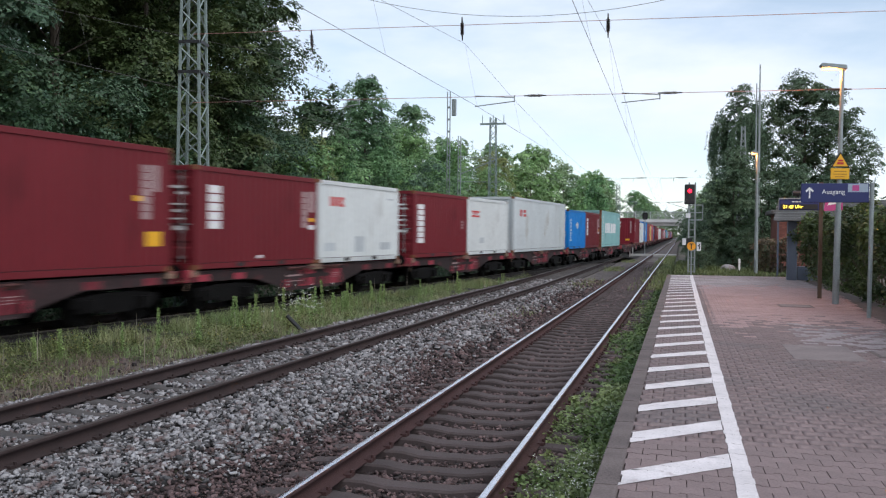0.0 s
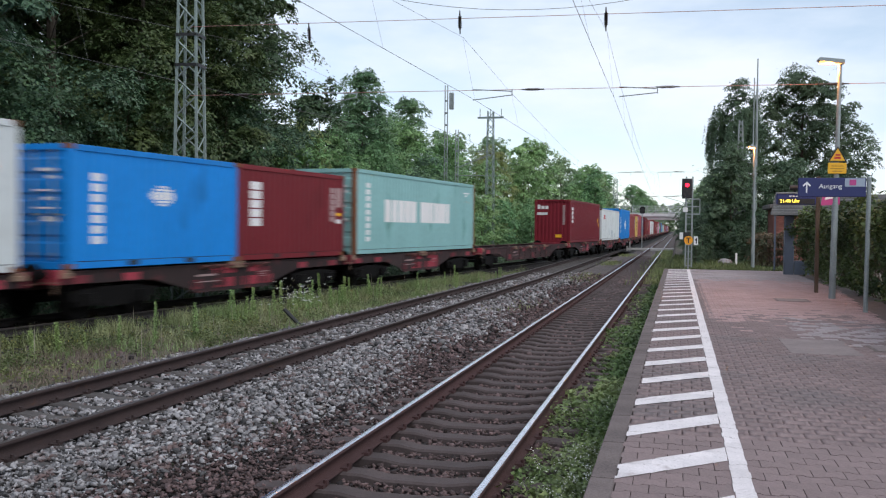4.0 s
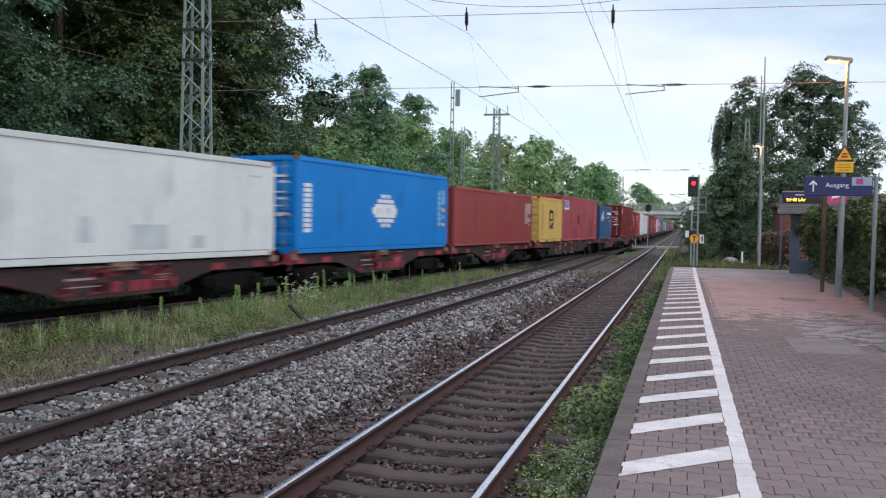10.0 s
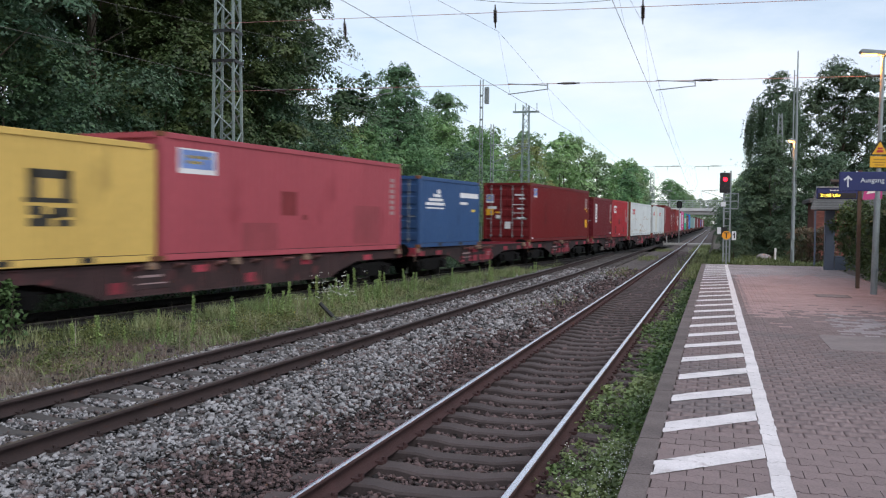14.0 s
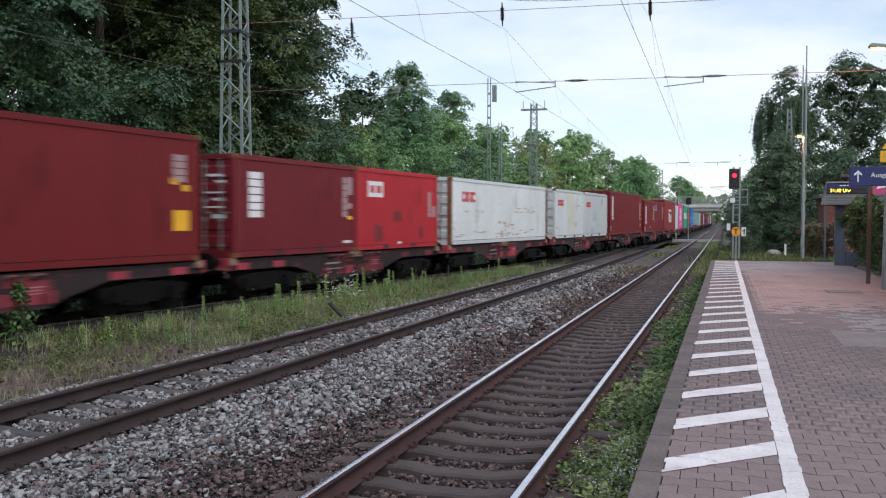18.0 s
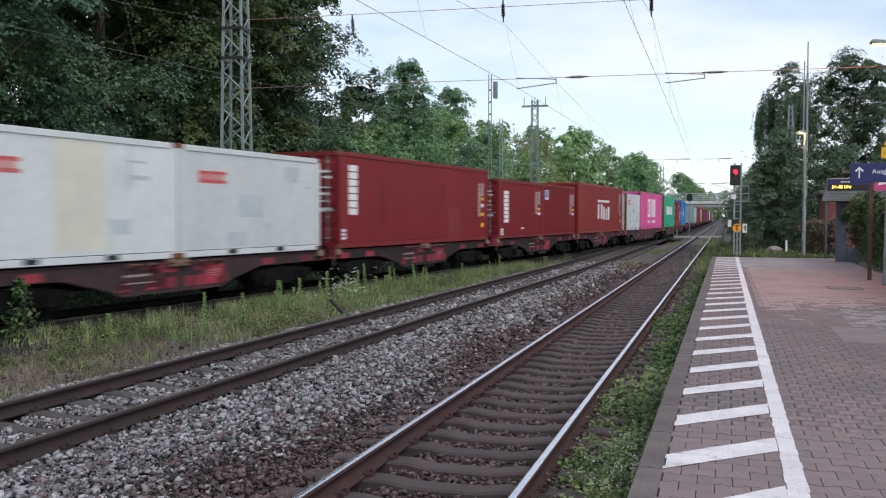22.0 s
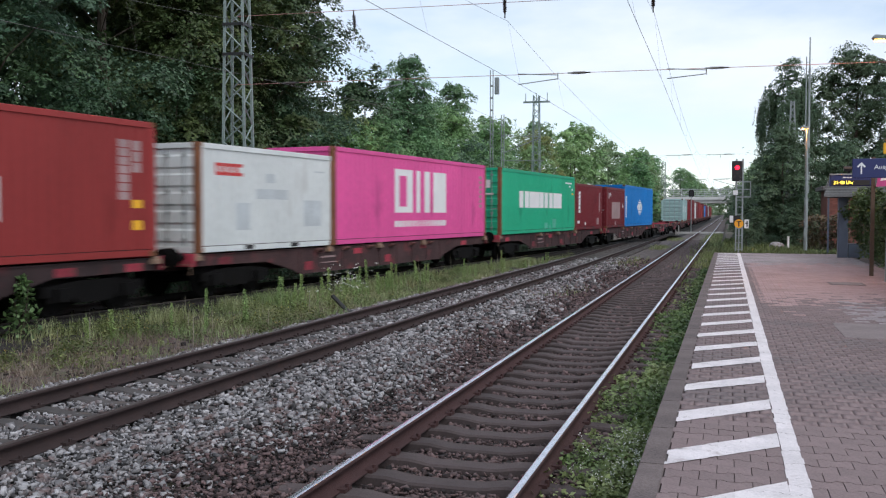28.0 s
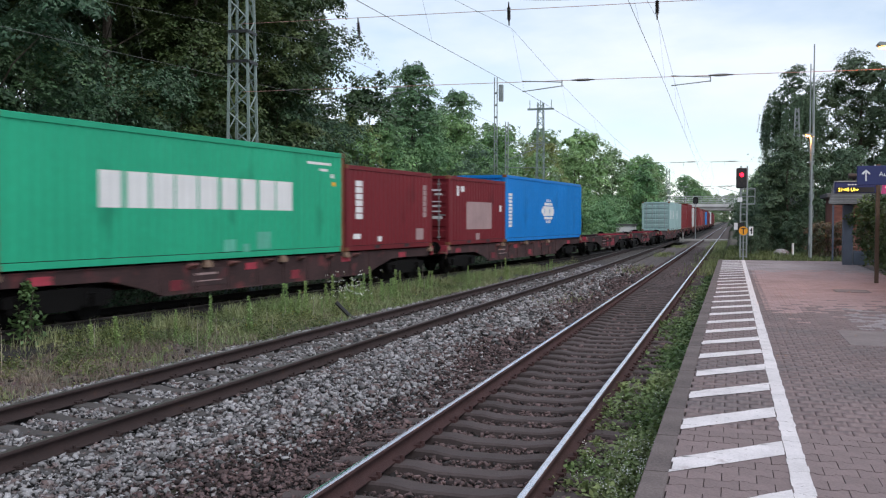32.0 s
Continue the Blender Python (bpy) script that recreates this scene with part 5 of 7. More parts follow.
    for s in (-1, 1):
        part("bogie", fr, None, thing, "black two-axle bogie", m=pose(0, s * bog, 0))
        for y in (-0.9, 0.9):
            w = part("wheelset", ax, None, thing, "dark steel axle with two wheels", m=pose(0, s * bog + y, WHEEL))
            part("wheel", wh, None, w, m=pose(0.7535, 0, 0))
            part("wheel", wh, None, w, m=pose(-0.7535, 0, 0, 0, 0, 180))
    return thing


TRAIN = []


def build_train():
    made = {}
    for a, b in WAGONS:
        size = "long" if b - a > 15 else "short"
        loaded = any(a - 0.5 < u < b for _, u, *_ in LOAD)
        if size not in made:
            made[size] = wagon(18.45 if size == "long" else 12.45, "grimy red-brown flat wagon for containers", M_WAGON_BROWN if size == "long" else None)
            w = made[size]
        else:
            w = copy_thing(made[size], Matrix())
        w["label"] = ("grimy red-brown flat wagon loaded with containers" if loaded else "empty grimy red-brown flat wagon for containers")
        TRAIN.append((w, (a + b) / 2, 0.0, 0.0, None))
    for paint, u, feet, high, label, marks, near, *ends in LOAD:
        length = 12.192 if feet == 40 else 6.058
        c, kind = container(paint, length, high, label, marks, bool(near), rods="g", rusty=(label.find("rust") > 0), end_marks=ends[0] if ends else (PLACARDS if near and u < 350 else ()))
        c["label"] = kind + " " + label
        mid = u + length / 2
        a, b = min(WAGONS, key=lambda w: abs((w[0] + w[1]) / 2 - mid))
        TRAIN.append((c, (a + b) / 2, mid - (a + b) / 2, DECK, None))


def motions():
    times = [0, 2, 4, 6, 8, 10, 12, 14, 16, 18, 20, 22, 24, 26, 28, 30, 32]
    for thing, u, along, up, _ in TRAIN:
        walk(thing, [(t, on_track(u - gone(t)) @ pose(0, along, up)) for t in times])
    # the wheels roll: a row for each sixth to fifth of a turn
    ts = np.linspace(0, 32, 1601)
    run = gone(ts)
    rolls = [float(np.interp(k * run[-1] / 480, run, ts)) for k in range(481)]
    rolls[-1] = 32.0
    for thing, u, *_ in TRAIN:
        for w in thing.children:
            if w.name.startswith("wheelset"):
                at = w.matrix_basis.translation.copy()
                walk(w, [(t, pose(*at, math.degrees(gone(t) / WHEEL))) for t in rolls])


build_train()


# ---------------------------------------------------------------- plants
def leaf_mesh(name, pts, size, rng, material, up=0.9, long=1.5, plain=False, face=None):
    """Many small folded leaves: each two triangles along a midrib; face gives the way that each leaf looks."""
    n = len(pts)
    d = rng.normal(0, 1, (n, 3))
    d[:, 2] = d[:, 2] * 0.6 - 0.25
    nor = rng.normal(0, 1, (n, 3))
    if face is None:
        nor[:, 2] = np.abs(nor[:, 2]) + up
    else:
        nor = face + nor * 0.42
        nor /= np.linalg.norm(nor, axis=1)[:, None] + 1e-9
        d -= nor * (d * nor).sum(1)[:, None]
    d /= np.linalg.norm(d, axis=1)[:, None] + 1e-9
    side = np.cross(d, nor)
    side /= np.linalg.norm(side, axis=1)[:, None] + 1e-9
    nor = np.cross(side, d)
    s = (size * rng.uniform(0.6, 1.35, n))[:, None]
    if plain:
        v = np.stack([pts + side * s * 0.6, pts + d * s * long * 0.82, pts - side * s * 0.6 + nor * s * 0.2], 1).reshape(-1, 3)
        return fast_mesh(name, v, np.arange(3 * n).reshape(-1, 3), material)
    a = pts
    b = pts + d * s * long
    mid = pts + d * s * long * 0.45 - nor * s * 0.12
    v = np.stack([a, mid + side * s * 0.5 + nor * s * 0.15, b, mid - side * s * 0.5 + nor * s * 0.15], 1).reshape(-1, 3)
    k = 4 * np.arange(n)
    f = np.stack([np.stack([k, k + 1, k + 2], -1), np.stack([k, k + 2, k + 3], -1)], 1).reshape(-1, 3)
    return fast_mesh(name, v, f, material)


def profile(shape, q, rx):
    """The crown's radius at the height q, from 0 at its foot to 1 at its top."""
    if shape == "round":
        return rx * math.sqrt(max(0.03, 1 - (2 * q - 0.85) ** 2 / 1.4))
    if shape == "cone":
        return rx * (1.0 - q ** 4.2) ** 0.95 + 0.08
    return rx * min(1.0, 0.75 + 0.4 * math.sin(q * 3.0)) * (1.0 if q < 0.8 else (1.12 - q) / 0.32)


def boughs(rng, h, base, rx, n, shape):
    """Root and tip of each bough: spread round the stem, uneven in length."""
    out = []
    for k in range(n):
        q = min(1.0, ((k + rng.uniform(0, 1)) / n) ** 0.92)
        z = base + (h - base) * q
        a = k * 2.4 + rng.normal(0, 0.5)
        r = profile(shape, q, rx) * rng.uniform(0.7, 0.97)
        root = max(base * 0.6, z - r * rng.uniform(0.35, 0.95))
        out.append((Vector((0, 0, root)), Vector((r * math.cos(a), r * math.sin(a), z))))
    return out


def crown_points(rng, limbs, clumps, per, spread, core=0.3):
    """Places and facing of the leaves: each bough bears rounded lobes, each lobe is roofed by drooping tufts."""
    tufts, lobes = 13, []
    for root, tip in limbs:
        d = np.array(tip - root)
        for f, k in ((rng.uniform(0.86, 0.97), 1.0), (rng.uniform(0.6, 0.75), 0.95), (rng.uniform(core, 0.5), 0.8)):
            lobes.append(np.append(np.array(root) + d * f + rng.normal(0, 0.25, 3) * spread, spread * 1.4 * k * rng.uniform(0.55, 1.15)))
    lobes = np.repeat(np.array(lobes), tufts, 0)
    n = len(lobes)
    m = max(3, int(round(clumps * per / n)))
    z = rng.uniform(-0.2, 1.0, n)
    a = rng.uniform(0, math.tau, n)
    flat = np.sqrt(1 - np.minimum(z * z, 0.98))
    u = np.stack([flat * np.cos(a), flat * np.sin(a), z], -1)
    reach = lobes[:, 3:] * rng.uniform(0.72, 1.06, (n, 1))
    c = lobes[:, :3] + u * reach * np.array([1, 1, 0.8])
    s = lobes[:, 3] * rng.uniform(0.24, 0.5, n)
    ang, rad = rng.uniform(0, math.tau, (n, m)), np.sqrt(rng.uniform(0, 1, (n, m)))
    px, py = rad * np.cos(ang), rad * np.sin(ang)
    pz = 0.35 - 0.6 * rad ** 2 + rng.normal(0, 0.14, (n, m)) - 0.5 * (px * u[:, :1] + py * u[:, 1:2]) * flat[:, None]
    p = np.stack([px, py, pz], -1) * s[:, None, None] + c[:, None]
    way = np.stack([px * 0.55, py * 0.55, 0 * px + 0.75], -1) + 0.75 * u[:, None]
    p, way = p.reshape(-1, 3), way.reshape(-1, 3)
    # stray shoots that stick out of the outline
    tips = np.repeat(np.array([t for _, t in limbs]), 8, 0)
    ways = np.repeat(np.array([(t - r).normalized() * 0.7 for r, t in limbs]) + rng.normal(0, 0.35, (len(limbs), 3)) + np.array([0, 0, 0.3]), 8, 0)
    q = tips + ways * spread * 1.35 * rng.uniform(0.3, 1.0, (len(tips), 1)) + rng.normal(0, 0.05, (len(tips), 3))
    return np.concatenate([p, q]), np.concatenate([way, ways])


def trunk_mesh(rng, h, r, limbs, thin=1.0):
    bm = bmesh.new()
    top = h * 0.9
    pts = [Vector((0, 0, -0.3))]
    for k in range(1, 6):
        pts.append(Vector((rng.uniform(-0.03, 0.03) * k, rng.uniform(-0.03, 0.03) * k, top * k / 5)))
    for k in range(5):
        tube(bm, pts[k], pts[k + 1], r * (1 - k / 5.5), r * (1 - (k + 1) / 5.5), n=8)
    for root, tip in limbs:
        m = root.lerp(tip, 0.5) + Vector((0, 0, 0.1 * (tip - root).length))
        q = r * 0.17 * thin * max(0.3, 1 - root.z / h)
        tube(bm, root, m, q, q * 0.6, n=4)
        tube(bm, m, tip, q * 0.6, q * 0.15, n=3)
    return mesh_of(bm, "trunk", M_BARK)


def crown_mesh(places, leaf, rng, material):
    return leaf_mesh("crown", places[0], leaf, rng, material, plain=True, face=places[1])


def tree_kind(seed, h, base, rx, clumps, per, spread, leaf, material, shape="round", r=0.22, limbs=0, core=0.3, thin=1.0):
    rng = np.random.default_rng(seed)
    wood = boughs(rng, h, base, rx, int(0.6 * (limbs or max(12, clumps // 9))), shape)
    return trunk_mesh(rng, h, r, wood, thin), crown_mesh(crown_points(rng, wood, clumps, per, 1.38 * spread, core), leaf * 1.12, rng, material)


def plant(kind, x, y, z, scale, turn, name, label, category, group):
    thing = empty(name, pose(x, y, z, 0, 0, turn), label, category, group)
    thing.scale = (scale, scale, scale)
    part("trunk", kind[0], None, thing, "brown bark")
    part("crown", kind[1], None, thing, "dense leaves with gaps")
    return thing


def weeping_kind(seed, h, rx):
    """A weeping birch: arching limbs with long hanging strands of small leaves."""
    rng = np.random.default_rng(seed)
    wood = boughs(rng, h, h * 0.3, rx * 0.8, 40, "column")
    p, way = crown_points(rng, wood, 420, 62, 0.34, 0.1)
    out = []
    for k in range(46):
        ca, cr = k * 2.4 + rng.normal(0, 0.3), rx * rng.uniform(0.3, 1.0) ** 0.6
        top, drop = h * (0.97 - 0.2 * (cr / rx) ** 2) - abs(rng.normal(0, 0.4)), rng.uniform(2.0, 5.2)
        for _ in range(13):
            n = int(rng.uniform(35, 80))
            ln, t = drop * rng.uniform(0.5, 1.0), rng.uniform(0, 1, n)
            x, y = cr * math.cos(ca) + rng.normal(0, 0.13), cr * math.sin(ca) + rng.normal(0, 0.13)
            out.append(np.stack([x + 0.03 * rng.normal(0, 1, n) + 0.2 * math.cos(ca) * t, y + 0.03 * rng.normal(0, 1, n), top - ln * t], -1))
    strands = np.concatenate(out)
    side = strands * np.array([0.5, 0.5, 0.0]) + np.array([0, 0, 0.4])
    return trunk_mesh(rng, h, 0.14, wood, 0.6), leaf_mesh("crown", np.concatenate([p, strands]), 0.06, rng, M_LEAF_SHADE, plain=True, face=np.concatenate([way, side]))


def build_trees():
    big = [tree_kind(11, 17, 0.6, 4.6, 900, 120, 0.66, 0.08, M_LEAF_DARK, "round", 0.3, 84, 0.22), tree_kind(12, 16, 0.6, 4.4, 900, 120, 0.62, 0.08, M_LEAF_OLIVE_DARK, "round", 0.28, 78, 0.22),
           tree_kind(14, 16.5, 0.6, 4.4, 900, 120, 0.6, 0.078, M_LEAF_BLUE, "round", 0.28, 80, 0.22)]
    back = tree_kind(13, 17, 0.6, 5.2, 330, 60, 1.1, 0.24, M_LEAF_DARK, "round", 0.35)
    mid = [tree_kind(21, 11, 0.4, 3.0, 520, 64, 0.5, 0.092, M_LEAF, "round", 0.18, 58, 0.22), tree_kind(22, 11.4, 0.4, 2.3, 560, 64, 0.4, 0.085, M_LEAF_CONE, "cone", 0.17, 72, 0.2),
           tree_kind(23, 10, 0.4, 2.5, 440, 64, 0.42, 0.088, M_LEAF_LIGHT, "column", 0.16, 60, 0.22), tree_kind(24, 11, 0.4, 3.0, 500, 64, 0.5, 0.092, M_LEAF_OLIVE, "round", 0.18, 58, 0.22)]
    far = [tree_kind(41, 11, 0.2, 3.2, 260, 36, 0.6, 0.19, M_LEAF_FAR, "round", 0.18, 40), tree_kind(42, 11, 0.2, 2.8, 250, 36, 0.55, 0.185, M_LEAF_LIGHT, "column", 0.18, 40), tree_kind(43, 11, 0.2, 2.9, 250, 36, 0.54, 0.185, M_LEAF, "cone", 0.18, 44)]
    low = [tree_kind(31, 4.6, 0.1, 2.1, 170, 54, 0.36, 0.066, M_LEAF, "round", 0.07, 30), tree_kind(32, 4.2, 0.1, 2.0, 170, 54, 0.36, 0.066, M_LEAF_LIGHT, "round", 0.07, 28), tree_kind(33, 4.8, 0.1, 2.1, 170, 54, 0.36, 0.066, M_LEAF_GREY, "round", 0.07, 30),
           tree_kind(34, 4.6, 0.1, 2.1, 90, 44, 0.5, 0.125, M_LEAF, "round", 0.07, 20)]
    dark = [tree_kind(36, 4.6, 0.1, 2.1, 230, 66, 0.34, 0.046, M_LEAF_BUSH, "round", 0.07, 30), tree_kind(37, 4.7, 0.1, 2.1, 230, 66, 0.34, 0.046, M_LEAF_OLIVE_DARK, "round", 0.07, 30), tree_kind(38, 4.6, 0.1, 2.1, 230, 66, 0.34, 0.046, M_LEAF_BLUE, "round", 0.07, 30)]
    rng = random.Random(4)
    G = "trees behind the freight track"
    # kind, place, size; kinds: dark, olive, blue-green, far behind
    for k, x, y, s in ((0, -22.0, 14.5, 1.0), (2, -20.4, 20.6, 1.08), (1, -20.6, 27.0, 1.08), (1, -20.2, 32.0, 1.1), (0, -22.1, 40.0, 1.3), (0, -20.6, 36.4, 1.15), (3, -27, 24, 1.15), (3, -27.5, 33, 1.2), (3, -28.5, 41, 1.1), (0, -26.4, 44.0, 1.35), (3, -25.5, 47, 0.5), (3, -25, 54, 0.52), (3, -25, 62, 0.68), (3, -25, 71, 0.66), (3, -25, 82, 0.6)):
        plant((big + [back])[k], x, y, -0.3, s, rng.uniform(0, 360), "tree", ("tall dark green", "tall olive-green", "tall blue-green", "tall dark green")[k] + " broadleaf tree behind the track", "tree", G)
    for k, x, y, s in ((3, -18.4, 43.4, 0.66), (0, -18.0, 47.8, 0.67), (1, -18.6, 53.4, 1.02), (0, -18.8, 57.5, 0.82), (2, -18.4, 61.5, 0.94), (1, -19.7, 66.5, 1.03), (2, -17.6, 69.5, 0.9), (0, -19.2, 76, 0.84), (2, -17.4, 84, 0.84),
                       (3, -18.5, 92, 0.92), (2, -16.4, 100, 0.98), (3, -20.8, 47, 0.68)):
        plant(mid[k], x, y, -0.3, s, rng.uniform(0, 360), "tree", ("mid-green broadleaf tree", "pointed dark green tree", "light green airy tree", "olive-green broadleaf tree")[k] + " at the edge of the wood", "tree", G)
    for k, x, y, s in ((0, -23, 92, 1.05), (1, -17.0, 107, 1.1), (0, -17.4, 114, 1.1), (2, -10.5, 121, 0.84), (1, -12.0, 128, 0.95), (0, -11.8, 136, 0.93), (1, -13.3, 145, 1.03), (0, -13.2, 153, 0.98), (0, -14.8, 162, 1.12), (2, -15.0, 172, 0.98), (0, -17.0, 182, 1.0), (1, -17.9, 194, 0.86), (0, -20.6, 208, 0.95), (2, -21.2, 222, 0.82), (0, -22.9, 238, 0.9),
                       (0, -23, 116, 1.2), (0, -17.2, 140, 1.12), (0, -19.5, 170, 1.08), (2, -14.4, 300, 1.4), (2, -22.5, 290, 1.7), (2, -14, 345, 1.5), (2, -14, 390, 1.5), (0, -14, 440, 1.5), (0, -14, 520, 1.5), (0, -13, 620, 1.5), (0, -34, 915, 2.4), (0, -24, 908, 2.6), (0, -15, 912, 2.3), (0, -8, 906, 2.2), (0, -1, 910, 2.4), (0, 7, 905, 2.3), (0, 15, 912, 2.6), (0, 26, 908, 2.5)):
        plant(far[k], x, y, -0.3, s, rng.uniform(0, 360), "tree", ("light green broadleaf tree", "light green airy tree", "mid-green pointed tree")[k] + " along the line", "tree", G)
    y = 16.0
    while y < 130:
        k = rng.randrange(3) if y < 75 else 3
        x = (-17.4 if y < 45 else -15.6 if y < 80 else -13.2) + rng.uniform(-0.8, 0.6)
        plant((dark if y < 40 else low)[k], x, y, -0.3, rng.uniform(0.75, 1.12), rng.uniform(0, 360), "shrub", (("deep green", "olive-green", "blue-green") if y < 40 else ("mid-green", "light green", "grey-green", "mid-green"))[k] + " dense shrub behind the track", "shrub", "shrubs behind the freight track")
        y += 2.5 if y < 60 else 4.5
    for k, x, y, s in ((0, -18.3, 20.5, 1.5), (2, -17.9, 24.2, 1.65), (0, -18.2, 27.6, 1.5), (1, -17.7, 31.0, 1.6), (0, -18.1, 34.4, 1.7), (2, -18.0, 38.0, 1.6), (1, -17.2, 40.6, 1.45), (0, -17.4, 51.0, 1.5), (1, -16.9, 55.6, 1.35), (2, -16.6, 60.0, 1.4), (0, -16.8, 65.0, 1.5)):
        plant((dark if y < 39 else low)[k], x, y, -0.3, s, rng.uniform(0, 360), "tree", (("deep green", "olive-green", "blue-green") if y < 39 else ("mid-green", "light green", "grey-green"))[k] + " young tree" + " at the edge of the wood", "tree", G)
    # the right-hand side, beyond the platform
    G2 = "trees beyond the platform"
    plant(weeping_kind(51, 10.7, 1.75), 3.4, 59, 0.3, 1.0, 20, "tree", "weeping birch with long hanging strands of leaves", "tree", G2)
    plant(tree_kind(53, 11.3, 0.8, 3.75, 950, 84, 0.52, 0.078, M_LEAF_SHADE, "round", 0.2, 80, 0.15), 7.3, 61, 0.3, 1.0, 140, "tree", "dark green broadleaf tree beyond the platform", "tree", G2)
    airy = tree_kind(52, 10.4, 4.2, 2.5, 380, 84, 0.34, 0.066, M_LEAF_SHADE, "round", 0.16, 50, 0.3, 0.6)
    plant(airy, 9.7, 62, 0.3, 0.92, 75, "tree", "open-crowned broadleaf tree with bare limbs showing", "tree", G2)
    plant(airy, 13.6, 60, 0.3, 0.56, 310, "tree", "open-crowned broadleaf tree with bare limbs showing", "tree", G2)
    plant(tree_kind(54, 5.9, 0.2, 2.0, 420, 84, 0.38, 0.062, M_LEAF_SHADE, "cone", 0.1, 46), 2.7, 51.5, 0.3, 1.0, 60, "tree", "dense dark green bushy tree beyond the platform end", "tree", G2)
    for k, x, y, s in ((0, 9, 88, 0.7), (0, 7, 110, 0.7), (0, 7, 135, 0.85), (0, 7.5, 165, 1.0), (0, 8, 200, 1.2), (0, 8.5, 238, 1.3), (0, 8, 310, 1.5), (0, 7, 400, 1.6), (0, 7, 520, 1.6), (0, 7, 640, 1.6)):
        plant(far[k], x, y, 0.35, s, rng.uniform(0, 360), "tree", "dark green broadleaf tree beyond the platform", "tree", G2)
    shade = tree_kind(35, 4.6, 0.1, 2.1, 150, 80, 0.36, 0.07, M_LEAF_SHADE, "round", 0.07, 30)
    for x, y, s in ((1.7, 53, 0.62), (4.3, 53, 0.95), (2.0, 57, 0.72), (6.2, 55, 1.15), (1.9, 68, 0.85), (5.2, 56, 1.2), (8.2, 57, 1.1), (2.2, 84, 0.85), (2.6, 104, 1.0), (2.8, 126, 1.1), (3.0, 150, 1.2), (1.2, 48.5, 0.40), (3.0, 47.5, 0.42), (0.8, 43.5, 0.26), (1.0, 60, 0.55), (1.1, 74, 0.66), (1.4, 94, 0.85), (1.7, 116, 1.0), (2.0, 138, 1.1)):
        plant(shade, x, y, 0.4, s, rng.uniform(0, 360), "shrub", "dark green shrub beyond the platform end", "shrub", "shrubs beyond the platform")


def hedge(name, x0, x1, y0, y1, h, label, seed, leaf=0.068, dens=5200, material=None):
    """A clipped hedge: a dark woody core and leaves over its faces."""
    thing = empty(name, Matrix(), label, "hedge")
    bm = bmesh.new()
    rng = np.random.default_rng(seed)
    for k in range(int((y1 - y0) / 0.35)):
        y = y0 + k * 0.35 + rng.uniform(-0.1, 0.1)
        x = (x0 + x1) / 2 + rng.uniform(-0.3, 0.3)
        p = Vector((x, y, 0.3))
        for _ in range(4):
            e = Vector((rng.uniform(x0, x1), y + rng.uniform(-0.5, 0.5), 0.5 + rng.uniform(0.5, 0.95) * (h - 0.5)))
            tube(bm, p, e, 0.02, 0.006, n=4)
    part("woody_core", bm, M_BARK, thing, "bare brown stems")["kind"] = "stuff"
    sets = []
    for _ in range(int((y1 - y0) * (h + 0.6) * 15)):
        cy, q = rng.uniform(y0, y1), rng.uniform(0, 1)
        top = h + 0.2 * math.sin(cy * 1.9 + seed) + 0.12 * math.sin(cy * 5.1)
        cz = 0.45 + (top - 0.45) * q ** 0.8
        bulge = 0.28 * math.sin(cy * 1.3 + seed) + 0.14 * math.sin(cy * 3.7 + cz * 2)
        cx = x0 - bulge * math.sin((cz - 0.3) / h * 2.4) + 0.62 * (1 - q) + abs(rng.normal(0, 0.15)) + (0.35 * max(0, q - 0.75) * 4)
        if rng.uniform(0, 1) < 0.22:
            cx, cz = rng.uniform(x0 + 0.2, x1), top - 0.05
        m = int(dens / 130 * rng.uniform(0.5, 1.4))
        p = rng.normal(0, 1, (m, 3))
        p *= (rng.uniform(0, 1, m) ** 0.42 / (np.linalg.norm(p, axis=1) + 1e-9))[:, None]
        sets.append(np.array([cx, cy, cz]) + p * np.array([0.2, 0.24, 0.15]) * rng.uniform(0.7, 1.4))
    pts = np.concatenate(sets)
    x, y, z = pts[:, 0], pts[:, 1], np.maximum(pts[:, 2], 0.42)
    part("leaves", leaf_mesh("leaves", np.stack([x, y, z], -1), leaf, rng, material or M_LEAF_HEDGE), None, thing, "dense dark and yellow-green leaves")
    return thing


def build_hedges():
    hedge("hedge", 3.88, 6.0, 15.5, 34.7, 2.6, "tall overgrown green hedge beside the platform", 7, dens=6500)
    hedge("hedge", 3.75, 5.0, 9.0, 15.5, 2.2, "tall overgrown green hedge beside the platform", 9, dens=5000)
    h = hedge("hedge", -1.0, 0.3, 0, 1.9, 1.75, "low clipped hedge of reddish leaves behind the platform", 13, dens=6500, material=M_LEAF_RED)
    h.matrix_basis = pose(4.95, 42.2, 0.05, 0, 0, 90)


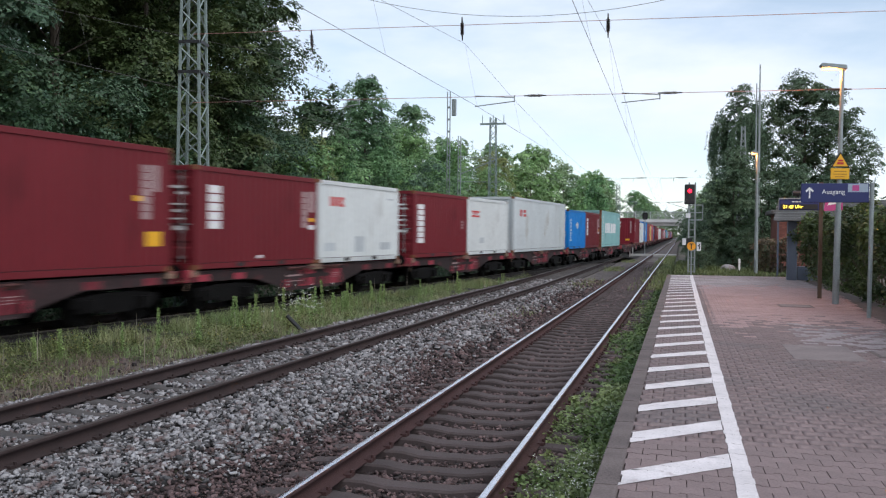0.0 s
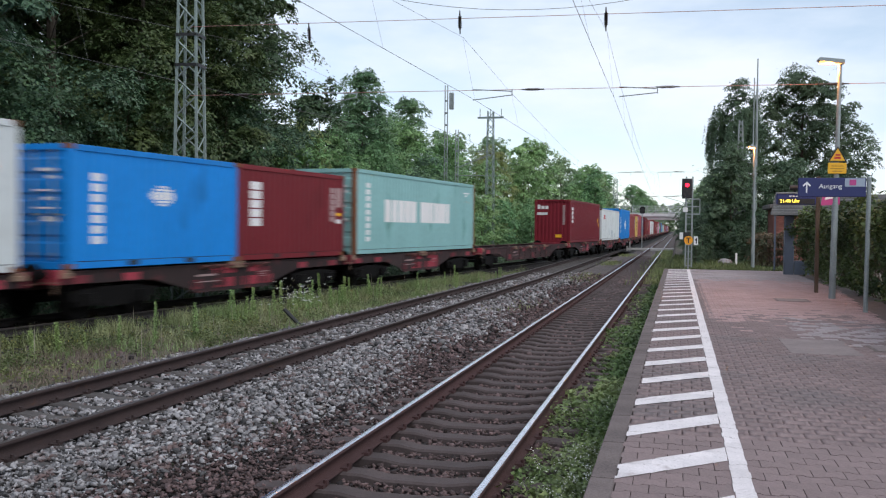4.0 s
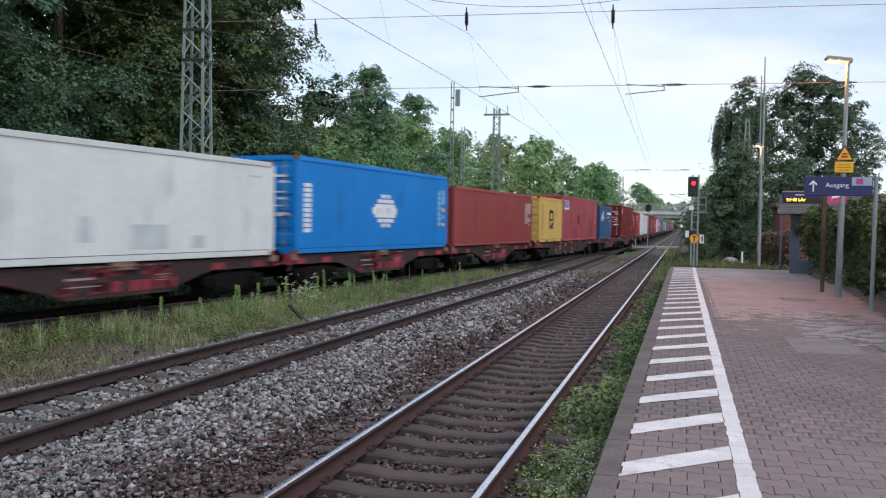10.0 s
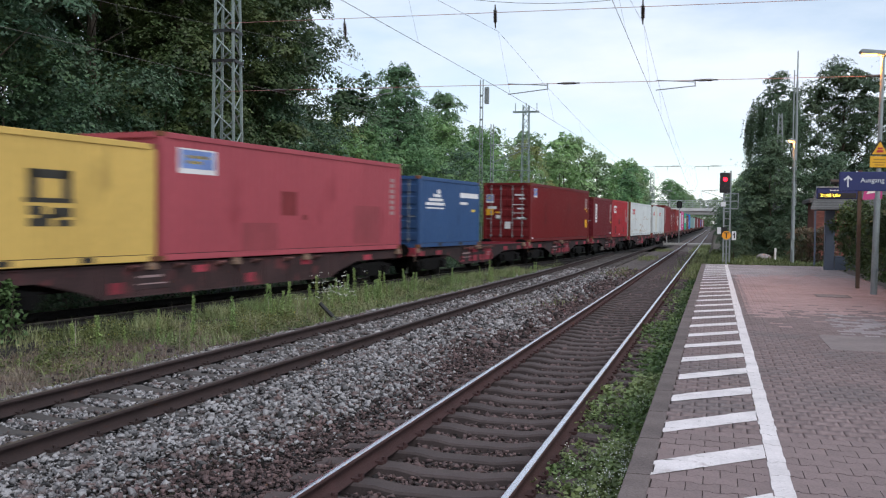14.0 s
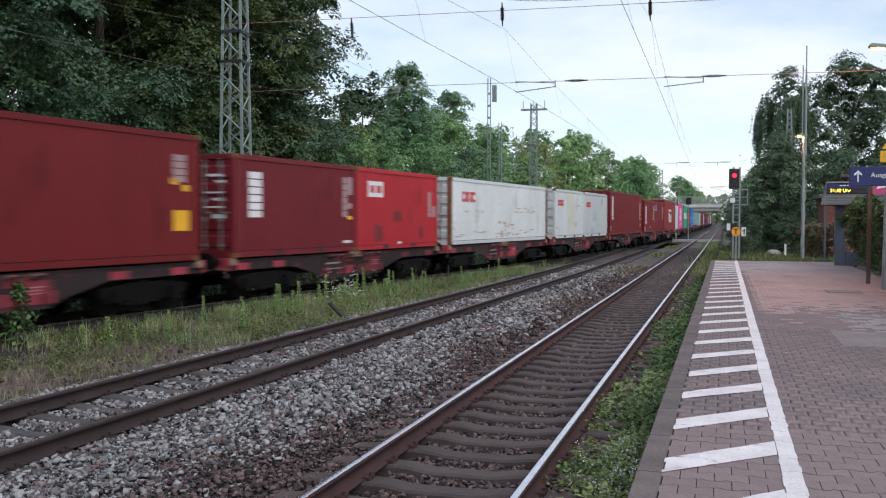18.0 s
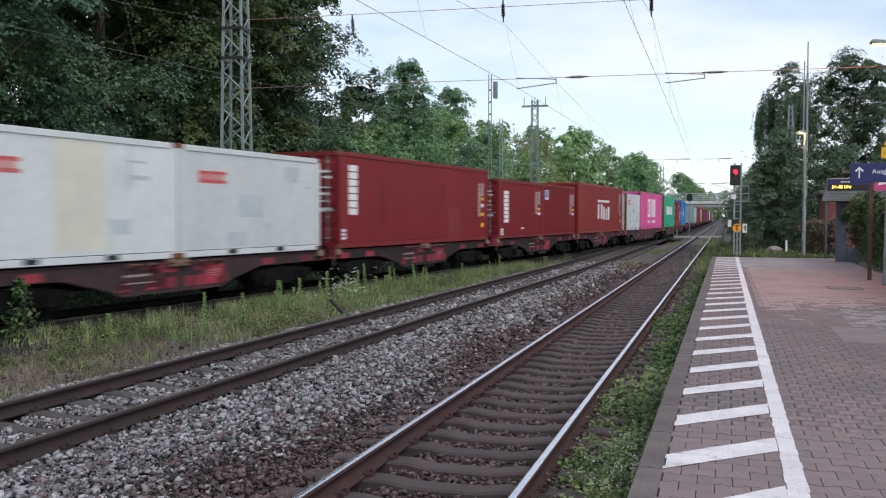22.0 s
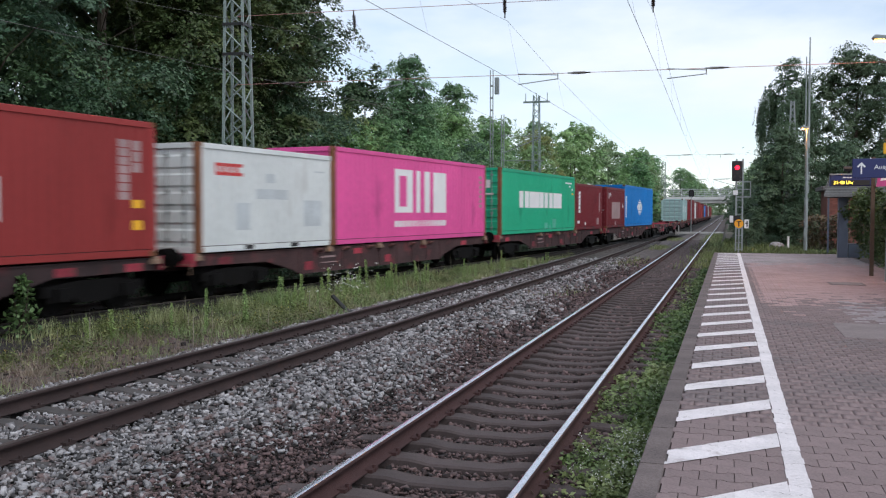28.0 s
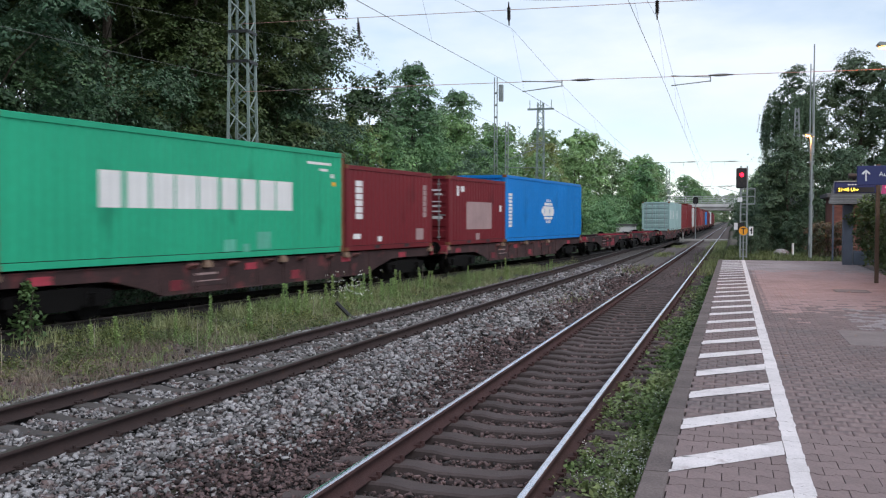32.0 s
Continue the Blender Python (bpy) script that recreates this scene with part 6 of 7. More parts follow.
def blades(name, pts, height, rng, material, width=0.012, lean=0.35):
    """Grass blades: thin bent triangles."""
    n = len(pts)
    a = rng.uniform(0, math.tau, n)
    hgt = height * rng.uniform(0.4, 1.25, n)
    dx, dy = np.cos(a), np.sin(a)
    w = width * rng.uniform(0.7, 1.4, n)
    ln = lean * hgt * rng.uniform(0.1, 1.2, n)
    base = pts
    l0 = base + np.stack([-dy * w, dx * w, 0 * w], -1)
    l1 = base - np.stack([-dy * w, dx * w, 0 * w], -1)
    mid = base + np.stack([dx * ln * 0.35, dy * ln * 0.35, hgt * 0.6], -1)
    m0, m1 = mid + np.stack([-dy * w, dx * w, 0 * w], -1) * 0.7, mid - np.stack([-dy * w, dx * w, 0 * w], -1) * 0.7
    tip = base + np.stack([dx * ln, dy * ln, hgt], -1)
    v = np.stack([l0, l1, m1, m0, tip], 1).reshape(-1, 3)
    k = 5 * np.arange(n)
    f = np.concatenate([np.stack([k, k + 1, k + 2], -1), np.stack([k, k + 2, k + 3], -1), np.stack([k + 3, k + 2, k + 4], -1)])
    return fast_mesh(name, v, f, material)


UMBEL = (-9.0, 21.2)


def build_weeds():
    rng = np.random.default_rng(21)
    # low leafy weeds between the platform track and the edge stones, in cushions
    near, far = [], []
    for y0, y1, per in ((-7, 2.2, 20), (2.2, 11, 105), (11, 22, 62), (22, 37.5, 30)):
        for _ in range(int((y1 - y0) * per)):
            y = rng.uniform(y0, y1)
            x = -0.5 - 0.93 * rng.uniform(0, 1) ** 1.1
            lush = 0.5 + 0.5 * math.sin(y * 1.15 + 1.0) * math.sin(y * 0.47 + 2.0)
            if x < -1.05 and rng.uniform(0, 1) > 0.3 + 0.6 * lush:
                continue
            r = rng.uniform(0.07, 0.16) * (0.8 + 0.5 * lush)
            top = (0.14 + 0.32 * lush * rng.uniform(0.4, 1.2)) * (1.0 if x > -0.95 else 0.5)
            m = int(rng.uniform(60, 130) * (1.0 if y < 11 else 0.55 if y < 22 else 0.4))
            p = rng.normal(0, 1, (m, 3))
            p *= (rng.uniform(0, 1, m) ** 0.4 / (np.linalg.norm(p, axis=1) + 1e-9))[:, None]
            p = np.array([x, y, -0.26]) + p * np.array([r, r * 1.25, top])
            p = p[(p[:, 2] > -0.27) & (p[:, 0] < -0.51)]
            (near if 2 < y < 11 else far).append(p)
    for sets, leaf in ((near, 0.034), (far, 0.05)):
        tagged(new("weeds", leaf_mesh("weeds", np.concatenate(sets), leaf, rng, M_WEED, up=1.6, plain=leaf > 0.04)), "low leafy green weeds growing against the platform edge", "weeds", kind="stuff")
    p = np.concatenate(near)
    c = p[(p[:, 2] > -0.14) & (rng.uniform(0, 1, len(p)) < 0.11) & (np.sin(p[:, 1] * 1.7 + 0.4) > -0.1)]
    rep = np.repeat(c, 6, 0) + rng.normal(0, 0.017, (len(c) * 6, 3)) + np.array([0, 0, 0.045])
    tagged(new("flowers", leaf_mesh("flowers", rep, 0.012, rng, M_FLOWER, up=2, long=1.0)), "tiny white flowers among the weeds", "flowers", kind="stuff")
    # strip between the middle track and the freight track: hazy dry grass, yellow-green tufts, dark flowering cushions, bare soil
    tufts, dry, leafy, yellow, white, bushy = [], [], [], [], [], []

    def cushion(x, y, z, r, top, m):
        p = rng.normal(0, 1, (m, 3))
        p *= (rng.uniform(0, 1, m) ** 0.4 / (np.linalg.norm(p, axis=1) + 1e-9))[:, None]
        return np.array([x, y, z + 0.03]) + np.abs(p * np.array([0, 0, top])) + p * np.array([r, r, 0])
    for y0, y1, per in ((8.5, 20, 190), (20, 34, 150), (34, 62, 26)):
        for _ in range(int((y1 - y0) * per)):
            y = rng.uniform(y0, y1)
            lo, hi = float(c_x(y)) + 1.0, float(b_x(y)) - 1.78
            if hi < lo + 0.2:
                continue
            q = rng.uniform(0, 1)
            x = lo + (hi - lo) * q
            lush = math.sin(x * 1.9 + y * 0.7) + math.sin(y * 1.1 - x * 0.8)
            far = min(1.0, max(0.0, (y - 13) / 8))
            z = float(ground_z(np.array(x), np.array(y))) - 0.02
            if rng.uniform(0, 1) < 0.4 * (1 - far) or rng.uniform(0, 1) < 0.75 * max(0.0, q - 0.45) or (lush < -1.3 and rng.uniform(0, 1) < 0.6):
                continue
            kind = rng.uniform(0, 1)
            spot = rng.normal(0, 1, (int(rng.uniform(10, 30)), 3)) * np.array([0.12, 0.12, 0.0]) + np.array([x, y, z])
            if kind < 0.68 - 0.36 * far:
                dry.append(spot)
            elif kind < 0.76 + 0.06 * far:
                tufts.append(spot)
            elif kind < 0.90:
                leafy.append(cushion(x, y, z, rng.uniform(0.06, 0.16), rng.uniform(0.08, 0.3) * (1.3 - 0.8 * q), int(rng.uniform(20, 50))))
            elif (y < 20 and lush > 0.1) or rng.uniform(0, 1) < 0.25:
                p = cushion(x, y, z, rng.uniform(0.14, 0.3), rng.uniform(0.22, 0.42), int(rng.uniform(130, 260)))
                bushy.append(p)
                if rng.uniform(0, 1) < 0.5:
                    yellow.append(p[p[:, 2] > p[:, 2].mean()][:12] + np.array([0, 0, 0.03]))
    fringe = []
    for _ in range(900):
        y = rng.uniform(16.5, 42) if rng.uniform(0, 1) < 0.93 else rng.uniform(8.5, 16.5)
        x = float(c_x(y)) + 1.25 + abs(rng.normal(0, 0.4))
        if math.sin(y * 2.3) + math.sin(y * 0.9 + 1.0) > -0.9:
            fringe.append(rng.normal(0, 1, (int(rng.uniform(8, 22)), 3)) * np.array([0.12, 0.14, 0.0]) + np.array([x, y, -0.36]))
    for _ in range(46):
        c = np.array([UMBEL[0] + rng.normal(0, 0.28), UMBEL[1] + rng.normal(0, 0.7), -0.3 + rng.uniform(0.45, 1.05)])
        white.append(c + rng.normal(0, 1, (9, 3)) * np.array([0.03, 0.03, 0.008]))
        leafy.append(np.stack([np.full(10, c[0]) + rng.normal(0, 0.03, 10), np.full(10, c[1]) + rng.normal(0, 0.03, 10), rng.uniform(-0.3, c[2], 10)], -1))
    tagged(new("grass", blades("grass", np.concatenate(tufts), 0.21, rng, M_GRASS, 0.006, 1.0)), "yellow-green grass tufts between the tracks", "grass", kind="stuff")
    tagged(new("grass", blades("grass", np.concatenate(fringe), 0.4, rng, M_GRASS, 0.007, 0.7)), "rank green grass along the freight track", "grass", kind="stuff")
    straw = np.concatenate(dry)
    tagged(new("grass", blades("grass", straw, 0.15, rng, M_GRASS_DRY, 0.005, 1.3)), "hazy dry brown grass between the tracks", "grass", kind="stuff")
    tagged(new("grass", blades("grass", straw[::700], 0.7, rng, M_STALK, 0.007, 0.08)), "single pale dry stalks between the tracks", "grass", kind="stuff")
    tagged(new("weeds", leaf_mesh("weeds", np.concatenate(bushy), 0.028, rng, M_CUSHION, up=0.8)), "dark olive cushions of flowering weeds between the tracks", "weeds", kind="stuff")
    tagged(new("weeds", leaf_mesh("weeds", np.concatenate(leafy), 0.03, rng, M_WEED_STRIP, up=0.6)), "green leafy weeds between the tracks", "weeds", kind="stuff")
    tagged(new("flowers", leaf_mesh("flowers", np.concatenate(yellow), 0.013, rng, M_FLOWER_Y, up=2, long=1.0)), "small yellow flowers in the grass strip", "flowers", kind="stuff")
    if white:
        tagged(new("flowers", leaf_mesh("flowers", np.concatenate(white), 0.026, rng, M_FLOWER, up=2, long=1.0)), "small white flowers in the grass strip", "flowers", kind="stuff")
    # dark undergrowth behind the freight track
    sets = []
    for _ in range(900):
        y = rng.uniform(9, 75)
        x = float(c_x(y)) - 2.5 - 1.8 * rng.uniform(0, 1) ** 1.4
        top = 0.25 + 0.28 * (float(c_x(y)) - x - 2.0) + rng.uniform(0, 0.25)
        m = int(rng.uniform(20, 45))
        p = rng.normal(0, 1, (m, 3)) * np.array([0.2, 0.22, 0.0])
        p[:, 2] = rng.uniform(0, top, m)
        sets.append(np.array([x, y, -0.36]) + p)
    tagged(new("undergrowth", leaf_mesh("undergrowth", np.concatenate(sets), 0.075, rng, M_LEAF_SHADE, plain=True)), "dark green undergrowth behind the freight track", "weeds", kind="stuff")
    # grass beyond the platform end and under the shrubs
    n = 9000
    x, y = rng.uniform(-0.4, 5.5, n), 37.9 + rng.uniform(0, 1, n) ** 1.6 * 22
    tagged(new("grass", blades("grass", np.stack([x, y, ground_z(x, y)], -1), 0.17, rng, M_CUSHION, 0.02, 0.8)), "rough green grass beyond the platform end", "grass", kind="stuff")
    n = 5000
    y = rng.uniform(38, 100, n)
    x = -0.9 + rng.normal(0, 0.45, n)
    tagged(new("grass", blades("grass", np.stack([x, y, -0.3 + 0 * x], -1), 0.3, rng, M_WEED_STRIP, 0.02, 0.7)), "rough grass along the platform track", "grass", kind="stuff")
    n = 5200
    y = rng.uniform(16, 90, n)
    cx = (a_x(y) + b_x(y)) / 2
    x = cx + rng.normal(0, 0.35, n)
    keep = (np.sin(y * 0.33) + rng.normal(0, 0.3, n) > 0.5) & (y > 24)
    tagged(new("grass", blades("grass", np.stack([x, y, -0.22 + 0 * x], -1)[keep], 0.14, rng, M_WEED_STRIP, 0.014, 1.0)), "patches of green weeds between the tracks", "grass", kind="stuff")


def tall_weed(seed, h):
    """An upright spike of leaves, thick below and pointed above."""
    rng = np.random.default_rng(seed)
    n = 330
    q = rng.uniform(0.05, 1, n)
    r = (0.022 + 0.075 * (1 - q) ** 1.2) * rng.uniform(0.2, 1.1, n)
    a = rng.uniform(0, math.tau, n)
    pts = np.stack([r * np.cos(a), r * np.sin(a), q * h], -1)
    return leaf_mesh("stalk_leaves", pts, 0.032, rng, M_SPIKE, up=0.4, long=1.6)


def build_tall_weeds():
    kinds = [tall_weed(k, 0.75 + 0.12 * k) for k in range(4)]
    stems = []
    for k in range(4):
        bm = bmesh.new()
        tube(bm, (0, 0, -0.05), (0.02, 0, 0.72 + 0.12 * k), 0.012, 0.005, n=5)
        stems.append(mesh_of(bm, "stem", M_WEED))
    rng = random.Random(17)
    nests = [(-0.1, 20.4, 12), (0.1, 22.0, 9), (-0.3, 23.6, 14), (0.0, 25.0, 12), (-0.4, 26.6, 9), (-0.2, 28.4, 9)]
    spots = [(dx + rng.gauss(0, 0.3), y + rng.gauss(0, 0.35)) for dx, y, n in nests for _ in range(n)] + [(rng.uniform(-0.8, 0.9), rng.uniform(12.5, 18.5)) for _ in range(7)] + [(rng.uniform(-0.6, 0.2), rng.uniform(29, 42)) for _ in range(16)]
    for dx, y in spots:
        x = float(c_x(y)) + 2.75 + dx
        ob = empty("tall_weed", Matrix(), "upright leafy green weed beside the freight track", "weed", "tall weeds between the tracks")
        k = rng.randrange(4)
        part("stem", stems[k], None, ob)
        part("leaves", kinds[k], None, ob)
        ob.matrix_basis = pose(x, y, -0.34, rng.uniform(-6, 6), rng.uniform(-6, 6), rng.uniform(0, 360)) @ Matrix.Scale(0.34 + 0.62 * rng.uniform(0, 1) ** 1.7, 4)


def build_sapling():
    rng = np.random.default_rng(77)
    t = empty("sapling", pose(-12.35, 13.9, -0.35) @ Matrix.Scale(1.2, 4), "leafy green sapling beside the freight track", "sapling")
    bm = bmesh.new()
    for k in range(4):
        tube(bm, (0, 0, 0), (0.12 * math.cos(k * 2.1), 0.12 * math.sin(k * 2.1), 0.9 - 0.12 * k), 0.012, 0.004, n=5)
    part("stem", bm, M_BARK, t)
    q = rng.uniform(0.1, 1, 420)
    a = rng.uniform(0, math.tau, 420)
    r = (0.38 * (1 - q) + 0.06) * rng.uniform(0.2, 1, 420)
    part("leaves", leaf_mesh("leaves", np.stack([r * np.cos(a), r * np.sin(a), q * 1.05], -1), 0.062, rng, M_SAPLING), None, t)


build_trees()
build_sapling()
build_hedges()
build_weeds()
build_tall_weeds()


# ---------------------------------------------------------------- overhead line
def lattice_mast(x, y, h, w0, w1, label, turn=0.0, panels=11, name="lattice_mast", material=None, z=-0.3, split=False):
    thing = empty(name, pose(x, y, z, 0, 0, turn), label, "lattice mast")
    mt = material or M_MAST
    leg = 0.055 * w0
    for sx in (-1, 1):
        for sy in (-1, 1):
            bm = bmesh.new()
            a, b = Vector((sx * w0 / 2, sy * w0 / 2, 0)), Vector((sx * w1 / 2, sy * w1 / 2, h))
            tube(bm, a, b, leg * 1.25, leg, n=4)
            part("leg", bm, mt, thing)
    hs = [h * (1 - (1 - k / panels) ** 1.0) for k in range(panels + 1)]
    for face in range(4):
        bm = bmesh.new()
        rot = Matrix.Rotation(face * math.pi / 2, 4, "Z")
        for k in range(panels):
            za, zb = hs[k], hs[k + 1]
            wa, wb = (w0 + (w1 - w0) * za / h) / 2, (w0 + (w1 - w0) * zb / h) / 2
            zm, wm = (za + zb) / 2, (wa + wb) / 2
            for p, q in (((-wa, -wa, za), (wm, -wm, zm)), ((wm, -wm, zm), (-wb, -wb, zb))):
                one = bmesh.new() if split else bm
                tube(one, rot @ Vector(p), rot @ Vector(q), leg * 0.6, n=4)
                if split:
                    part("brace", one, mt, thing)
        if split:
            bm.free()
        else:
            part("bracing", bm, mt, thing)["kind"] = "stuff"
    return thing


def insulator(x, y, z, length, axis, name="insulator"):
    """A stack of porcelain sheds on a rod, hanging (z) or lying (x)."""
    bm = bmesh.new()
    d = Vector((0, 0, -1)) if axis == "z" else Vector((1, 0, 0))
    tube(bm, (0, 0, 0), d * length, 0.018, n=6)
    n = 9
    for k in range(n):
        c = d * length * (0.2 + 0.6 * k / (n - 1))
        w = (0.06 if axis == "z" else 0.042) if 0 < k < n - 1 else 0.03
        tube(bm, c - d * 0.018, c + d * 0.018, w, w * 0.62, n=10)
    return bm


def build_overhead():
    Y = 24.5
    left, right = -14.3, 7.2
    m = lattice_mast(left - 0.1, 25.4, 13.5, 0.80, 0.42, "tall grey-green lattice mast of the overhead line", 7, panels=12, split=True)
    for z, w in ((8.0, 0.66), (7.1, 0.68)):
        bm = bmesh.new()
        box(bm, -w / 2, w / 2, -w / 2 - 0.03, -w / 2 - 0.01, z, z + 0.09)
        box(bm, w / 2 + 0.01, w / 2 + 0.03, -w / 2, w / 2, z, z + 0.09)
        part("clamp_band", bm, M_BLACK, m, "dark clamp band")
    lattice_mast(right, Y, 12.5, 1.0, 0.5, "tall grey-green lattice mast of the overhead line", 0, panels=12)
    span = empty("cross_span", Matrix(), "wire span across the tracks with insulators and steady arms", "overhead line")

    def line(x, za, zb):
        k = (x - left) / (right - left)
        return za + (zb - za) * k
    wire("upper_span_wire", [(x, Y, line(x, 7.83, 7.52)) for x in np.linspace(left + 0.4, right, 12)], 0.008, M_WIRE_RED, span)
    wire("upper_span_wire", [(x, Y, 11.2 - 3.35 * (1 - ((x + 3.5) / 11) ** 2)) for x in np.linspace(left + 0.4, right, 30)], 0.007, M_WIRE, span)
    wire("lower_span_wire", [(x, Y, line(x, 5.83, 5.66)) for x in np.linspace(left + 0.4, right, 12)], 0.008, M_WIRE_RED, span)
    for x0, out, z0 in ((-1.91, -1.54, 7.83), (-5.82, -5.43, 7.92), (-10.2, -9.9, 7.78)):
        part("insulator", insulator(0, 0, 0, 0.62, "z"), M_INSUL, span, "dark porcelain insulator", m=pose(x0, Y, z0, 6 if x0 > -9 else 10))
    for xi in (-0.62, -4.1, 3.4, -12.5):
        part("insulator", insulator(0, 0, 0, 0.6, "x"), M_INSUL, span, "dark porcelain insulator", m=pose(xi, Y, line(xi, 5.83, 5.66), 0, 0.5, 0))
    for out, inn in ((-1.54, -0.57), (-5.43, -4.36), (-9.75, -8.75)):
        bm = bmesh.new()
        zt = line(inn, 5.83, 5.66)
        tube(bm, (out, Y, zt + 0.03), (inn, Y, zt - 0.04), 0.014, n=6)
        tube(bm, (inn, Y, zt + 0.02), (inn, Y, zt - 0.16), 0.014, n=6)
        tube(bm, (inn, Y, zt - 0.14), (out, Y, 5.50), 0.014, n=6)
        part("steady_arm", bm, M_GALV, span, "thin steel steady arm")
    # contact and carrying wires with droppers
    for name, cx, zig, mz in (("contact_line", a_x, 0.55, 7.2), ("contact_line", b_x, 1.15, 7.2), ("contact_line", c_x, 1.1, 7.15)):
        thing = empty(name, Matrix(), "contact wire hung by droppers from a carrying wire", "overhead line")
        supports = [-42, Y, 86, 146, 206, 270, 340, 420, 520, 640]
        cpts, mpts = [], []
        for k in range(len(supports) - 1):
            a, b = supports[k], supports[k + 1]
            for q in np.linspace(0, 1, 10)[:-1]:
                y = a + (b - a) * q
                za = zig if k % 2 == 1 else zig - 0.75
                zb = zig - 0.75 if k % 2 == 1 else zig
                off = (za + (zb - za) * q) if y > Y else zig + (0.1 if cx is a_x else -0.1) * (Y - y) / 12
                x = float(cx(y)) + (off if b < 330 else 0)
                cpts.append((x, y, 5.5))
                xm = float(cx(y)) + (0.35 if cx is a_x else (0.8 if cx is b_x else 0.75)) * (1 if y < 100 else 0)
                z = mz - 1.35 * (1 - (2 * q - 1) ** 2)
                mpts.append((xm, y, z))
        wire("contact_wire", cpts, 0.005, M_WIRE, thing)
        wire("carrying_wire", mpts, 0.004, M_WIRE, thing)
        for p, q in list(zip(cpts, mpts))[1:40]:
            if q[2] - p[2] > 0.2 and p[1] > 0:
                wire("dropper", [p, q], 0.002, M_WIRE, thing)
    for y, x0, x1, z, spots in ((60.5, -14.7, 5.6, 5.72, (-2.9, -0.4)), (106.0, -12.5, 4.6, 5.75, (-3.05, -0.7))):
        t = empty("cross_span", Matrix(), "thin wire span across the tracks with dark insulators", "overhead line")
        wire("lower_span_wire", [(x0, y, z), (x1, y, z)], 0.003, M_WIRE, t)
        for x in spots:
            part("insulator", insulator(0, 0, 0, 0.72, "x"), M_INSUL, t, "dark porcelain insulator", m=pose(x, y, z))
            bm = bmesh.new()
            tube(bm, (x - 0.9, y, z - 0.02), (x, y, z - 0.02), 0.014, n=5)
            tube(bm, (x - 0.1, y, z), (x - 0.1, y, z - 0.22), 0.012, n=5)
            part("steady_arm", bm, M_GALV, t, "thin steel steady arm")
    # single masts further along
    def pole(x, y, h, arm, label, lattice=False, z=-0.3):
        if lattice:
            t = lattice_mast(x, y, h, 0.62, 0.38, label, 0, panels=10, z=z)
        else:
            t = empty("catenary_mast", pose(x, y, z), label, "catenary mast")
            bm = bmesh.new()
            for s in (-0.09, 0.09):
                box(bm, s - 0.02, s + 0.02, -0.06, 0.06, 0, h)
            for k in range(int(h / 0.8)):
                box(bm, -0.09, 0.09, -0.05, 0.05, 0.3 + k * 0.8, 0.42 + k * 0.8)
            part("post", bm, M_GALV, t)
        if arm:
            bm = bmesh.new()
            tube(bm, (0, 0, 6.4), (arm, 0, 7.4), 0.035, n=6)
            tube(bm, (0, 0, 7.6), (arm, 0, 7.45), 0.025, n=6)
            tube(bm, (0, 0, 5.9), (arm * 1.1, 0, 5.85), 0.025, n=6)
            part("bracket_arm", bm, M_GALV, t)
        return t
    m = pole(-15.1, 60, 11.8, 0, "slim steel catenary mast with a grey box")
    bm = bmesh.new()
    box(bm, 0.22, 0.5, -0.12, 0.12, 10.2, 11.3)
    part("switch_box", bevelled(bm, 0.02), M_GALV, m, "grey switch box")
    m = lattice_mast(-15.2, 75.5, 12.0, 0.75, 0.45, "lattice mast with a crossarm at its top", 0, panels=12)
    bm = bmesh.new()
    box(bm, -1.1, 1.1, -0.06, 0.06, 11.4, 11.55)
    for x in (-0.9, 0, 0.9):
        tube(bm, (x, 0, 11.5), (x, 0, 12.2), 0.03, n=6)
    part("crossarm", bm, M_MAST, m)
    pole(-14.7, 61.5, 9.0, 2.6, "slim steel catenary mast with bracket arm")
    for y in (146, 206, 270, 340, 420, 520, 640):
        pole(float(c_x(y)) - 3.2, y, 8.2, 3.0, "slim steel catenary mast with bracket arm")
        pole(A_X + 3.3, y, 8.2, -3.2, "slim steel catenary mast with bracket arm")
    lattice_mast(-9.9, 152, 10.5, 0.9, 0.5, "grey lattice mast beside the track", 0, panels=10)


build_overhead()


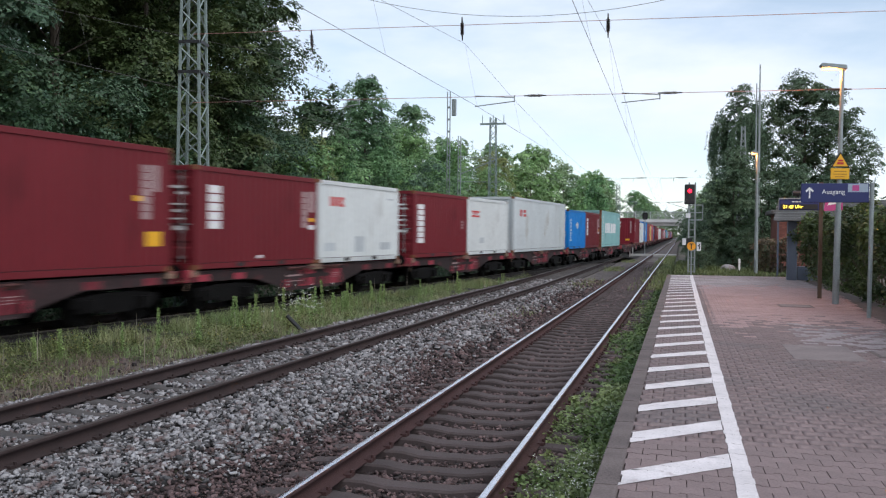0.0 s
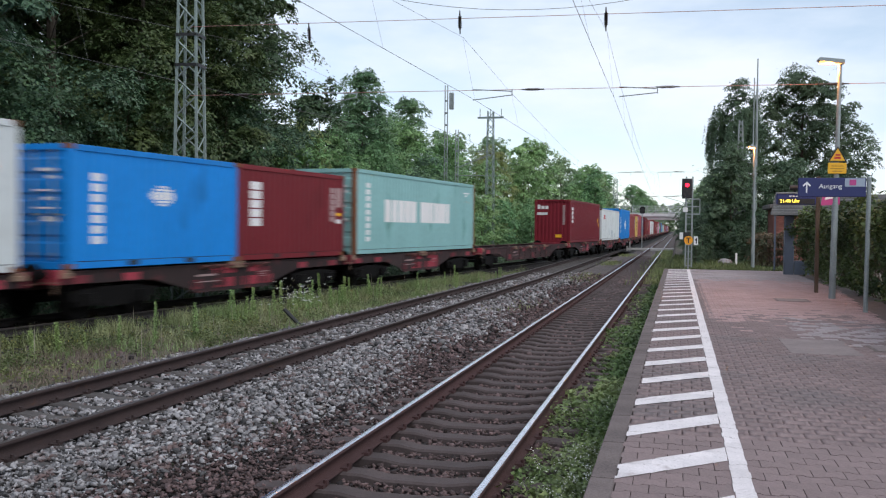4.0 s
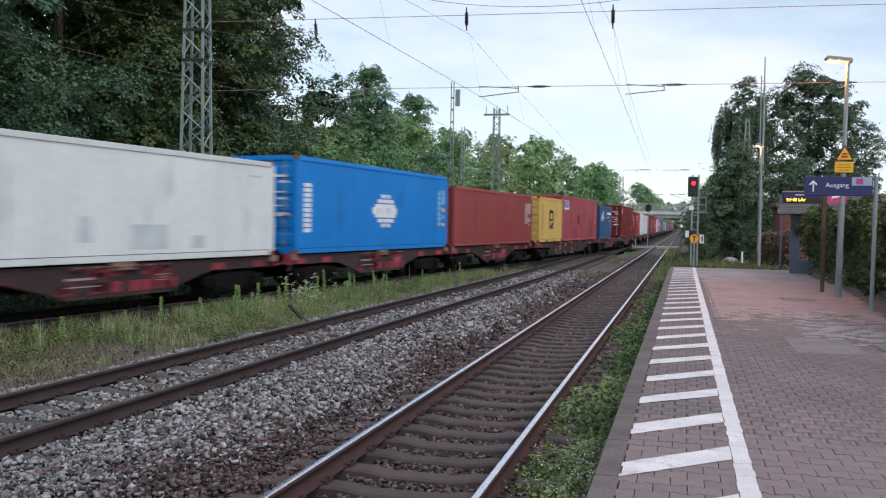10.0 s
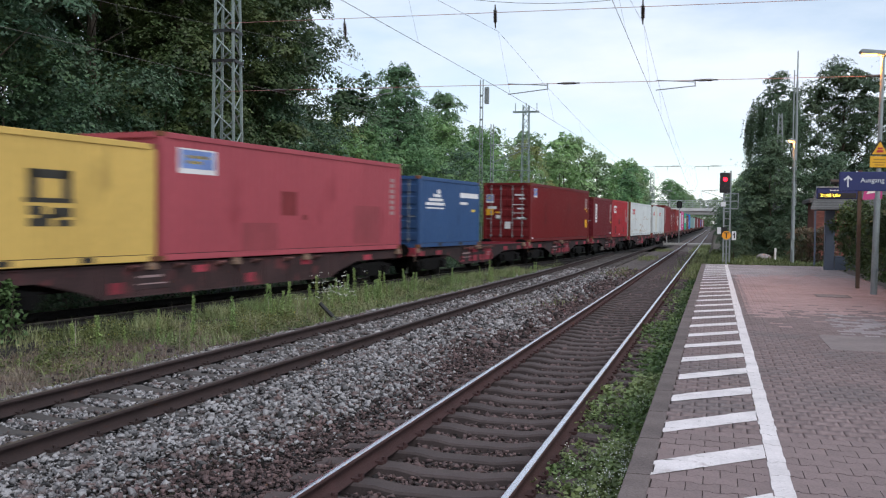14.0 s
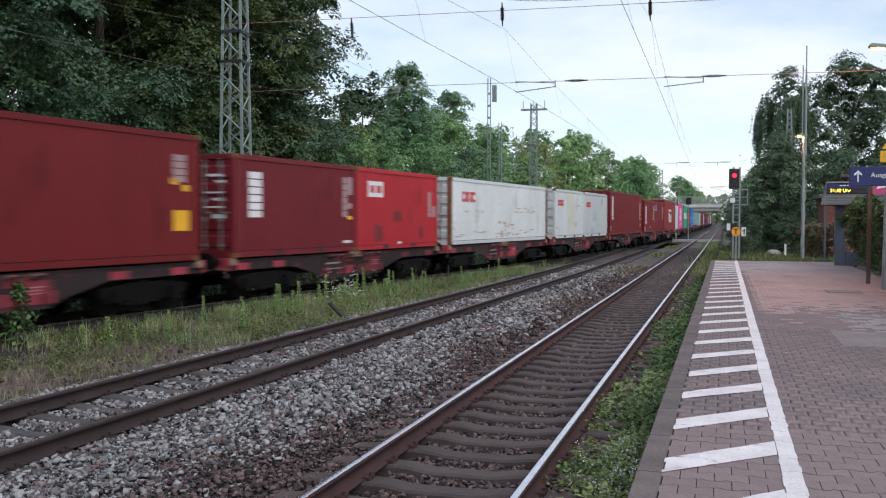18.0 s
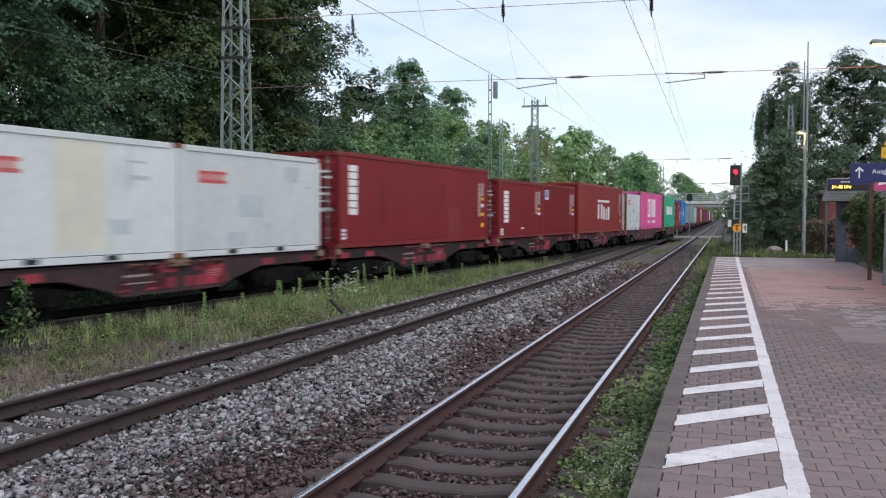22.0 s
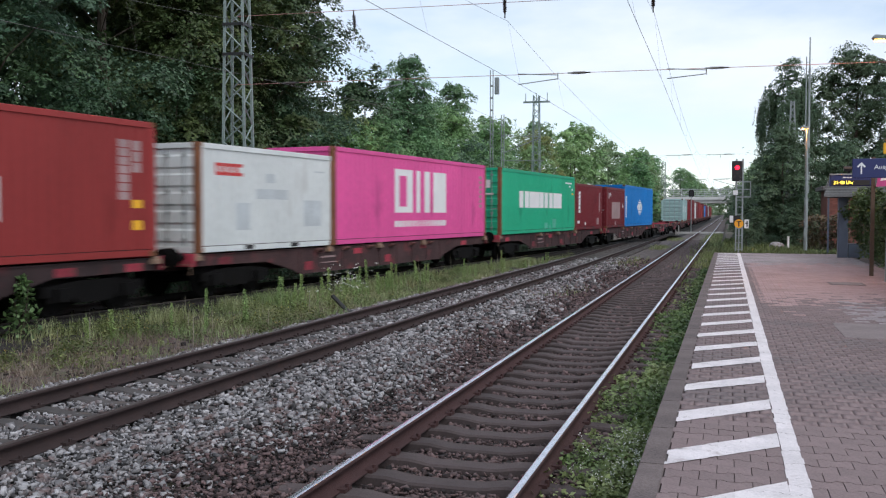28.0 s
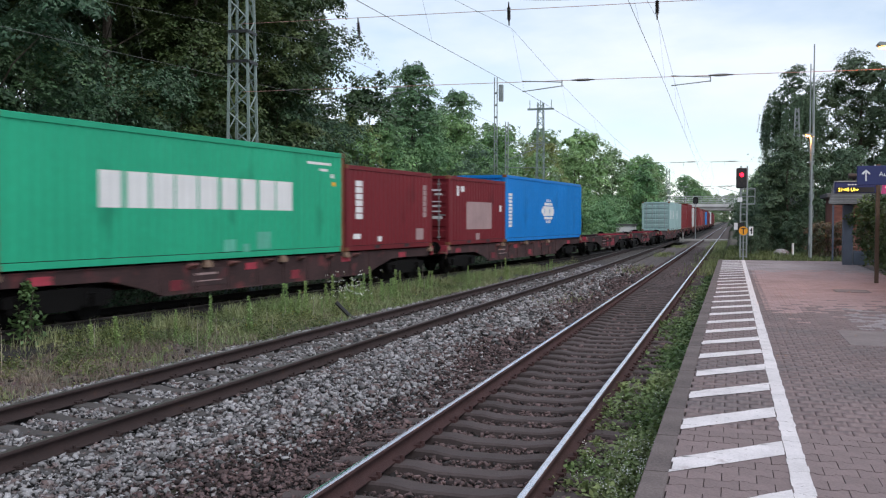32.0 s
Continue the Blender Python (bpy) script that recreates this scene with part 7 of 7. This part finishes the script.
# ---------------------------------------------------------------- road bridge
def build_bridge():
    Y, z0 = 255.0, 4.62
    thing = empty("road_bridge", Matrix(), "concrete road bridge with metal railing over the tracks", "bridge")
    bm = bmesh.new()
    box(bm, -48, 40, Y, Y + 9, z0, z0 + 0.98)
    part("deck", bevelled(bm, 0.05), M_CONCRETE, thing)
    bm = bmesh.new()
    box(bm, -48, 40, Y - 0.3, Y, z0 + 0.95, z0 + 1.75)
    part("edge_beam", bm, M_PALE, thing, "pale concrete edge beam")
    for x0, x1 in ((-19.5, -17.5), (4.0, 6.0)):
        bm = bmesh.new()
        box(bm, x0, x1, Y + 0.3, Y + 8.7, -0.4, z0)
        part("abutment", bm, M_CONCRETE, thing)
    x = -30.0
    post = simple("railing_post", M_RAILING, (-0.06, 0.06, -0.05, 0.05, 0, 1.95))
    brace = bmesh.new()
    tube(brace, (0.0, 0.0, 0.15), (2.0, 0.0, 1.85), 0.03, n=4)
    brace = mesh_of(brace, "railing_brace", M_RAILING)
    while x < 20:
        part("railing_post", post, None, thing, m=pose(x, Y - 0.12, z0 + 1.75))
        part("railing_brace", brace, None, thing, m=pose(x, Y - 0.08, z0 + 1.75))
        x += 2.0
    for z in (2.0, 2.55, 3.1, 3.65):
        bm = bmesh.new()
        box(bm, -48, 40, Y - 0.18, Y - 0.13, z0 + z, z0 + z + 0.11)
        part("railing_rail", bm, M_RAILING, thing)
    for x0, x1, s in ((-60, -19.5, -1), (6.0, 50, 1)):
        bm = bmesh.new()
        prism(bm, ((x0, -0.4), (x1 + (6 if s < 0 else -6) * 0, -0.4), (x1, z0), (x0, z0)), "y", Y, Y + 9)
        part("embankment", bm, M_GROUND, thing)


build_bridge()


# ---------------------------------------------------------------- platform furniture
def lamp(x, y, h, label, lean=0.0, arm=-0.45):
    thing = empty("street_lamp", pose(x, y, P_TOP - 0.02, 0, lean, 0), label, "street lamp", "platform lamps")
    bm = bmesh.new()
    tube(bm, (0, 0, 0), (0, 0, 2.2), 0.075, 0.07, n=12)
    tube(bm, (0, 0, 2.2), (0, 0, h), 0.055, 0.042, n=12)
    part("pole", bm, M_GALV, thing, smooth=False)
    bm = bmesh.new()
    prism(bm, ((0.09, h + 0.0), (0.08, h + 0.10), (arm, h + 0.16), (arm - 0.06, h + 0.10), (arm, h + 0.06)), "y", -0.12, 0.12)
    part("lamp_head", bevelled(bm, 0.015), M_GALV, thing, "slim grey lamp head")
    bm = bmesh.new()
    box(bm, arm, -0.08, -0.09, 0.09, h + 0.025, h + 0.06)
    part("lamp_lens", bm, glow("sodium_light", (1.0, 0.46, 0.12), 5.0), thing, "glowing orange lens")
    bm = bmesh.new()
    box(bm, -0.06, 0.06, -0.085, -0.06, 0.6, 0.95)
    part("hatch", bm, M_GALV, thing)
    return thing


def text(name, body, size, material, parent, m, label=""):
    cu = bpy.data.curves.new(name, "FONT")
    cu.body, cu.size, cu.extrude = body, size, 0.002
    cu.align_x, cu.align_y = "LEFT", "CENTER"
    cu.materials.append(material)
    ob = new(name, cu)
    ob.parent = parent
    ob.matrix_basis = m
    if label:
        ob["label"] = label
    return ob


def build_signal():
    thing = empty("railway_signal", pose(0.42, 38.6, 0.3), "tall railway signal showing red, with service cage", "signal")
    bm = bmesh.new()
    for x in (-0.12, 0.12):
        box(bm, x - 0.03, x + 0.03, -0.05, 0.05, 0, 3.9)
    for k in range(12):
        box(bm, -0.12, 0.12, -0.02, 0.02, 0.3 + k * 0.28, 0.33 + k * 0.28)
    part("mast", bm, M_GALV, thing)
    bm = bmesh.new()
    box(bm, -0.30, 0.10, -0.14, 0.05, 3.02, 3.82)
    part("signal_box", bevelled(bm, 0.03), M_BLACK, thing, "black signal screen")
    bm = bmesh.new()
    tube(bm, (-0.09, -0.17, 3.55), (-0.09, -0.14, 3.55), 0.078, n=20)
    part("red_light", bm, glow("red_signal_light", (1.0, 0.006, 0.02), 9.0), thing, "glowing red lens")
    for dx, z in ((-0.18, 3.2), (0.0, 3.2), (-0.09, 3.32)):
        bm = bmesh.new()
        tube(bm, (dx, -0.16, z), (dx, -0.14, z), 0.05, n=14)
        part("dark_lens", bm, M_INSUL, thing)
    bm = bmesh.new()
    box(bm, -0.1, 0.42, 0, 0.5, 2.38, 2.42)
    cage = part("service_cage", bm, M_GALV, thing, "grey service platform")
    bars = [((x, y, 2.42), (x, y, 3.0)) for x in (-0.1, 0.42) for y in (0.0, 0.5)]
    for z in (2.7, 3.0):
        bars += [((-0.1, 0, z), (0.42, 0, z)), ((0.42, 0, z), (0.42, 0.5, z)), ((0.42, 0.5, z), (-0.1, 0.5, z))]
    for a, b in bars:
        bm = bmesh.new()
        tube(bm, a, b, 0.015, n=5)
        part("cage_bar", bm, M_GALV, cage)
    bm = bmesh.new()
    box(bm, -0.24, -0.06, -0.1, -0.08, 2.48, 2.66)
    part("plate", bm, M_WHITE, thing, "white number plate without lettering")
    bm = bmesh.new()
    box(bm, -0.36, -0.22, -0.1, -0.08, 1.38, 1.65)
    part("plate", bm, M_WHITE, thing, "small white plate")
    bm = bmesh.new()
    box(bm, -0.21, 0.03, -0.12, -0.02, 1.30, 1.66)
    part("lower_screen", bm, M_BLACK, thing)
    # round orange board
    t = empty("round_sign", pose(0.4, 37.4, 0.45), "round orange board with a black T on a grey post", "sign")
    bm = bmesh.new()
    tube(bm, (0, 0.03, 0), (0, 0.03, 1.35), 0.03, n=8)
    part("post", bm, M_GALV, t)
    bm = bmesh.new()
    tube(bm, (0, 0, 1.2), (0, 0.015, 1.2), 0.168, n=24)
    part("disc", bm, M_ORANGE, t, "orange disc")
    bm = bmesh.new()
    box(bm, -0.085, 0.085, -0.008, 0, 1.27, 1.305)
    box(bm, -0.02, 0.02, -0.008, 0, 1.09, 1.27)
    part("letter", bm, M_BLACK, t, "black letter T")
    bm = bmesh.new()
    box(bm, 0.2, 0.36, -0.01, 0.01, 1.02, 1.36)
    part("plate", bm, M_WHITE, t, "white plate with black mark")
    bm = bmesh.new()
    box(bm, 0.28, 0.32, -0.016, -0.01, 1.08, 1.3)
    box(bm, 0.24, 0.30, -0.016, -0.01, 1.2, 1.24)
    part("plate_mark", bm, M_BLACK, t)


def build_signs():
    # the exit sign hangs between the lamp and its own post
    thing = empty("exit_sign", pose(3.53, 19.3, P_TOP - 0.02), "dark blue exit sign with white arrow on a grey post", "sign")
    bm = bmesh.new()
    tube(bm, (0, 0, 0), (0.02, 0, 2.62), 0.042, n=12)
    part("post", bm, M_GALV, thing, "leaning grey tubular post")
    bm = bmesh.new()
    box(bm, -1.27, -0.04, -0.04, 0.02, 2.24, 2.61)
    part("board", bevelled(bm, 0.01), M_BLUE_SIGN, thing, "dark blue board")
    bm = bmesh.new()
    box(bm, -0.42, -0.06, -0.046, -0.04, 2.44, 2.60)
    part("light_panel", bm, mat("pale_blue_enamel", (0.32, 0.38, 0.46), 0.5, bump=0, var=0.05), thing, "pale blue panel")
    bm = bmesh.new()
    box(bm, -0.34, -0.22, -0.052, -0.046, 2.465, 2.575)
    part("pictogram", bm, M_MAGENTA, thing, "small violet pictogram")
    bm = bmesh.new()
    box(bm, -1.125, -1.10, -0.048, -0.04, 2.32, 2.50)
    prism(bm, ((-1.1125, 2.54), (-1.19, 2.465), (-1.17, 2.44), (-1.1125, 2.495), (-1.055, 2.44), (-1.035, 2.465)), "y", -0.048, -0.04)
    part("arrow", bm, M_WHITE, thing, "white arrow pointing up")
    text("exit_lettering", "Ausgang", 0.125, M_WHITE, thing, pose(-0.89, -0.043, 2.445, 90, 0, 0), "white word Ausgang")
    # yellow warning triangle and plate on the lamp pole
    bm = bmesh.new()
    prism(bm, ((-0.20, 2.74), (0.20, 2.74), (0.0, 3.09)), "y", -0.09, -0.05)
    w = part("warning_sign", bm, M_BLACK, LAMP, "black-edged triangular warning sign", m=pose(0, 0, 0.44))
    bm = bmesh.new()
    prism(bm, ((-0.165, 2.757), (0.165, 2.757), (0.0, 3.045)), "y", -0.094, -0.09)
    part("triangle", bm, M_YELLOW, w, "yellow triangle")
    bm = bmesh.new()
    box(bm, -0.07, 0.07, -0.099, -0.094, 2.80, 2.85)
    box(bm, -0.05, 0.06, -0.099, -0.094, 2.87, 2.91)
    part("pictogram", bm, INK["r"], w, "dark red pictogram")
    bm = bmesh.new()
    box(bm, -0.2, 0.2, -0.09, -0.07, 2.46, 2.71)
    part("plate", bevelled(bm, 0.01), M_YELLOW, w, "yellow plate")
    bm = bmesh.new()
    for k, wd in enumerate((0.26, 0.3, 0.2)):
        box(bm, -wd / 2, wd / 2, -0.094, -0.09, 2.63 - k * 0.06, 2.645 - k * 0.06)
    part("lettering_bar", bm, mat("brown_lettering", (0.35, 0.17, 0.02), 0.6, bump=0), w, "small lettering bars")
    # passenger information display
    d = empty("information_display", pose(3.41, 25.0, P_TOP - 0.02), "dark blue passenger display with yellow lettering on a wooden-brown post", "display")
    bm = bmesh.new()
    box(bm, -0.045, 0.045, -0.045, 0.045, 0, 2.95)
    part("post", bm, M_WOOD, d, "brown weathered post")
    bm = bmesh.new()
    box(bm, -1.0, -0.06, -0.12, 0.1, 2.24, 2.52)
    part("case", bevelled(bm, 0.015), M_BLUE_SIGN, d, "dark blue case")
    bm = bmesh.new()
    box(bm, -1.0, -0.06, -0.14, 0.12, 2.52, 2.55)
    part("cap", bm, M_GALV, d, "grey cap")
    bm = bmesh.new()
    box(bm, -0.97, -0.09, -0.128, -0.12, 2.26, 2.385)
    part("screen", bm, M_BLACK, d, "black display strip")
    text("clock_lettering", "21:48 Uhr", 0.115, glow("yellow_display", (1.0, 0.75, 0.08), 3.0), d, pose(-0.92, -0.13, 2.325, 90, 0, 0), "yellow lettering")
    bm = bmesh.new()
    for k in range(7):
        box(bm, -0.70 + k * 0.08, -0.635 + k * 0.08, -0.125, -0.12, 2.44, 2.465)
    part("lettering_bar", bm, M_WHITE, d, "small white lettering bars")
    bm = bmesh.new()
    prism(bm, ((0.06, 2.22), (0.5, 2.25), (0.5, 2.5), (0.1, 2.5)), "y", -0.1, -0.06)
    part("board", bm, M_MAGENTA, d, "magenta board")
    bm = bmesh.new()
    prism(bm, ((0.14, 2.36), (0.46, 2.42), (0.44, 2.47), (0.17, 2.43)), "y", -0.106, -0.1)
    part("board_stripe", bm, M_WHITE, d, "white slanted bar")
    bm = bmesh.new()
    tube(bm, (-0.55, 0, 2.55), (-0.55, 0, 2.62), 0.03, n=8)
    tube(bm, (-0.68, -0.05, 2.67), (-0.43, -0.05, 2.67), 0.07, n=10)
    part("loudspeaker", bm, M_BLACK, d, "small dark loudspeaker")


def build_shelter():
    thing = empty("platform_shelter", Matrix(), "small shelter with blue steel posts, brick wall and dark roof", "shelter")
    bm = bmesh.new()
    box(bm, 3.68, 4.0, 34.9, 35.25, P_TOP - 0.02, 2.6)
    part("post", bevelled(bm, 0.02), M_BLUE_STEEL, thing, "broad blue-grey steel post")
    bm = bmesh.new()
    box(bm, 7.2, 7.5, 34.9, 35.25, P_TOP - 0.02, 2.6)
    part("post", bevelled(bm, 0.02), M_BLUE_STEEL, thing, "broad blue-grey steel post")
    bm = bmesh.new()
    box(bm, 3.4, 8.0, 34.75, 36.2, 2.6, 2.66)
    part("roof", bevelled(bm, 0.03), M_ROOF, thing, "dark flat roof")
    for k in range(8):
        bm = bmesh.new()
        y, z = 34.32 + 0.24 * k, 2.62 + 0.098 * k
        prism(bm, ((y, z), (y + 0.3, z + 0.02), (y + 0.3, z + 0.11), (y + 0.03, z + 0.092)), "x", 3.16 + 0.045 * k, 8.2)
        part("roof_course", bm, M_ROOF, thing, "grey slate-coloured roof course")
    bm = bmesh.new()
    box(bm, 3.62, 3.68, 38.0, 38.1, 0.4, 2.66)
    part("post", bm, M_BLUE_STEEL, thing)
    house = empty("brick_hut", Matrix(), "red brick hut with dark flat roof behind the shelter", "hut")
    bm = bmesh.new()
    box(bm, 4.35, 9.0, 46.02, 49.0, 0.3, 3.1)
    part("wall", bm, M_BRICK, house, "red brick walls")
    brick = simple("brick", M_BRICK, (0.005, 0.235, 0.0, 0.02, 0.005, 0.067), bevel=0.004)
    for r in range(36):
        for c in range(5):
            part("brick", brick, None, house, m=pose(4.35 + c * 0.24 + (0.12 if r % 2 else 0), 46.002, 0.45 + r * 0.072))
    bm = bmesh.new()
    box(bm, 4.1, 9.3, 45.7, 49.3, 3.1, 3.3)
    part("roof", bevelled(bm, 0.03), M_ROOF, house)
    bm = bmesh.new()
    box(bm, 4.02, 5.6, 34.95, 35.2, 0.95, 1.0)
    box(bm, 4.02, 5.6, 34.95, 35.05, P_TOP, 0.95)
    part("bench", bevelled(bm, 0.01), M_BLUE_STEEL, thing, "dark blue bench box")
    # a small marker post and a pale boulder in the grass
    bm = bmesh.new()
    tube(bm, (0, 0, 0), (0, 0, 0.62), 0.05, n=10)
    tagged(new("marker_post", mesh_of(bm, "marker_post", M_WHITE)), "short white marker post in the grass", "post").matrix_basis = pose(2.6, 44.4, 0.4)
    rng = random.Random(2)
    bm = bmesh.new()
    bmesh.ops.create_icosphere(bm, subdivisions=3, radius=0.36)
    for v in bm.verts:
        v.co *= 1 + 0.18 * noise.noise(v.co * 2.2)
        v.co.z *= 0.6
    tagged(new("boulder", mesh_of(bm, "boulder", M_STONE, True)), "pale grey boulder in the grass", "stone").matrix_basis = pose(2.2, 46.2, 0.5)


def build_trackside():
    # slanted dark steel stub beside the middle track
    bm = bmesh.new()
    tube(bm, (0.08, 0, -0.06), (-0.34, -0.03, 0.34), 0.05, n=8)
    tagged(new("cable_stub", mesh_of(bm, "cable_stub", M_BLACK)), "slanted black cable pipe in the ballast", "pipe").matrix_basis = pose(-8.62, 20.2, -0.25)
    # staff crossing of pale boards
    t = empty("track_crossing", Matrix(), "pale boarded staff crossing over the tracks", "crossing")
    for x0, x1 in ((-8.6, -7.1), (-6.95, -5.6), (-5.4, -3.1), (-2.9, -1.55), (-1.4, 0.3)):
        bm = bmesh.new()
        box(bm, x0, x1, 103, 105.2, -0.25, -0.005)
        part("board", bevelled(bm, 0.02), M_CONCRETE, t)
    for x in (-5.3, -5.0):
        bm = bmesh.new()
        box(bm, x - 0.06, x + 0.06, 101.4, 101.5, -0.3, 0.75)
        tagged(new("marker_post", mesh_of(bm, "marker_post", M_CONCRETE)), "short pale concrete post beside the tracks", "post")
    # dark repeater signal on a mast near the bridge
    s = empty("railway_signal", pose(-4.35, 118, -0.3), "dark signal on a slim grey mast beside the freight track", "signal")
    bm = bmesh.new()
    tube(bm, (0, 0, 0), (0, 0, 4.4), 0.06, n=8)
    part("mast", bm, M_GALV, s)
    bm = bmesh.new()
    box(bm, -0.32, 0.32, -0.1, 0.1, 4.3, 5.2)
    part("signal_box", bevelled(bm, 0.12, 2), M_BLACK, s)
    # radio mast among the trees
    r = empty("radio_mast", pose(3.97, 52, 0.3), "slim pale twin radio mast rising before the trees", "mast")
    for x, h, w in ((0, 10.9, 0.045), (-0.16, 9.9, 0.04), (0.0, 9.4, 0.07)):
        bm = bmesh.new()
        tube(bm, (x, 0, 0), (x, 0, h), w * 1.3, w * 0.7, n=8)
        part("pole", bm, M_GALV, r)
    for k in range(9):
        bm = bmesh.new()
        box(bm, -0.15, 0, -0.012, 0.012, 2 + k * 0.95, 2.03 + k * 0.95)
        part("rung", bm, M_GALV, r)
    lattice_mast(3.2, 52.6, 7.7, 0.7, 0.16, "grey lattice mast before the trees", 0, panels=12, z=0.3, material=M_GALV)
    # cabinet painted with graffiti behind the freight track
    c = empty("trackside_cabinet", pose(-10.6, 98, -0.3), "white trackside cabinet with dark flat roof and scribbles", "cabinet")
    bm = bmesh.new()
    box(bm, -1.0, 1.0, -0.5, 0.5, 0, 1.75)
    part("body", bevelled(bm, 0.03), M_WHITE, c)
    bm = bmesh.new()
    box(bm, -1.08, 1.08, -0.58, 0.58, 1.75, 1.95)
    part("roof", bm, M_ROOF, c)
    for x0, z0, x1, z1 in ((-0.7, 0.5, -0.2, 1.2), (-0.2, 1.2, 0.1, 0.6), (0.1, 0.6, 0.6, 1.3), (-0.5, 0.9, 0.7, 0.8)):
        bm = bmesh.new()
        tube(bm, (x0, -0.505, z0), (x1, -0.505, z1), 0.045, n=5)
        part("scribble", bm, M_BLUE_STEEL, c, "dark painted scribble")
    # cover plates in the paving
    for x, y, w, d, label in ((3.05, 13.3, 0.55, 0.35, "dark steel cover plate in the paving"), (2.5, 22.0, 0.36, 0.42, "steel cover frame in the paving")):
        k = empty("manhole_cover", pose(x, y, P_TOP), label, "manhole cover")
        bm = bmesh.new()
        box(bm, -w, w, -d, d, 0.0, 0.005)
        part("frame", bevelled(bm, 0.002), M_KERB, k, "dark steel frame")
        bm = bmesh.new()
        box(bm, -w + 0.05, w - 0.05, -d + 0.05, d - 0.05, 0.005, 0.009)
        part("plate", bm, M_COVER, k)


LAMP = lamp(3.48, 22.98, 5.42, "lit grey street lamp on the platform by the exit sign", lean=0.8)
lamp(3.02, 40.3, 4.95, "lit grey street lamp at the platform end", arm=-0.2)
for lx, ly, lz in ((3.3, 22.98, 5.88), (2.85, 40.3, 5.4)):
    data = bpy.data.lights.new("sodium_lamp", "POINT")
    data.energy, data.color, data.shadow_soft_size = 210, (1.0, 0.35, 0.07), 0.12
    new("sodium_lamp", data).location = (lx, ly, lz)
build_signal()
build_signs()
build_shelter()
build_trackside()
build_pavers(PLATFORM)
motions()
